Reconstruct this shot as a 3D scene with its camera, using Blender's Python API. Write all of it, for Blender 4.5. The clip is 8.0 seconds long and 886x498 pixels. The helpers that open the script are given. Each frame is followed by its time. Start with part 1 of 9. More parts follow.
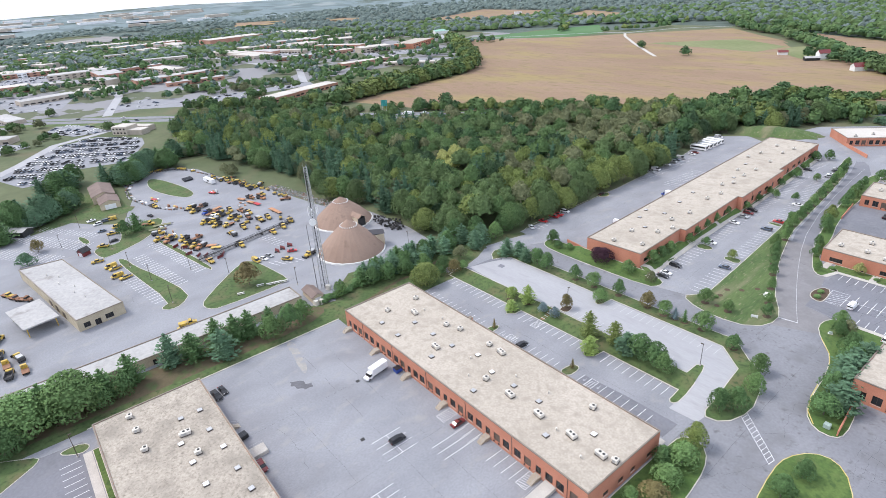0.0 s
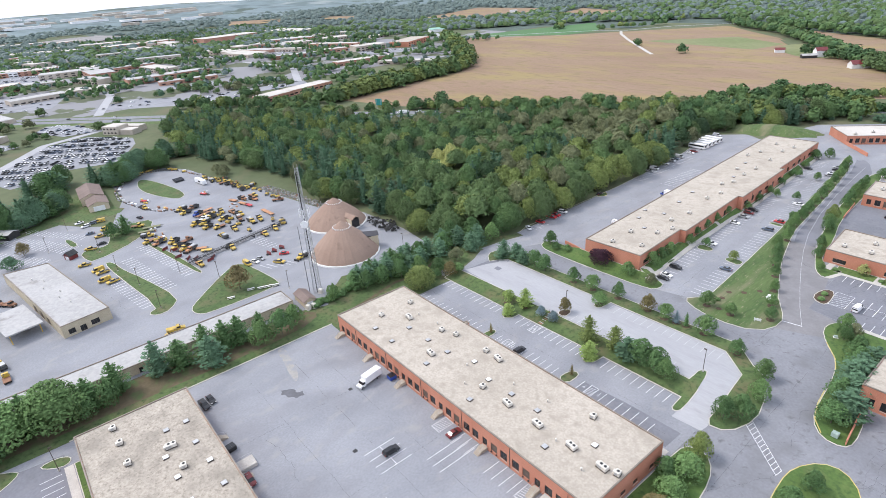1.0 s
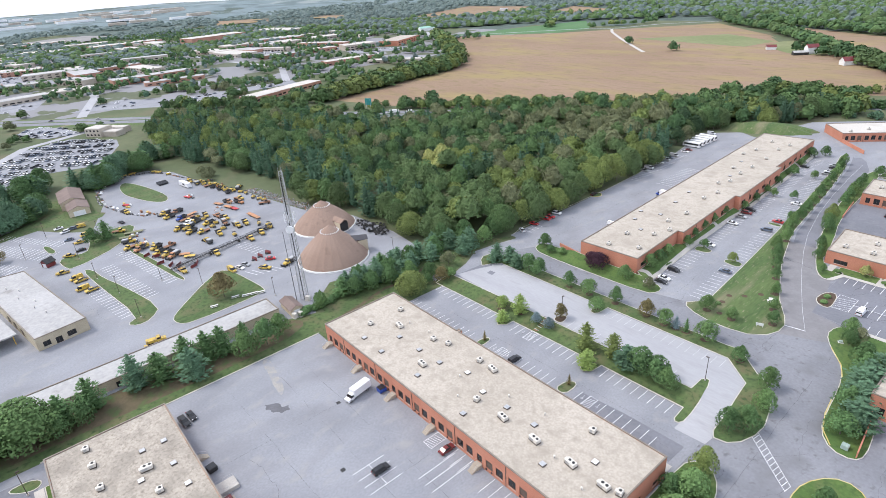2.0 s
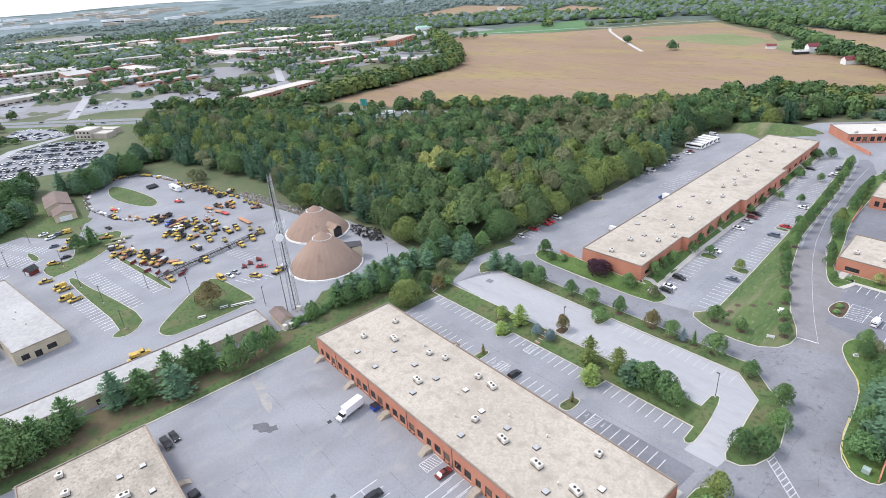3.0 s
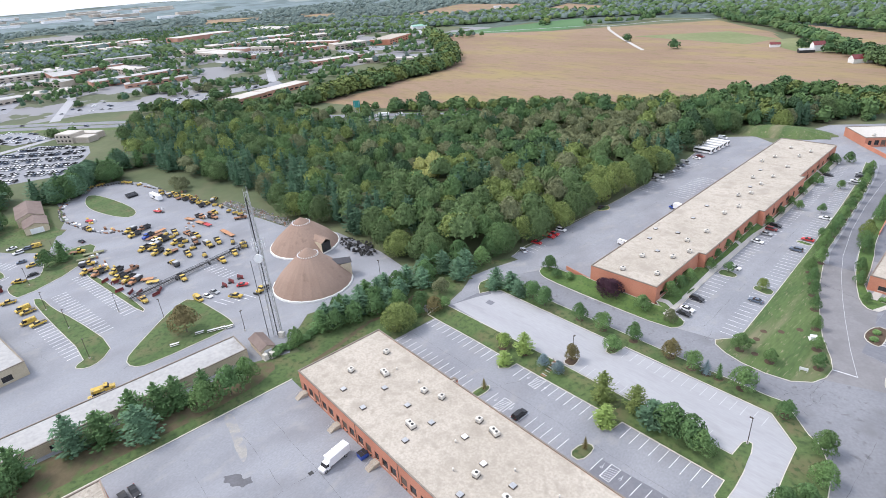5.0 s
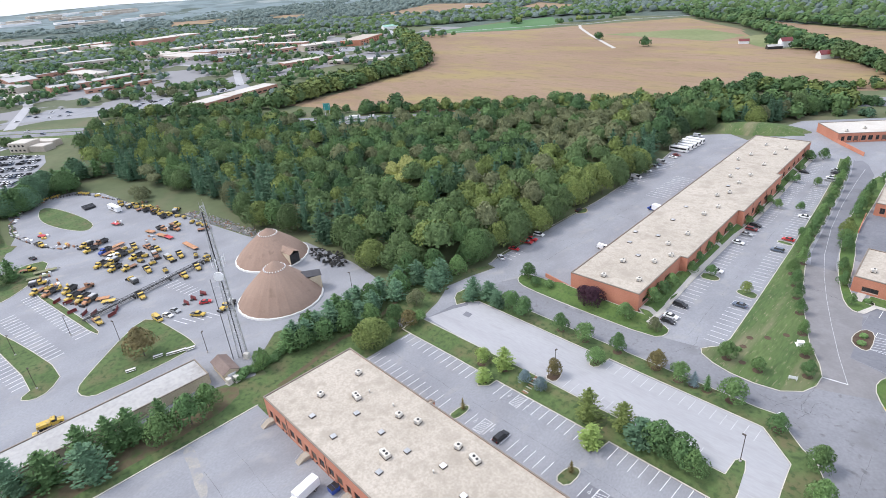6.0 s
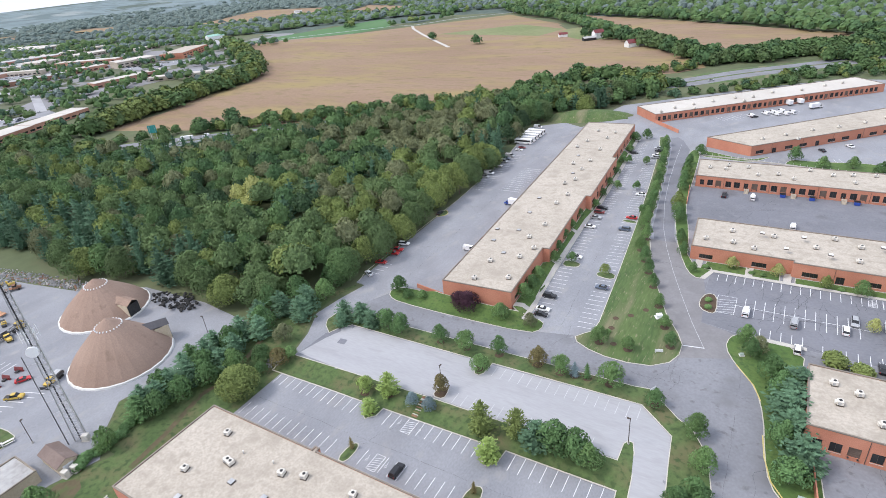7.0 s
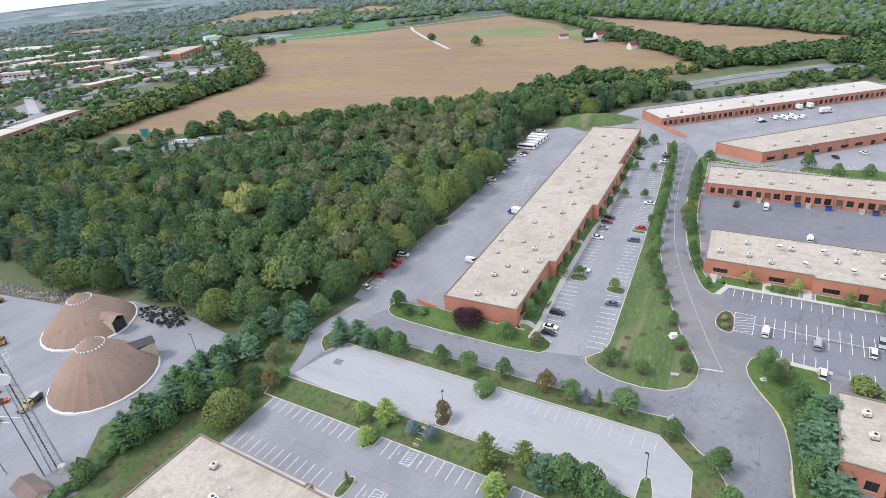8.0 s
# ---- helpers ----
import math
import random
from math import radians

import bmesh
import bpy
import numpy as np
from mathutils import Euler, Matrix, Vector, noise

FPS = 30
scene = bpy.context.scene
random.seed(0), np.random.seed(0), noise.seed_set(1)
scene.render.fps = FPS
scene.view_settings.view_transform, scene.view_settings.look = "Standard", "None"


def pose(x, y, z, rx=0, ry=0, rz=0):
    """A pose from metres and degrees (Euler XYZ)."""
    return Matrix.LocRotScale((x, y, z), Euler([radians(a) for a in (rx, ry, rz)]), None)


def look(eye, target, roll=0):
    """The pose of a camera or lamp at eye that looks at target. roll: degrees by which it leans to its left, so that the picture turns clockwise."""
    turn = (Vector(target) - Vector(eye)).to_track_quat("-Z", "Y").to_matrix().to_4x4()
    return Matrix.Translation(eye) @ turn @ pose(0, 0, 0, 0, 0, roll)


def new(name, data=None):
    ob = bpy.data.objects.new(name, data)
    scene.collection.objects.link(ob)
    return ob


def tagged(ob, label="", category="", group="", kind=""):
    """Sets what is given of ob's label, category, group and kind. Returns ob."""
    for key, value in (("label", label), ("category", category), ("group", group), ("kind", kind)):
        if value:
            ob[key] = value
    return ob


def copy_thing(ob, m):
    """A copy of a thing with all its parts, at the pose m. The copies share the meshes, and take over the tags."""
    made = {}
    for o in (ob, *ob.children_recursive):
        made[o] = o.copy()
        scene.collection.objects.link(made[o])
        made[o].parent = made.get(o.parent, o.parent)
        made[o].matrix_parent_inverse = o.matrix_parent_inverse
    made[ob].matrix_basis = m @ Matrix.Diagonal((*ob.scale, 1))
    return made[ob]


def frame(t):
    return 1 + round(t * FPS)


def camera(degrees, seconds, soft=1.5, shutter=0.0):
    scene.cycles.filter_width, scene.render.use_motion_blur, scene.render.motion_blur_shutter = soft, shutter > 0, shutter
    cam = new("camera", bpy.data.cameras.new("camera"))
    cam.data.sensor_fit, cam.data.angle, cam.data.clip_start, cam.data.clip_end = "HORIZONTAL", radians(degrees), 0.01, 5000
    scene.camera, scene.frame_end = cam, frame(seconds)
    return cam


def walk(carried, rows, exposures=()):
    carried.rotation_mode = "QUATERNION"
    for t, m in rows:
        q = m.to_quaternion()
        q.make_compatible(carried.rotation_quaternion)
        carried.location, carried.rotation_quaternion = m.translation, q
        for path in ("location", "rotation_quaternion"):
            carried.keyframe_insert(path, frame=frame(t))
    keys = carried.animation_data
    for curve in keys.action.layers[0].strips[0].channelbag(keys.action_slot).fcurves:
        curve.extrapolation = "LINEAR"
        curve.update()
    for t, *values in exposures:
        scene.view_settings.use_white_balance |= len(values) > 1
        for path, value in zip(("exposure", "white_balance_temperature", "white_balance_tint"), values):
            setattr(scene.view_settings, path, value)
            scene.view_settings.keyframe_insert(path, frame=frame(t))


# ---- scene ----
from mathutils import geometry

cam = camera(76.5, 8.0, soft=0.45)
PATH = [
    (0, (164.68, -78.18, 115.37), (93.06, -23.56, 71.94), -3.93),
    (0.5, (162.78, -76.31, 115.06), (91.35, -21.58, 71.47), -3.96),
    (1, (160.6, -74.29, 114.25), (89.44, -19.26, 70.58), -4),
    (1.5, (157.85, -71.83, 113.41), (87.22, -16.21, 69.62), -4.08),
    (3, (148.36, -63.02, 111.82), (78.38, -6.72, 67.85), -4.22),
    (3.5, (144.6, -59.85, 111.36), (74.76, -3.42, 67.34), -4.18),
    (4, (141.04, -56.82, 110.98), (71.34, -0.25, 66.91), -4.18),
    (4.5, (137.47, -53.32, 110.56), (67.85, 3.31, 66.44), -4.28),
    (5.8, (127.81, -43.88, 109.24), (58.59, 13, 64.82), -4.41),
    (6, (126.73, -42.14, 109.01), (59.83, 17.41, 64.53), -4.65),
    (6.2, (125.41, -40.31, 108.99), (62.51, 23.19, 64.15), -4.91),
    (6.4, (124.25, -38.59, 108.95), (67.29, 30.02, 63.7), -5.19),
    (6.5, (123.64, -37.96, 108.91), (70.25, 33.22, 63.25), -5.49),
    (6.7, (121.99, -36.62, 109.08), (72.72, 37.28, 63.12), -5.62),
    (7, (119.8, -34.3, 109.04), (71.48, 40.17, 63), -5.7),
    (7.5, (116.44, -29.96, 108.93), (68.19, 44.61, 62.98), -5.66),
    (8, (113.46, -25.51, 108.44), (65.31, 49.14, 62.51), -5.58),
]
walk(cam, [(t, look(eye, target, roll)) for t, eye, target, roll in PATH], exposures=[(0, 0.75, 6500, 12.5), (4.5, 0.77, 6500, 12.5), (6.2, 0.74, 6500, 12.5), (7, 0.68, 6500, 12.5), (8, 0.63, 6500, 12.5)])

# ---- light: a bright overcast sky with a weak, wide sun ----
world = bpy.data.worlds.new("sky")
scene.world = world
world.use_nodes = True
wn, wl = world.node_tree.nodes, world.node_tree.links
sky = wn.new("ShaderNodeTexSky")
sky.sky_type, sky.sun_disc = "NISHITA", False
sky.sun_elevation, sky.sun_rotation = radians(48), radians(200)
sky.air_density, sky.dust_density = 1.0, 3.0
cloud = wn.new("ShaderNodeMixRGB")
cloud.inputs[0].default_value = 0.75
cloud.inputs[2].default_value = (8.0, 8.8, 10.3, 1)
wl.new(sky.outputs[0], cloud.inputs[1])
wl.new(cloud.outputs[0], wn["Background"].inputs[0])
wn["Background"].inputs[1].default_value = 0.1
sun_data = bpy.data.lights.new("sun", "SUN")
sun_data.energy, sun_data.angle, sun_data.color = 1.5, radians(14), (1.0, 0.96, 0.9)
sun = new("sun", sun_data)
sun.matrix_world = look((0, 0, 300), (95, 60, 160))


# ---- materials ----
def material(name, a, b, big=0.05, small=2.0, rough=0.9, metal=0.0, bump=0.0, spots=None, spot_scale=0.3, spot_edge=(0.6, 0.72), per_object=0.0, per_island=0.0, stretch=None, grain=0.3, wear=None, wear_scale=1.0, wear_edge=(0.55, 0.7)):
    """A surface of two tones that vary at two scales, with optional stains and relief."""
    m = bpy.data.materials.new(name)
    m.use_nodes = True
    n, l = m.node_tree.nodes, m.node_tree.links
    p = n["Principled BSDF"]
    p.inputs["Roughness"].default_value, p.inputs["Metallic"].default_value = rough, metal
    g = n.new("ShaderNodeNewGeometry")
    place = g.outputs["Position"]
    if stretch:
        mp = n.new("ShaderNodeMapping")
        mp.inputs["Rotation"].default_value = (0, 0, radians(stretch[2]))
        mp.inputs["Scale"].default_value = (stretch[0], stretch[1], 1)
        l.new(place, mp.inputs[0])
        place = mp.outputs[0]

    def tex(scale, detail=4.0):
        t = n.new("ShaderNodeTexNoise")
        t.inputs["Scale"].default_value, t.inputs["Detail"].default_value = scale, detail
        l.new(place, t.inputs["Vector"])
        return t.outputs["Fac"]

    def ramp(fac, lo, hi):
        r = n.new("ShaderNodeMapRange")
        r.inputs["From Min"].default_value, r.inputs["From Max"].default_value = lo, hi
        l.new(fac, r.inputs["Value"])
        return r.outputs[0]

    def mix(fac, c1, c2, kind="MIX"):
        x = n.new("ShaderNodeMixRGB")
        x.blend_type = kind
        for k, v in ((0, fac), (1, c1), (2, c2)):
            if isinstance(v, (int, float)):
                x.inputs[k].default_value = v
            elif isinstance(v, tuple):
                x.inputs[k].default_value = (*v, 1)
            else:
                l.new(v, x.inputs[k])
        return x.outputs[0]

    col = mix(ramp(tex(big), 0.35, 0.65), a, b)
    fine = tex(small, 6.0)
    col = mix(grain, col, mix(ramp(fine, 0.25, 0.75), (0.3, 0.3, 0.3), (0.72, 0.72, 0.72)), "OVERLAY")
    if spots:
        col = mix(ramp(tex(spot_scale, 8.0), *spot_edge), col, spots)
    if wear:
        col = mix(ramp(tex(wear_scale, 10.0), *wear_edge), col, wear)
    for amount, src in ((per_object, "o"), (per_island, "i")):
        if amount:
            r = n.new("ShaderNodeObjectInfo").outputs["Random"] if src == "o" else g.outputs["Random Per Island"]
            h = n.new("ShaderNodeHueSaturation")
            mr = n.new("ShaderNodeMapRange")
            mr.inputs["To Min"].default_value, mr.inputs["To Max"].default_value = 1 - amount, 1 + amount
            l.new(r, mr.inputs["Value"])
            l.new(mr.outputs[0], h.inputs["Value"])
            l.new(col, h.inputs["Color"])
            col = h.outputs[0]
    l.new(col, p.inputs["Base Color"])
    if bump:
        bp = n.new("ShaderNodeBump")
        bp.inputs["Strength"].default_value, bp.inputs["Distance"].default_value = 0.6, bump
        l.new(fine, bp.inputs["Height"])
        l.new(bp.outputs[0], p.inputs["Normal"])
    return m


ASPHALT = material("worn_asphalt", (0.222, 0.23, 0.252), (0.275, 0.283, 0.306), 0.06, 2.2, 0.92, spots=(0.205, 0.205, 0.218), spot_scale=0.09, spot_edge=(0.5, 0.85), bump=0.01, grain=0.3, stretch=(1.0, 0.6, 12), wear=(0.31, 0.305, 0.3), wear_scale=0.22, wear_edge=(0.56, 0.8))
ASPHALT_DARK = material("patched_asphalt", (0.15, 0.155, 0.175), (0.185, 0.19, 0.215), 0.04, 1.2, 0.92, spots=(0.12, 0.12, 0.13), spot_scale=0.07, bump=0.01, grain=0.25, wear=(0.2, 0.203, 0.22), wear_scale=0.3, wear_edge=(0.5, 0.8))
ASPHALT_ROAD = material("estate_road_asphalt", (0.185, 0.19, 0.21), (0.225, 0.23, 0.25), 0.05, 1.4, 0.92, spots=(0.155, 0.155, 0.165), spot_scale=0.09, spot_edge=(0.52, 0.75), bump=0.01, grain=0.25, wear=(0.14, 0.14, 0.15), wear_scale=0.5, wear_edge=(0.6, 0.72))
ASPHALT_WARM = material("side_road_asphalt", (0.19, 0.185, 0.192), (0.22, 0.215, 0.222), 0.05, 1.4, 0.92, spots=(0.165, 0.16, 0.165), spot_scale=0.09, spot_edge=(0.52, 0.75), bump=0.01, grain=0.2, wear=(0.235, 0.232, 0.24), wear_scale=0.3, wear_edge=(0.55, 0.8))
ASPHALT_PALE = material("bleached_asphalt", (0.335, 0.338, 0.355), (0.372, 0.375, 0.392), 0.04, 1.3, 0.92, spots=(0.305, 0.305, 0.318), spot_scale=0.06, bump=0.008, grain=0.15, stretch=(0.35, 1.6, 2), wear=(0.3, 0.3, 0.31), wear_scale=0.3, wear_edge=(0.55, 0.8))
CONCRETE = material("concrete", (0.42, 0.4, 0.37), (0.5, 0.48, 0.44), 0.2, 3.0, 0.9, bump=0.005)
KERB = material("kerb_concrete", (0.46, 0.44, 0.38), (0.56, 0.53, 0.46), 0.3, 2.0, 0.9)
KERB_YELLOW = material("yellow_kerb_paint", (0.5, 0.4, 0.12), (0.58, 0.5, 0.25), 0.3, 2.0, 0.8)
PAINT = material("white_road_paint", (0.74, 0.75, 0.77), (0.58, 0.59, 0.61), 0.6, 4.0, 0.8)
PAINT_WORN = material("worn_road_paint", (0.52, 0.525, 0.54), (0.42, 0.425, 0.44), 0.5, 3.0, 0.85)
GRASS = material("mown_grass", (0.066, 0.112, 0.036), (0.095, 0.14, 0.05), 0.09, 1.4, 1.0, spots=(0.135, 0.118, 0.062), spot_scale=0.13, spot_edge=(0.48, 0.72), bump=0.05, wear=(0.05, 0.082, 0.028), wear_scale=0.7, wear_edge=(0.5, 0.65), grain=0.5)
GRASS_RICH = material("green_lawn", (0.065, 0.125, 0.03), (0.095, 0.15, 0.04), 0.1, 1.5, 1.0, spots=(0.15, 0.16, 0.07), spot_scale=0.12, spot_edge=(0.6, 0.85), bump=0.05, wear=(0.055, 0.1, 0.028), wear_scale=0.7, wear_edge=(0.5, 0.65), grain=0.45)
GRASS_DRY = material("dry_patchy_grass", (0.062, 0.108, 0.034), (0.09, 0.135, 0.045), 0.08, 1.0, 1.0, spots=(0.2, 0.18, 0.11), spot_scale=0.07, spot_edge=(0.52, 0.7), bump=0.05, wear=(0.23, 0.215, 0.13), wear_scale=1.1, wear_edge=(0.58, 0.74), grain=0.55, stretch=(1.7, 0.3, 8))
# The bluish tint puts distance haze into the far ground colour.
FOREST = material("hazed_wooded_hillside", (0.062, 0.09, 0.074), (0.085, 0.115, 0.095), 0.02, 0.07, 1.0, bump=4.0, grain=0.6)
TOWN_GROUND = material("town_ground", (0.08, 0.1, 0.055), (0.115, 0.125, 0.075), 0.01, 0.12, 1.0, spots=(0.23, 0.23, 0.24), spot_scale=0.014, spot_edge=(0.5, 0.515))
EARTH = material("rough_ground_cover", (0.075, 0.1, 0.045), (0.115, 0.13, 0.065), 0.012, 0.15, 1.0, spots=(0.13, 0.12, 0.07), spot_scale=0.02, spot_edge=(0.55, 0.7))
FIELD_BROWN = material("ripe_soybean_field", (0.225, 0.148, 0.094), (0.265, 0.18, 0.118), 0.005, 0.25, 1.0, spots=(0.27, 0.205, 0.088), spot_scale=0.009, spot_edge=(0.48, 0.66), stretch=(1.0, 2.6, 38), bump=0.1, wear=(0.2, 0.15, 0.075), wear_scale=0.05, wear_edge=(0.52, 0.7))
FIELD_GREEN = material("green_crop_field", (0.06, 0.15, 0.05), (0.08, 0.17, 0.065), 0.01, 0.2, 1.0)
FIELD_PASTURE = material("pasture", (0.15, 0.18, 0.07), (0.2, 0.21, 0.1), 0.01, 0.15, 1.0)
BRICK = material("orange_brick", (0.455, 0.185, 0.118), (0.51, 0.222, 0.145), 0.15, 4.0, 0.9, per_object=0.06, bump=0.01)
ROOF_STAINED = material("stained_gravel_roof", (0.35, 0.31, 0.26), (0.42, 0.375, 0.315), 0.06, 1.4, 0.95, spots=(0.24, 0.215, 0.18), spot_scale=0.17, spot_edge=(0.45, 0.8), bump=0.02, grain=0.5, wear=(0.2, 0.172, 0.138), wear_scale=1.5, wear_edge=(0.5, 0.78))
BRICK_PALE = material("tan_block", (0.42, 0.36, 0.26), (0.48, 0.42, 0.31), 0.3, 3.0, 0.9)
ROOF = material("gravel_roof", (0.395, 0.352, 0.295), (0.45, 0.403, 0.342), 0.07, 1.6, 0.95, spots=(0.28, 0.245, 0.2), spot_scale=0.13, spot_edge=(0.54, 0.84), bump=0.02, grain=0.4, wear=(0.325, 0.288, 0.238), wear_scale=0.45, wear_edge=(0.5, 0.75))
ROOF_WHITE = material("white_membrane_roof", (0.47, 0.44, 0.4), (0.54, 0.51, 0.465), 0.04, 0.7, 0.85, spots=(0.44, 0.4, 0.35), spot_scale=0.08, spot_edge=(0.5, 0.8), grain=0.2)
ROOF_GREY = material("grey_built_up_roof", (0.35, 0.345, 0.34), (0.42, 0.415, 0.41), 0.05, 0.8, 0.9, spots=(0.27, 0.26, 0.25), spot_scale=0.14, wear=(0.45, 0.44, 0.42), wear_scale=0.5, wear_edge=(0.5, 0.8))
METAL_EDGE = material("brown_metal_coping", (0.09, 0.075, 0.065), (0.12, 0.1, 0.085), 0.3, 3.0, 0.5, 0.3)
UNIT_PAINT = material("beige_unit_metal", (0.56, 0.53, 0.47), (0.66, 0.63, 0.57), 0.8, 5.0, 0.55)
DARK = material("dark_steel", (0.03, 0.03, 0.032), (0.05, 0.05, 0.05), 0.8, 5.0, 0.6, 0.3)
GLASS = material("dark_tinted_glass", (0.018, 0.02, 0.022), (0.03, 0.03, 0.032), 0.3, 1.0, 0.08)
FRAME = material("bronze_frame", (0.06, 0.045, 0.035), (0.08, 0.06, 0.05), 0.6, 5.0, 0.5, 0.4)
DOOR_BROWN = material("brown_dock_door", (0.1, 0.07, 0.055), (0.13, 0.095, 0.075), 0.4, 3.0, 0.6)
GALV = material("galvanised_steel", (0.4, 0.41, 0.42), (0.5, 0.5, 0.5), 0.5, 4.0, 0.5, 0.6)
BARK = material("bark", (0.09, 0.075, 0.06), (0.14, 0.12, 0.1), 0.8, 6.0, 1.0)
MULCH = material("bark_mulch", (0.07, 0.045, 0.03), (0.1, 0.07, 0.045), 0.6, 4.0, 1.0)
SHINGLE = material("brown_shingle", (0.265, 0.182, 0.14), (0.305, 0.215, 0.168), 0.1, 2.5, 0.95, spots=(0.21, 0.145, 0.11), spot_scale=0.25, wear=(0.29, 0.205, 0.16), wear_scale=0.6, wear_edge=(0.5, 0.7), grain=0.35)
BOX_GREEN = material("pale_green_paint", (0.3, 0.38, 0.35), (0.36, 0.44, 0.4), 0.5, 4.0, 0.6)
WHITE = material("white_paint", (0.72, 0.73, 0.74), (0.8, 0.8, 0.8), 0.5, 4.0, 0.5)
LEAVES = {}
# Tone far: distance haze put into a pale blue-green leaf colour.
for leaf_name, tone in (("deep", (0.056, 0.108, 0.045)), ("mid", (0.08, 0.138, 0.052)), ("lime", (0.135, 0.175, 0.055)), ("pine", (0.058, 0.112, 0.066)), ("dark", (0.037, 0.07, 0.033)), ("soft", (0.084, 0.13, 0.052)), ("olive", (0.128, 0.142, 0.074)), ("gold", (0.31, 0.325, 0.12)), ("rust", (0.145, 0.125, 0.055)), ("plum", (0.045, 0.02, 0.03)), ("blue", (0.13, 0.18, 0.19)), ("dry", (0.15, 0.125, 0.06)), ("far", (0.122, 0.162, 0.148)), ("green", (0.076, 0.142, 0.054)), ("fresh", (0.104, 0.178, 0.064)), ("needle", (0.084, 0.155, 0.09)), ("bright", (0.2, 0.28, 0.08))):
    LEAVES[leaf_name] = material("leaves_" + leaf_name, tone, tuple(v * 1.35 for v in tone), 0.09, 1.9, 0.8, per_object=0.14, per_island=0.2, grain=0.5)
    LEAVES[leaf_name].node_tree.nodes["Principled BSDF"].inputs["Specular IOR Level"].default_value = 0.2


# ---- building helpers ----
def smooth(a, b, v):
    """0 at a, 1 at b, gliding between."""
    k = min(1.0, max(0.0, (v - a) / (b - a)))
    return k * k * (3 - 2 * k)


UP = 1.6


def level(x, y, banks=True):
    """Height of the ground: a low terrace with the yard, a higher one behind a planted bank, and planted banks up to the long building."""
    k = smooth(98, 114, x)
    z = UP * smooth(54.6 - 22 * k, 61.0 + 14 * k, y) * smooth(-38 - 60 * smooth(82, 108, y), -11 - 55 * smooth(82, 108, y), x)
    z *= (1 - smooth(430, 470, y) * smooth(90, 30, x)) * (1 - smooth(490, 560, y))
    r = math.hypot(x, y - 300)
    if r > 1500:
        z += 46 * smooth(1900, 4600, r) * (0.75 + 0.5 * noise.noise((x / 900, y / 900, 3.1))) + 12 * smooth(1500, 2600, r) * noise.noise((x / 330, y / 330, 0.4))
    if banks and 0 < x < 70 and 96 < y < 312:
        u, w = (x - 26.4) * 0.99834 + (y - 107.2) * 0.05756, (y - 107.2) * 0.99834 - (x - 26.4) * 0.05756
        z += 1.7 * smooth(-7.5, -0.8, w) * smooth(31.2, 28.3, u) * smooth(-14 + 13 * smooth(0, 3, w), -1 + 0.9 * smooth(0, 3, w), u)
    return z


def link(name, bm, mats, parent=None, label=""):
    me = bpy.data.meshes.new(name)
    bm.to_mesh(me)
    bm.free()
    for m in mats if isinstance(mats, (list, tuple)) else [mats]:
        me.materials.append(m)
    ob = new(name, me)
    if parent:
        ob.parent = parent
    if label:
        ob["label"] = label
    return ob


def part(name, bm, mats, parent, label=""):
    return link(name, bm, mats, parent, label)


def thing(name, label, category, m=None, group="", kind=""):
    ob = new(name)
    ob.empty_display_size = 0.5
    if m is not None:
        ob.matrix_basis = m
    return tagged(ob, label, category, group, kind)


def box(bm, x0, y0, z0, x1, y1, z1, mat=0, bevel=0.0):
    v = [bm.verts.new(p) for p in ((x0, y0, z0), (x1, y0, z0), (x1, y1, z0), (x0, y1, z0), (x0, y0, z1), (x1, y0, z1), (x1, y1, z1), (x0, y1, z1))]
    fs = [bm.faces.new([v[i] for i in q]) for q in ((3, 2, 1, 0), (4, 5, 6, 7), (0, 1, 5, 4), (1, 2, 6, 5), (2, 3, 7, 6), (3, 0, 4, 7))]
    for f in fs:
        f.material_index = mat
    if bevel:
        es = list({e for f in fs for e in f.edges})
        for f in bmesh.ops.bevel(bm, geom=es, offset=bevel, segments=1, affect="EDGES")["faces"]:
            f.material_index = mat
    return v


def tube(bm, a, b, r0, r1=None, sides=8, mat=0, cap=True):
    a, b = Vector(a), Vector(b)
    r1 = r0 if r1 is None else r1
    q = (b - a).to_track_quat("Z", "Y")
    rings = []
    for c, r in ((a, r0), (b, r1)):
        rings.append([bm.verts.new(c + q @ Vector((r * math.cos(k * math.tau / sides), r * math.sin(k * math.tau / sides), 0))) for k in range(sides)])
    for k in range(sides):
        bm.faces.new((rings[0][k], rings[0][(k + 1) % sides], rings[1][(k + 1) % sides], rings[1][k])).material_index = mat
    if cap:
        bm.faces.new(rings[1]).material_index = mat
        bm.faces.new(rings[0][::-1]).material_index = mat


def rounded(poly, rounds=2):
    """Corner cutting: rounds off the corners of a closed outline."""
    for _ in range(rounds):
        out = []
        for (ax, ay), (bx, by) in zip(poly, poly[1:] + poly[:1]):
            out += [(0.75 * ax + 0.25 * bx, 0.75 * ay + 0.25 * by), (0.25 * ax + 0.75 * bx, 0.25 * ay + 0.75 * by)]
        poly = out
    return poly


def area(poly):
    return 0.5 * sum(ax * by - bx * ay for (ax, ay), (bx, by) in zip(poly, poly[1:] + poly[:1]))


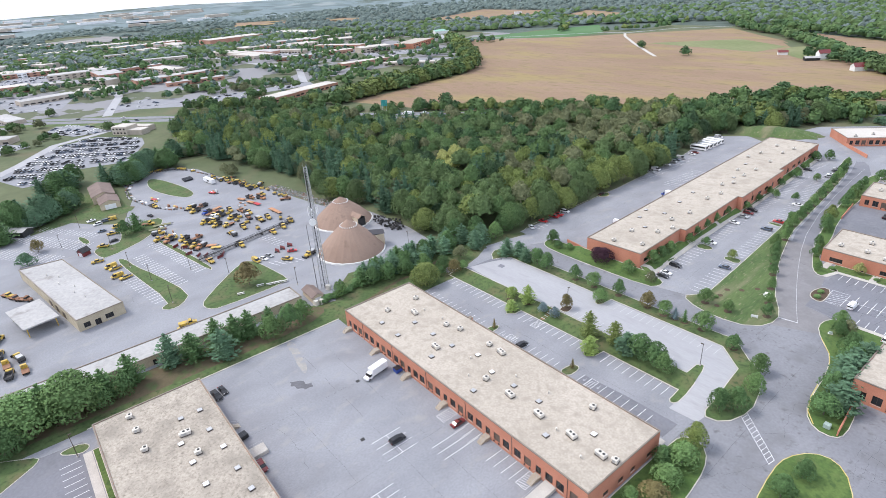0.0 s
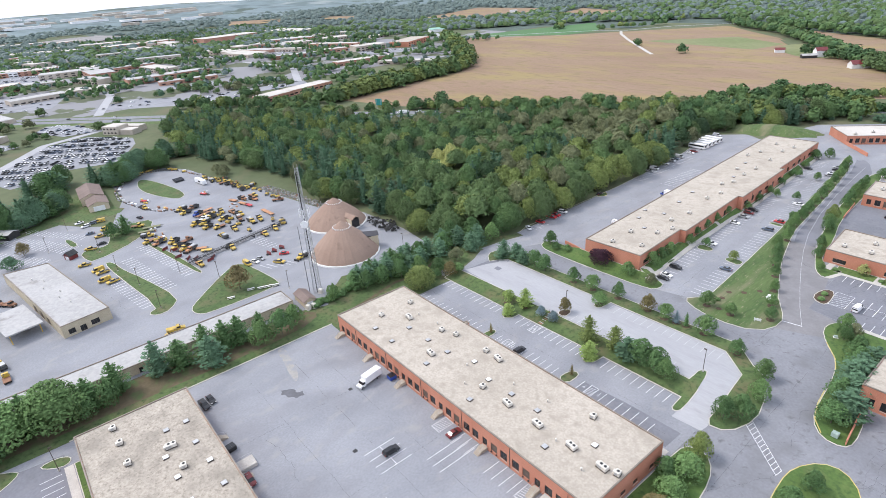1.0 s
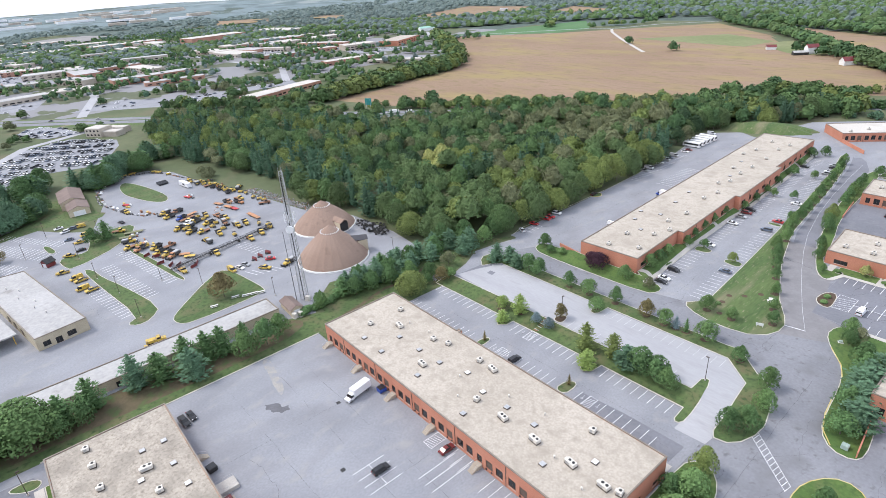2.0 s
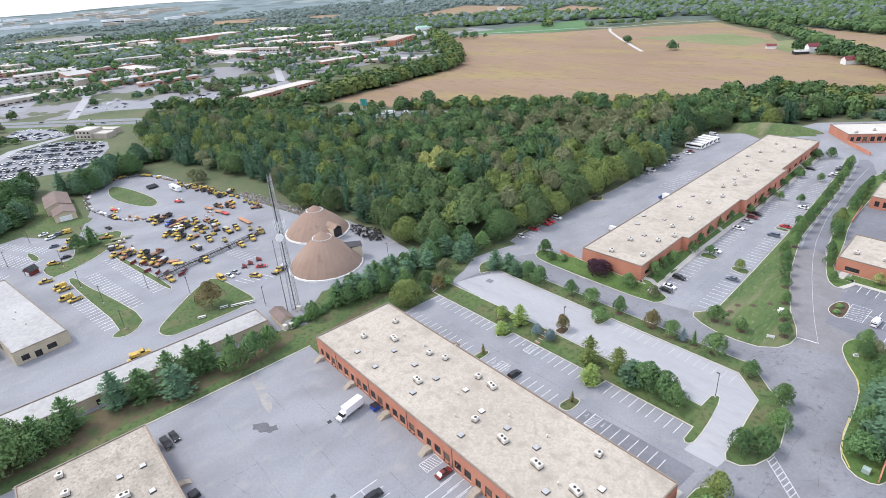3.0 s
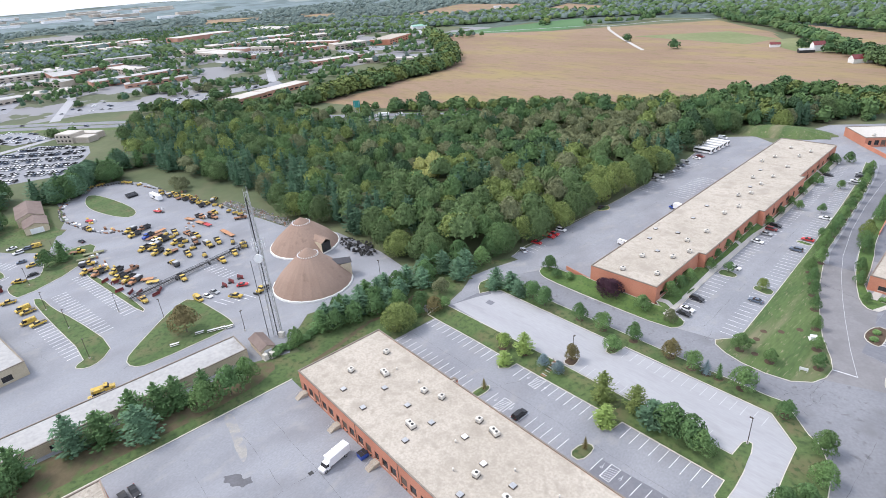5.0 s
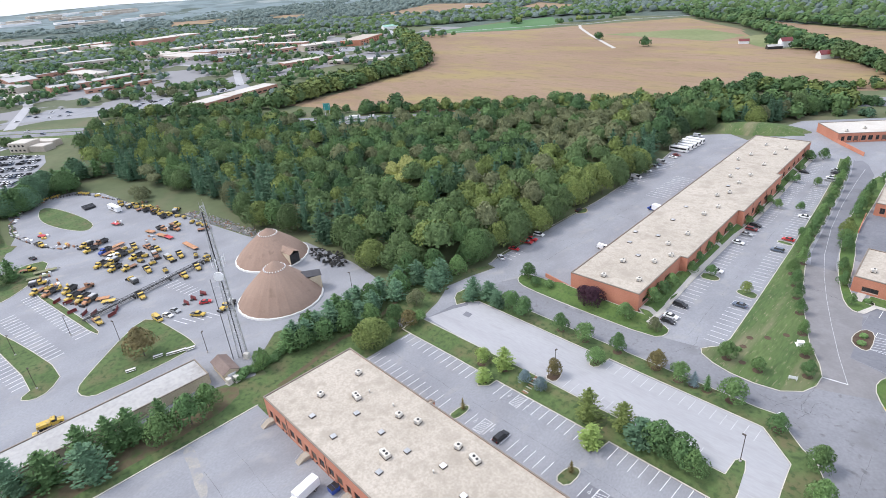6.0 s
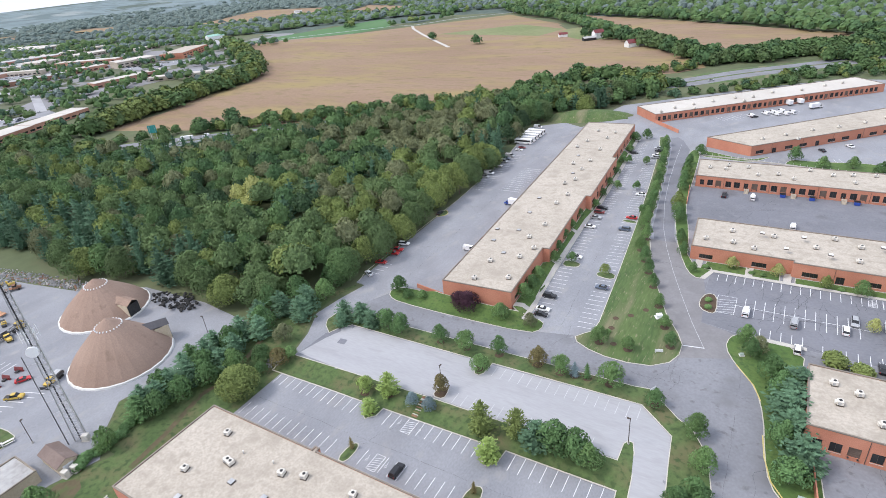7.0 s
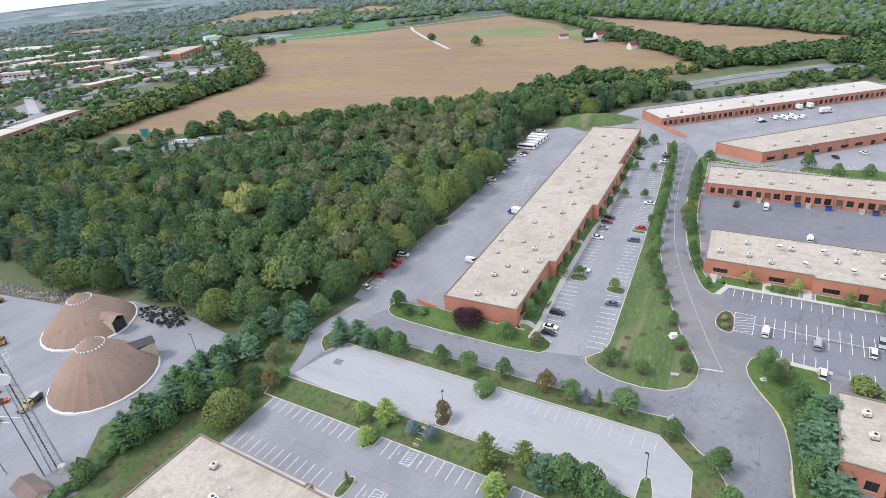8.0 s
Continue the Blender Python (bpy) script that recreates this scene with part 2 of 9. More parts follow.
def inset(poly, d):
    """The outline moved inwards by d (outwards where d is negative)."""
    if area(poly) < 0:
        poly = poly[::-1]
    out, n = [], len(poly)
    for i in range(n):
        p, a, b = Vector(poly[i]), Vector(poly[i - 1]), Vector(poly[(i + 1) % n])
        u, w = (p - a).normalized(), (b - p).normalized()
        nu, nw = Vector((-u.y, u.x)), Vector((-w.y, w.x))
        m = nu + nw
        m = m.normalized() if m.length > 1e-4 else nu
        out.append(tuple(p + m * (d / max(0.35, m.dot(nu)))))
    return out


def sheet(bm, poly, dz, step=0.0, mat=0, slope=True):
    """A flat or draped face over an outline, dz above the ground."""
    tmp = bmesh.new()
    tmp_v, _, tmp_f = geometry.delaunay_2d_cdt([Vector(p) for p in poly], [], [list(range(len(poly)))], 1, 1e-5)[:3]
    made = [tmp.verts.new((p.x, p.y, 0)) for p in tmp_v]
    for q in tmp_f:
        tmp.faces.new([made[i] for i in q])
    xs, ys = [p[0] for p in poly], [p[1] for p in poly]
    if step:
        for axis, lo, hi in ((0, min(xs), max(xs)), (1, min(ys), max(ys))):
            k = math.ceil(lo / step) * step
            while k < hi:
                co, no = ((k, 0, 0), (1, 0, 0)) if axis == 0 else ((0, k, 0), (0, 1, 0))
                bmesh.ops.bisect_plane(tmp, geom=tmp.verts[:] + tmp.edges[:] + tmp.faces[:], plane_co=co, plane_no=no)
                k += step
    idx = {}
    for f in tmp.faces:
        vs = []
        for v in f.verts:
            if v.is_valid:
                key = (round(v.co.x, 4), round(v.co.y, 4))
                if key not in idx:
                    idx[key] = bm.verts.new((v.co.x, v.co.y, (level(v.co.x, v.co.y) if slope else 0) + dz))
                vs.append(idx[key])
        if len(set(vs)) == len(vs) and bm.faces.get(vs) is None:
            nf = bm.faces.new(vs)
            nf.material_index = mat
            nf.normal_update()
            if nf.normal.z < 0:
                nf.normal_flip()
    tmp.free()


def paved(name, poly, mat, label, dz=0.03, step=0.0):
    bm = bmesh.new()
    sheet(bm, poly, dz, step)
    return tagged(link(name, bm, mat), label, "pavement", kind="structure")


def rim(bm, poly, dz, width, height, mat=0, closed=True):
    """A kerb that runs along an outline: inner and outer face and top."""
    inner = inset(poly, width)
    outer = poly if area(poly) > 0 else poly[::-1]
    n = len(outer)
    rings = []
    for pts, h in ((outer, 0), (outer, height), (inner, height), (inner, 0)):
        rings.append([bm.verts.new((x, y, level(x, y) + dz + h)) for x, y in pts])
    for a, b in zip(rings, rings[1:]):
        for i in range(n if closed else n - 1):
            j = (i + 1) % n
            bm.faces.new((a[i], a[j], b[j], b[i])).material_index = mat


def lawn(poly, grass=None, rounds=2, kerb=None, step=0.0, label="mown grass island with a pale concrete kerb", name="lawn"):
    """A raised planted island: a kerb round it and the grass inside."""
    if area(poly) < 0:
        poly = poly[::-1]
    p = rounded(poly, rounds) if rounds else poly
    bm = bmesh.new()
    rim(bm, p, 0.0, 0.22, 0.17)
    k = tagged(link("kerb", bm, kerb or KERB), "pale concrete kerb round a planted island", "kerb", kind="structure")
    bm = bmesh.new()
    sheet(bm, inset(p, 0.21), 0.15, step)
    return tagged(link(name, bm, grass or GRASS), label, "lawn", kind="structure")


def ribbon(name, pts, width, mat, label, dz=0.1, off=0.0, category="road"):
    bm = bmesh.new()
    rows = []
    for i, (x, y) in enumerate(pts):
        a, b = Vector(pts[max(0, i - 1)]), Vector(pts[min(len(pts) - 1, i + 1)])
        d = (b - a).normalized()
        n = Vector((-d.y, d.x))
        rows.append([bm.verts.new((*(Vector((x, y)) + n * (off + s * width / 2)), level(x, y) + dz)) for s in (-1, 1)])
    for a, b in zip(rows, rows[1:]):
        bm.faces.new((a[0], b[0], b[1], a[1]))
    bmesh.ops.recalc_face_normals(bm, faces=bm.faces[:])
    for f in bm.faces:
        if f.normal.z < 0:
            f.normal_flip()
    return tagged(link(name, bm, mat), label, category, kind="structure")


MULCH_GRASS = material("leaf_litter", (0.085, 0.075, 0.04), (0.13, 0.1, 0.06), 0.15, 1.0, 1.0, spots=(0.08, 0.11, 0.04), spot_scale=0.25, spot_edge=(0.5, 0.65))

# ---- ground: one sheet out to the horizon ----
def axis_steps(lo, hi, centre_lo, centre_hi, fine):
    out, v, d = [], centre_lo, fine
    while v > lo:
        d *= 1.13
        v -= d
        out.append(max(v, lo))
    out = out[::-1]
    v = centre_lo
    while v < centre_hi:
        out.append(v)
        v += fine
    d = fine
    while v < hi:
        out.append(v)
        d *= 1.13
        v += d
    return out + [hi]


gx = axis_steps(-4900, 2500, -44, 136, 3.0)
gy = axis_steps(-2500, 4900, 28, 84, 2.0)
bm = bmesh.new()
grid = [[bm.verts.new((x, y, level(x, y, False) - (0.3 if 40 < x < 300 and 26 < y < 92 else 0))) for x in gx] for y in gy]
for j in range(len(gy) - 1):
    for i in range(len(gx) - 1):
        cx, cy = (gx[i] + gx[i + 1]) / 2, (gy[j] + gy[j + 1]) / 2
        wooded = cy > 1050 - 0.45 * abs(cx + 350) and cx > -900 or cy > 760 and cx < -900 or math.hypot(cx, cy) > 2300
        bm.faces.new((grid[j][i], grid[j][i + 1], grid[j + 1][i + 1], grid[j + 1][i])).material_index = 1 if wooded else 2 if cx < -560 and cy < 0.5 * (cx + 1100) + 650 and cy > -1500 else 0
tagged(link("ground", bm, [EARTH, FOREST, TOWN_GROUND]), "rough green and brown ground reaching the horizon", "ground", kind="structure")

# ---- pavements ----
paved("pavement_lower", [(-6.5, -260), (-6.5, 0), (-0.3, 0), (-0.3, 30), (300, 30), (300, -260)], ASPHALT, "worn grey asphalt loading yard beside the brick building")
paved("pavement_middle", [(-0.3, 30), (-0.3, 54.6), (-2, 60), (-5.2, 70.6), (-10.0, 80), (140, 80), (140, 30)], ASPHALT, "grey asphalt parking lot and drive", step=1.25)
paved("pavement_upper", [(-10.0, 80), (-10.6, 81), (-9.1, 91.5), (-6.3, 103.2), (-10.7, 103.6), (-12.3, 187), (-16.7, 257), (-26.5, 315), (-7.6, 330), (6, 322), (14, 338), (12, 360), (18, 382), (40, 400), (74, 428), (150, 484), (420, 484), (420, 80)], ASPHALT, "grey asphalt parking lots and estate road")
paved("pavement_bleached", [(-0.3, 61.3), (3.1, 77.6), (6.5, 80), (57, 81), (100.3, 82.3), (109, 74.6), (110.9, 60), (111.4, 51.6), (112.4, 49), (112, 46), (103.6, 46), (103.4, 60), (102, 67.8), (99.7, 67.9), (99.7, 62.4), (50, 61.9), (17, 60.5)], ASPHALT_PALE, "bleached pale asphalt parking lot with worn lines", dz=0.1, step=1.25)
paved("yard_pavement", [(-264, -24), (-284, -7), (-282, 14), (-261, 26), (-215, 33), (-177, 45), (-146, 50), (-119, 55), (-93, 69), (-59, 71), (-32, 68), (-30, 55), (-37, 22), (-30, 14), (-20, 6), (-24, -5), (-26, -130), (-160, -150), (-235, -112), (-222, -70), (-196, -52), (-184, -40), (-232, -24)], ASPHALT, "worn grey asphalt depot yard", dz=0.03)
paved("pavement_east", [(106.6, 160), (106.6, 144), (108, 126), (119, 124), (139, 123), (170, 122), (300, 118), (300, 160)], ASPHALT_DARK, "cracked dark asphalt parking lot", dz=0.05)
paved("pavement_dock", [(90, 190), (87, 239.2), (300, 239.2), (300, 186)], ASPHALT_DARK, "dark asphalt loading court between brick buildings", dz=0.05)
paved("pavement_side_drive", [(-24, -130), (-3, -98), (-2.0, -88), (40, -87), (40, -150)], ASPHALT_DARK, "dark asphalt side parking lot", dz=0.05)

paved("pavement_road", [(111, -260), (111, 47), (111.3, 62), (111, 76), (99, 87.4), (60, 85.6), (6, 84.4), (-3, 84.5), (6, 102), (12, 100.5), (35, 100), (62, 101), (75, 104), (104.6, 112.2), (97.6, 131.7), (88.6, 156), (96.8, 160.6), (106.5, 160), (106.5, 144), (107.9, 125.9), (119, 123.8), (139, 122.8), (170, 121.8), (300, 117.8), (300, -260)], ASPHALT_ROAD, "grey asphalt estate road and junction", 0.05, 2.5)

paved("pavement_side_road", [(103.4, 105), (118.6, 111), (118.6, 122), (115.8, 124), (108.2, 125.9), (106.8, 144), (105, 153), (99, 159), (92.4, 177), (80.4, 177), (85.8, 155.6), (90.5, 142), (96.6, 126), (102, 116.4), (103.8, 112)], ASPHALT_WARM, "warm grey asphalt side road past a resurfacing seam", 0.066, 2.5)

# ---- lawns and islands ----
paved("verge", [(-25.8, -130), (-6.7, -130), (-6.7, 0), (-0.35, 0), (-0.35, 53), (-3, 60), (-6, 70), (-11, 79), (-11.5, 91), (-8, 104), (-30, 72), (-29.6, 55), (-36.6, 22), (-29, 14), (-19, 6), (-23.5, -5)], GRASS, "mown grass verge along the tree belt", dz=0.06, step=3.0)
lawn([(-4, 52.5), (-4, 60), (16, 60.6), (50, 61.6), (99.5, 62.2), (99.5, 67.6), (100.3, 69), (101.6, 69), (102.6, 66), (103.8, 59), (104.2, 54), (104.2, 50), (103.4, 48.6), (102.4, 48.4), (101.6, 49.4), (101.3, 54.6), (74.6, 54.6), (74.2, 50.4), (72, 48.3), (69.6, 50), (68.9, 54.4), (38, 53.6), (37.8, 50.5), (35.5, 48.2), (33.4, 50), (33, 53.4), (19, 53.2)], GRASS, 0, step=1.5, label="grass bank with kerb between two parking levels")
lawn([(1.5, 73.5), (-2.6, 76.6), (-4.4, 79.6), (-4, 83.4), (-2.0, 86.0), (5.7, 86.6), (25, 87.3), (60, 87.9), (97, 88.8), (101, 89.4), (104.5, 86.2), (109.6, 81.3), (113.2, 79.2), (116.2, 74.4), (118.4, 68.8), (119.9, 62), (119.6, 57.2), (118, 52.6), (115.6, 50), (112.4, 49.4), (111.2, 51.6), (110.8, 59.6), (110.0, 66), (109.1, 74.7), (100.4, 82.4), (58, 81.6), (57.6, 76.6), (56.6, 75.2), (55, 75.4), (54.2, 77), (53.6, 81.2), (6, 80.4), (3.2, 77.4)], GRASS, 0, step=2.5, label="mown grass strip with kerb and young trees")
lawn([(48.4, 62.2), (48.8, 66.6), (50.5, 67.4), (52, 66.4), (52.4, 62.3)], MULCH, 1, label="small mulched island with a kerb")
lawn([(5.2, 104.6), (7, 100.4), (12.6, 98.4), (34.7, 98.3), (62.0, 99.4), (64.9, 103), (64, 107.4), (57, 108.5), (54, 107.0), (26, 106.8), (22, 108), (8, 107.8)], GRASS_RICH, 1, step=1.5, label="green lawn rising to the end of the long brick building")
lawn([(75.4, 103.6), (76.6, 101.4), (80.8, 99.2), (86.2, 97.8), (92.7, 97.6), (99, 98.8), (103.4, 102.4), (105.2, 107), (105.2, 112), (103.2, 117), (97.8, 126.6), (91.7, 142.4), (87, 156), (81.2, 178.6), (78.9, 190), (72.6, 249.5), (67, 290), (60, 312), (57.6, 312), (63.4, 279), (68.9, 232), (73.6, 187), (77.6, 142), (79.8, 114), (79.4, 108.6), (77.4, 106.4)], GRASS_DRY, 0, label="long wedge of patchy grass along the road")
paved("planting_bed", rounded([(-25, -125), (-11.8, -125), (-11.2, -60), (-10.6, -12), (-17, 2), (-24.6, -6)], 1), MULCH_GRASS, "brown leaf litter and rough grass under the tree belt", 0.07)
lawn([(105, 152.4), (101.2, 152.9), (97.2, 160), (90.3, 181.8), (82.8, 222), (79.8, 269), (77.8, 292), (83.5, 292), (86, 258), (87.2, 236), (89, 212), (94.5, 188), (97.8, 163), (106, 162.4), (107, 158.8)], GRASS_RICH, 1, label="grass verge between the road and brick buildings")
lawn([(104, 159.8), (104, 165.8), (127.6, 165.8), (127.6, 159.8)], GRASS_RICH, 0, label="strip of lawn before the brick offices")
lawn([(132, 159.8), (132, 164), (157.6, 164), (157.6, 159.8)], GRASS_RICH, 0, label="strip of lawn before the brick offices")
lawn([(119.2, 124.2), (116.6, 121.4), (116.0, 115.7), (119.3, 108.9), (125.2, 100.8), (127.6, 90.3), (128.6, 78), (130, 69.5), (134, 64.6), (139, 64.6), (140.6, 68), (139.6, 78), (137.6, 86), (135.4, 90), (135.2, 106.8), (136, 122.6), (121, 123)], GRASS_RICH, 1, label="green lawn with a partly yellow kerb by the road")
ribbon("kerb", [(119.6, 108.9), (124.6, 101.6), (126.6, 96)], 0.3, KERB_YELLOW, "yellow-painted stretch of kerb", 0.185, category="kerb")
ribbon("kerb", [(127.9, 84), (128.7, 77), (130.4, 70.4), (133.4, 66.2)], 0.3, KERB_YELLOW, "yellow-painted stretch of kerb", 0.185, category="kerb")
lawn([(134.2, 30), (132.6, 44), (133.2, 50.5), (137, 56.4), (142, 57.6), (147, 53), (152, 40), (150, 26)], GRASS_RICH, 1, KERB_YELLOW, step=3, label="striped green lawn with a yellow-painted kerb")
lawn([(110.9, 2), (110.9, 36), (113, 39.8), (117, 40), (120.6, 36), (122.6, 28), (124, 10), (124, -20), (112, -20)], GRASS_RICH, 1, step=0, label="green lawn at the end of the brick building")
lawn([(107.2, 143.9), (105.6, 138), (106.6, 133.4), (110.4, 131.5), (111.6, 134), (110.6, 143.4)], MULCH, 1, label="mulched traffic island with low shrubs")
lawn([(37.6, 33.8), (37.6, 39), (39, 41), (40.6, 39.4), (40.4, 34)], GRASS, 1, label="small grass island with a kerb in the parking lot")
lawn([(71.2, 36), (71.4, 41), (73.4, 43), (75.2, 41.6), (75, 36)], GRASS, 1, label="small grass island with a kerb in the parking lot")
lawn([(-134, -53.6), (-132, -49.8), (-118, -47.8), (-102.5, -43.2), (-71.2, -36.3), (-63.2, -41.8), (-62.3, -47), (-66.2, -50.2), (-69.4, -45.2), (-112, -51.4)], GRASS, 1, label="long grass island with a kerb in the depot yard")
lawn([(-154.9, -60.2), (-158.2, -55.5), (-155.2, -48.1), (-164.2, -44.8), (-177, -43.3), (-180.5, -22.8), (-170.6, -20.6), (-151.5, -33.5), (-138.7, -56.9), (-145.9, -59.6)], GRASS, 1, label="curved grass island with trees in the depot yard")
lawn([(-182, -63.8), (-181.5, -61), (-169, -58.6), (-167, -62)], GRASS, 1, label="small oval grass island in the depot car park")
paved("verge", [(-216, -84), (-229, -60), (-262, -52), (-262, -30), (-240, -31), (-216, -31), (-211, -27.6), (-205, -31), (-201, -44.7), (-212, -56.6), (-206, -83)], GRASS, "rough grass behind the depot car park", 0.07)
lawn([(-144, -32.4), (-140.4, -29), (-89.6, -20.6), (-85.6, -22.6), (-112.2, -27.2)], GRASS, 1, label="narrow grass island in the depot yard")
lawn([(-57.4, -36), (-63.6, -30.8), (-81, -13), (-84.4, -4.4), (-66, -1.2), (-52.6, 0.4), (-49.6, -1.7), (-48.6, -31), (-51.6, -35.4)], GRASS, 1, label="triangular lawn with a brown tree and benches")
lawn([(-267, -8), (-258, -0.5), (-211.4, 9), (-199, 2.4), (-214, -6), (-241, -13)], GRASS, 2, label="oval grass island of the training track")


# ---- marks painted on the pavement ----
def stripes(name, rows, width=0.17, dz=0.075, mat=None, label="white painted parking lines"):
    """rows: (start, step vector, count, line vector): a row of parallel lines."""
    bm = bmesh.new()
    for (x, y), (sx, sy), n, (lx, ly) in rows:
        d = Vector((lx, ly)).normalized()
        o = Vector((-d.y, d.x)) * width / 2
        for k in range(n):
            a = Vector((x + sx * k, y + sy * k))
            b = a + Vector((lx, ly))
            vs = [bm.verts.new((p.x, p.y, level(p.x, p.y) + dz)) for p in (a - o, b - o, b + o, a + o)]
            bm.faces.new(vs)
    return tagged(link(name, bm, mat or PAINT), label, "road marking", kind="structure")


stripes("parking_lines", [
    ((0.5, 48.4), (2.7, 0), 12, (0, 5.0)), ((41, 48.6), (2.7, 0), 2, (0, 5.2)), ((51.4, 49.2), (2.7, 0), 7, (0, 5.2)), ((77.2, 49.4), (2.7, 0), 9, (0, 5.2)),
    ((1.0, 34.4), (2.7, 0), 13, (0, 4.9)), ((43.2, 35), (2.7, 0), 1, (0, 5)), ((49.4, 35.2), (2.7, 0), 8, (0, 5.0)), ((78, 35.8), (2.7, 0), 2, (0, 5)), ((86, 35.8), (2.7, 0), 7, (0, 5.0))])
lawn([(83.6, 283), (83.8, 291.5), (86, 292.6), (107, 282), (118, 291.6), (112.6, 283), (108, 279.4), (96, 280.4)], GRASS_RICH, 1, label="green lawn before the angled offices")
lawn([(125, 277.6), (124, 283), (127, 288.6), (133, 288), (142, 288.6), (158, 291.6), (165, 288), (164, 276.6)], GRASS_RICH, 1, label="kerbed island with trees in the far car park")
lawn([(86, 263.4), (86, 266), (230, 266), (230, 263.4)], GRASS_RICH, 0, label="strip of lawn behind the dock building")
lawn([(4, -86.4), (4, -84.6), (60, -84.6), (60, -86.4)], GRASS_RICH, 0, label="narrow hedge bed along the near warehouse")
lawn([(-1.4, -94), (0.6, -93.4), (3.4, -89.2), (2.6, -86.8), (0.2, -86.6), (-1.8, -89.6)], GRASS, 1, label="small kerbed grass island with a lamp post")
lawn([(-16, -118), (-7, -104), (-3.6, -98.4), (-1, -99.4), (2, -104), (10, -116)], GRASS, 1, label="kerbed grass island beside the drive")
stripes("parking_lines", [((55, 61.9), (2.7, 0), 15, (0, 4.6)), ((60, 76.4), (2.7, 0), 16, (0, 4.6))], mat=PAINT_WORN, dz=0.13, label="worn white parking lines on bleached asphalt")
stripes("parking_lines", [
    ((69.4, -14), (2.75, 0), 3, (0, 12)), ((56.8, -25.4), (2.75, 0), 4, (0, 9.6)), ((56.8, -20.6), (1, 0), 1, (8.3, 0)), ((72, -38.6), (2.75, 0), 5, (0, 10)), ((72, -33.6), (1, 0), 1, (11, 0)), ((82.6, -6), (2.75, 0), 4, (0, 5.6)), ((69, -5.6), (2.75, 0), 3, (0, 5.4))], label="white painted lines in the loading yard")


# ---- buildings ----
def wall_run(bm, a, b, z0, z1, thick, holes, mat=0):
    """A straight wall from a to b (its outer face to the right of the way), with openings (u0, u1, bottom, top)."""
    a, b = Vector(a), Vector(b)
    d = (b - a).normalized()
    n = Vector((d.y, -d.x))
    length = (b - a).length

    us = sorted({0.003, length - 0.003, *[h[0] for h in holes], *[h[1] for h in holes]})
    zs = sorted({z0, z1, *[z0 + h[2] for h in holes], *[z0 + h[3] for h in holes]})
    made = {}

    def corner(i, j, k):
        if (i, j, k) not in made:
            q = a + d * us[i] - n * (thick * k)
            made[i, j, k] = bm.verts.new((q.x, q.y, zs[j]))
        return made[i, j, k]

    def solid(i, j):
        if not (0 <= i < len(us) - 1 and 0 <= j < len(zs) - 1):
            return False
        u, z = (us[i] + us[i + 1]) / 2, (zs[j] + zs[j + 1]) / 2 - z0
        return not any(h[0] < u < h[1] and h[2] < z < h[3] for h in holes)

    for i in range(len(us) - 1):
        for j in range(len(zs) - 1):
            if not solid(i, j):
                continue
            rows = [[(i, j, 0), (i + 1, j, 0), (i + 1, j + 1, 0), (i, j + 1, 0)], [(i + 1, j, 1), (i, j, 1), (i, j + 1, 1), (i + 1, j + 1, 1)]]
            for ok, q in ((solid(i - 1, j), [(i, j, 1), (i, j, 0), (i, j + 1, 0), (i, j + 1, 1)]), (solid(i + 1, j), [(i + 1, j, 0), (i + 1, j, 1), (i + 1, j + 1, 1), (i + 1, j + 1, 0)]), (solid(i, j - 1), [(i, j, 1), (i + 1, j, 1), (i + 1, j, 0), (i, j, 0)]), (solid(i, j + 1), [(i, j + 1, 0), (i + 1, j + 1, 0), (i + 1, j + 1, 1), (i, j + 1, 1)])):
                if not ok:
                    rows.append(q)
            for q in rows:
                bm.faces.new([corner(*c) for c in q]).material_index = mat
    return a, d, n


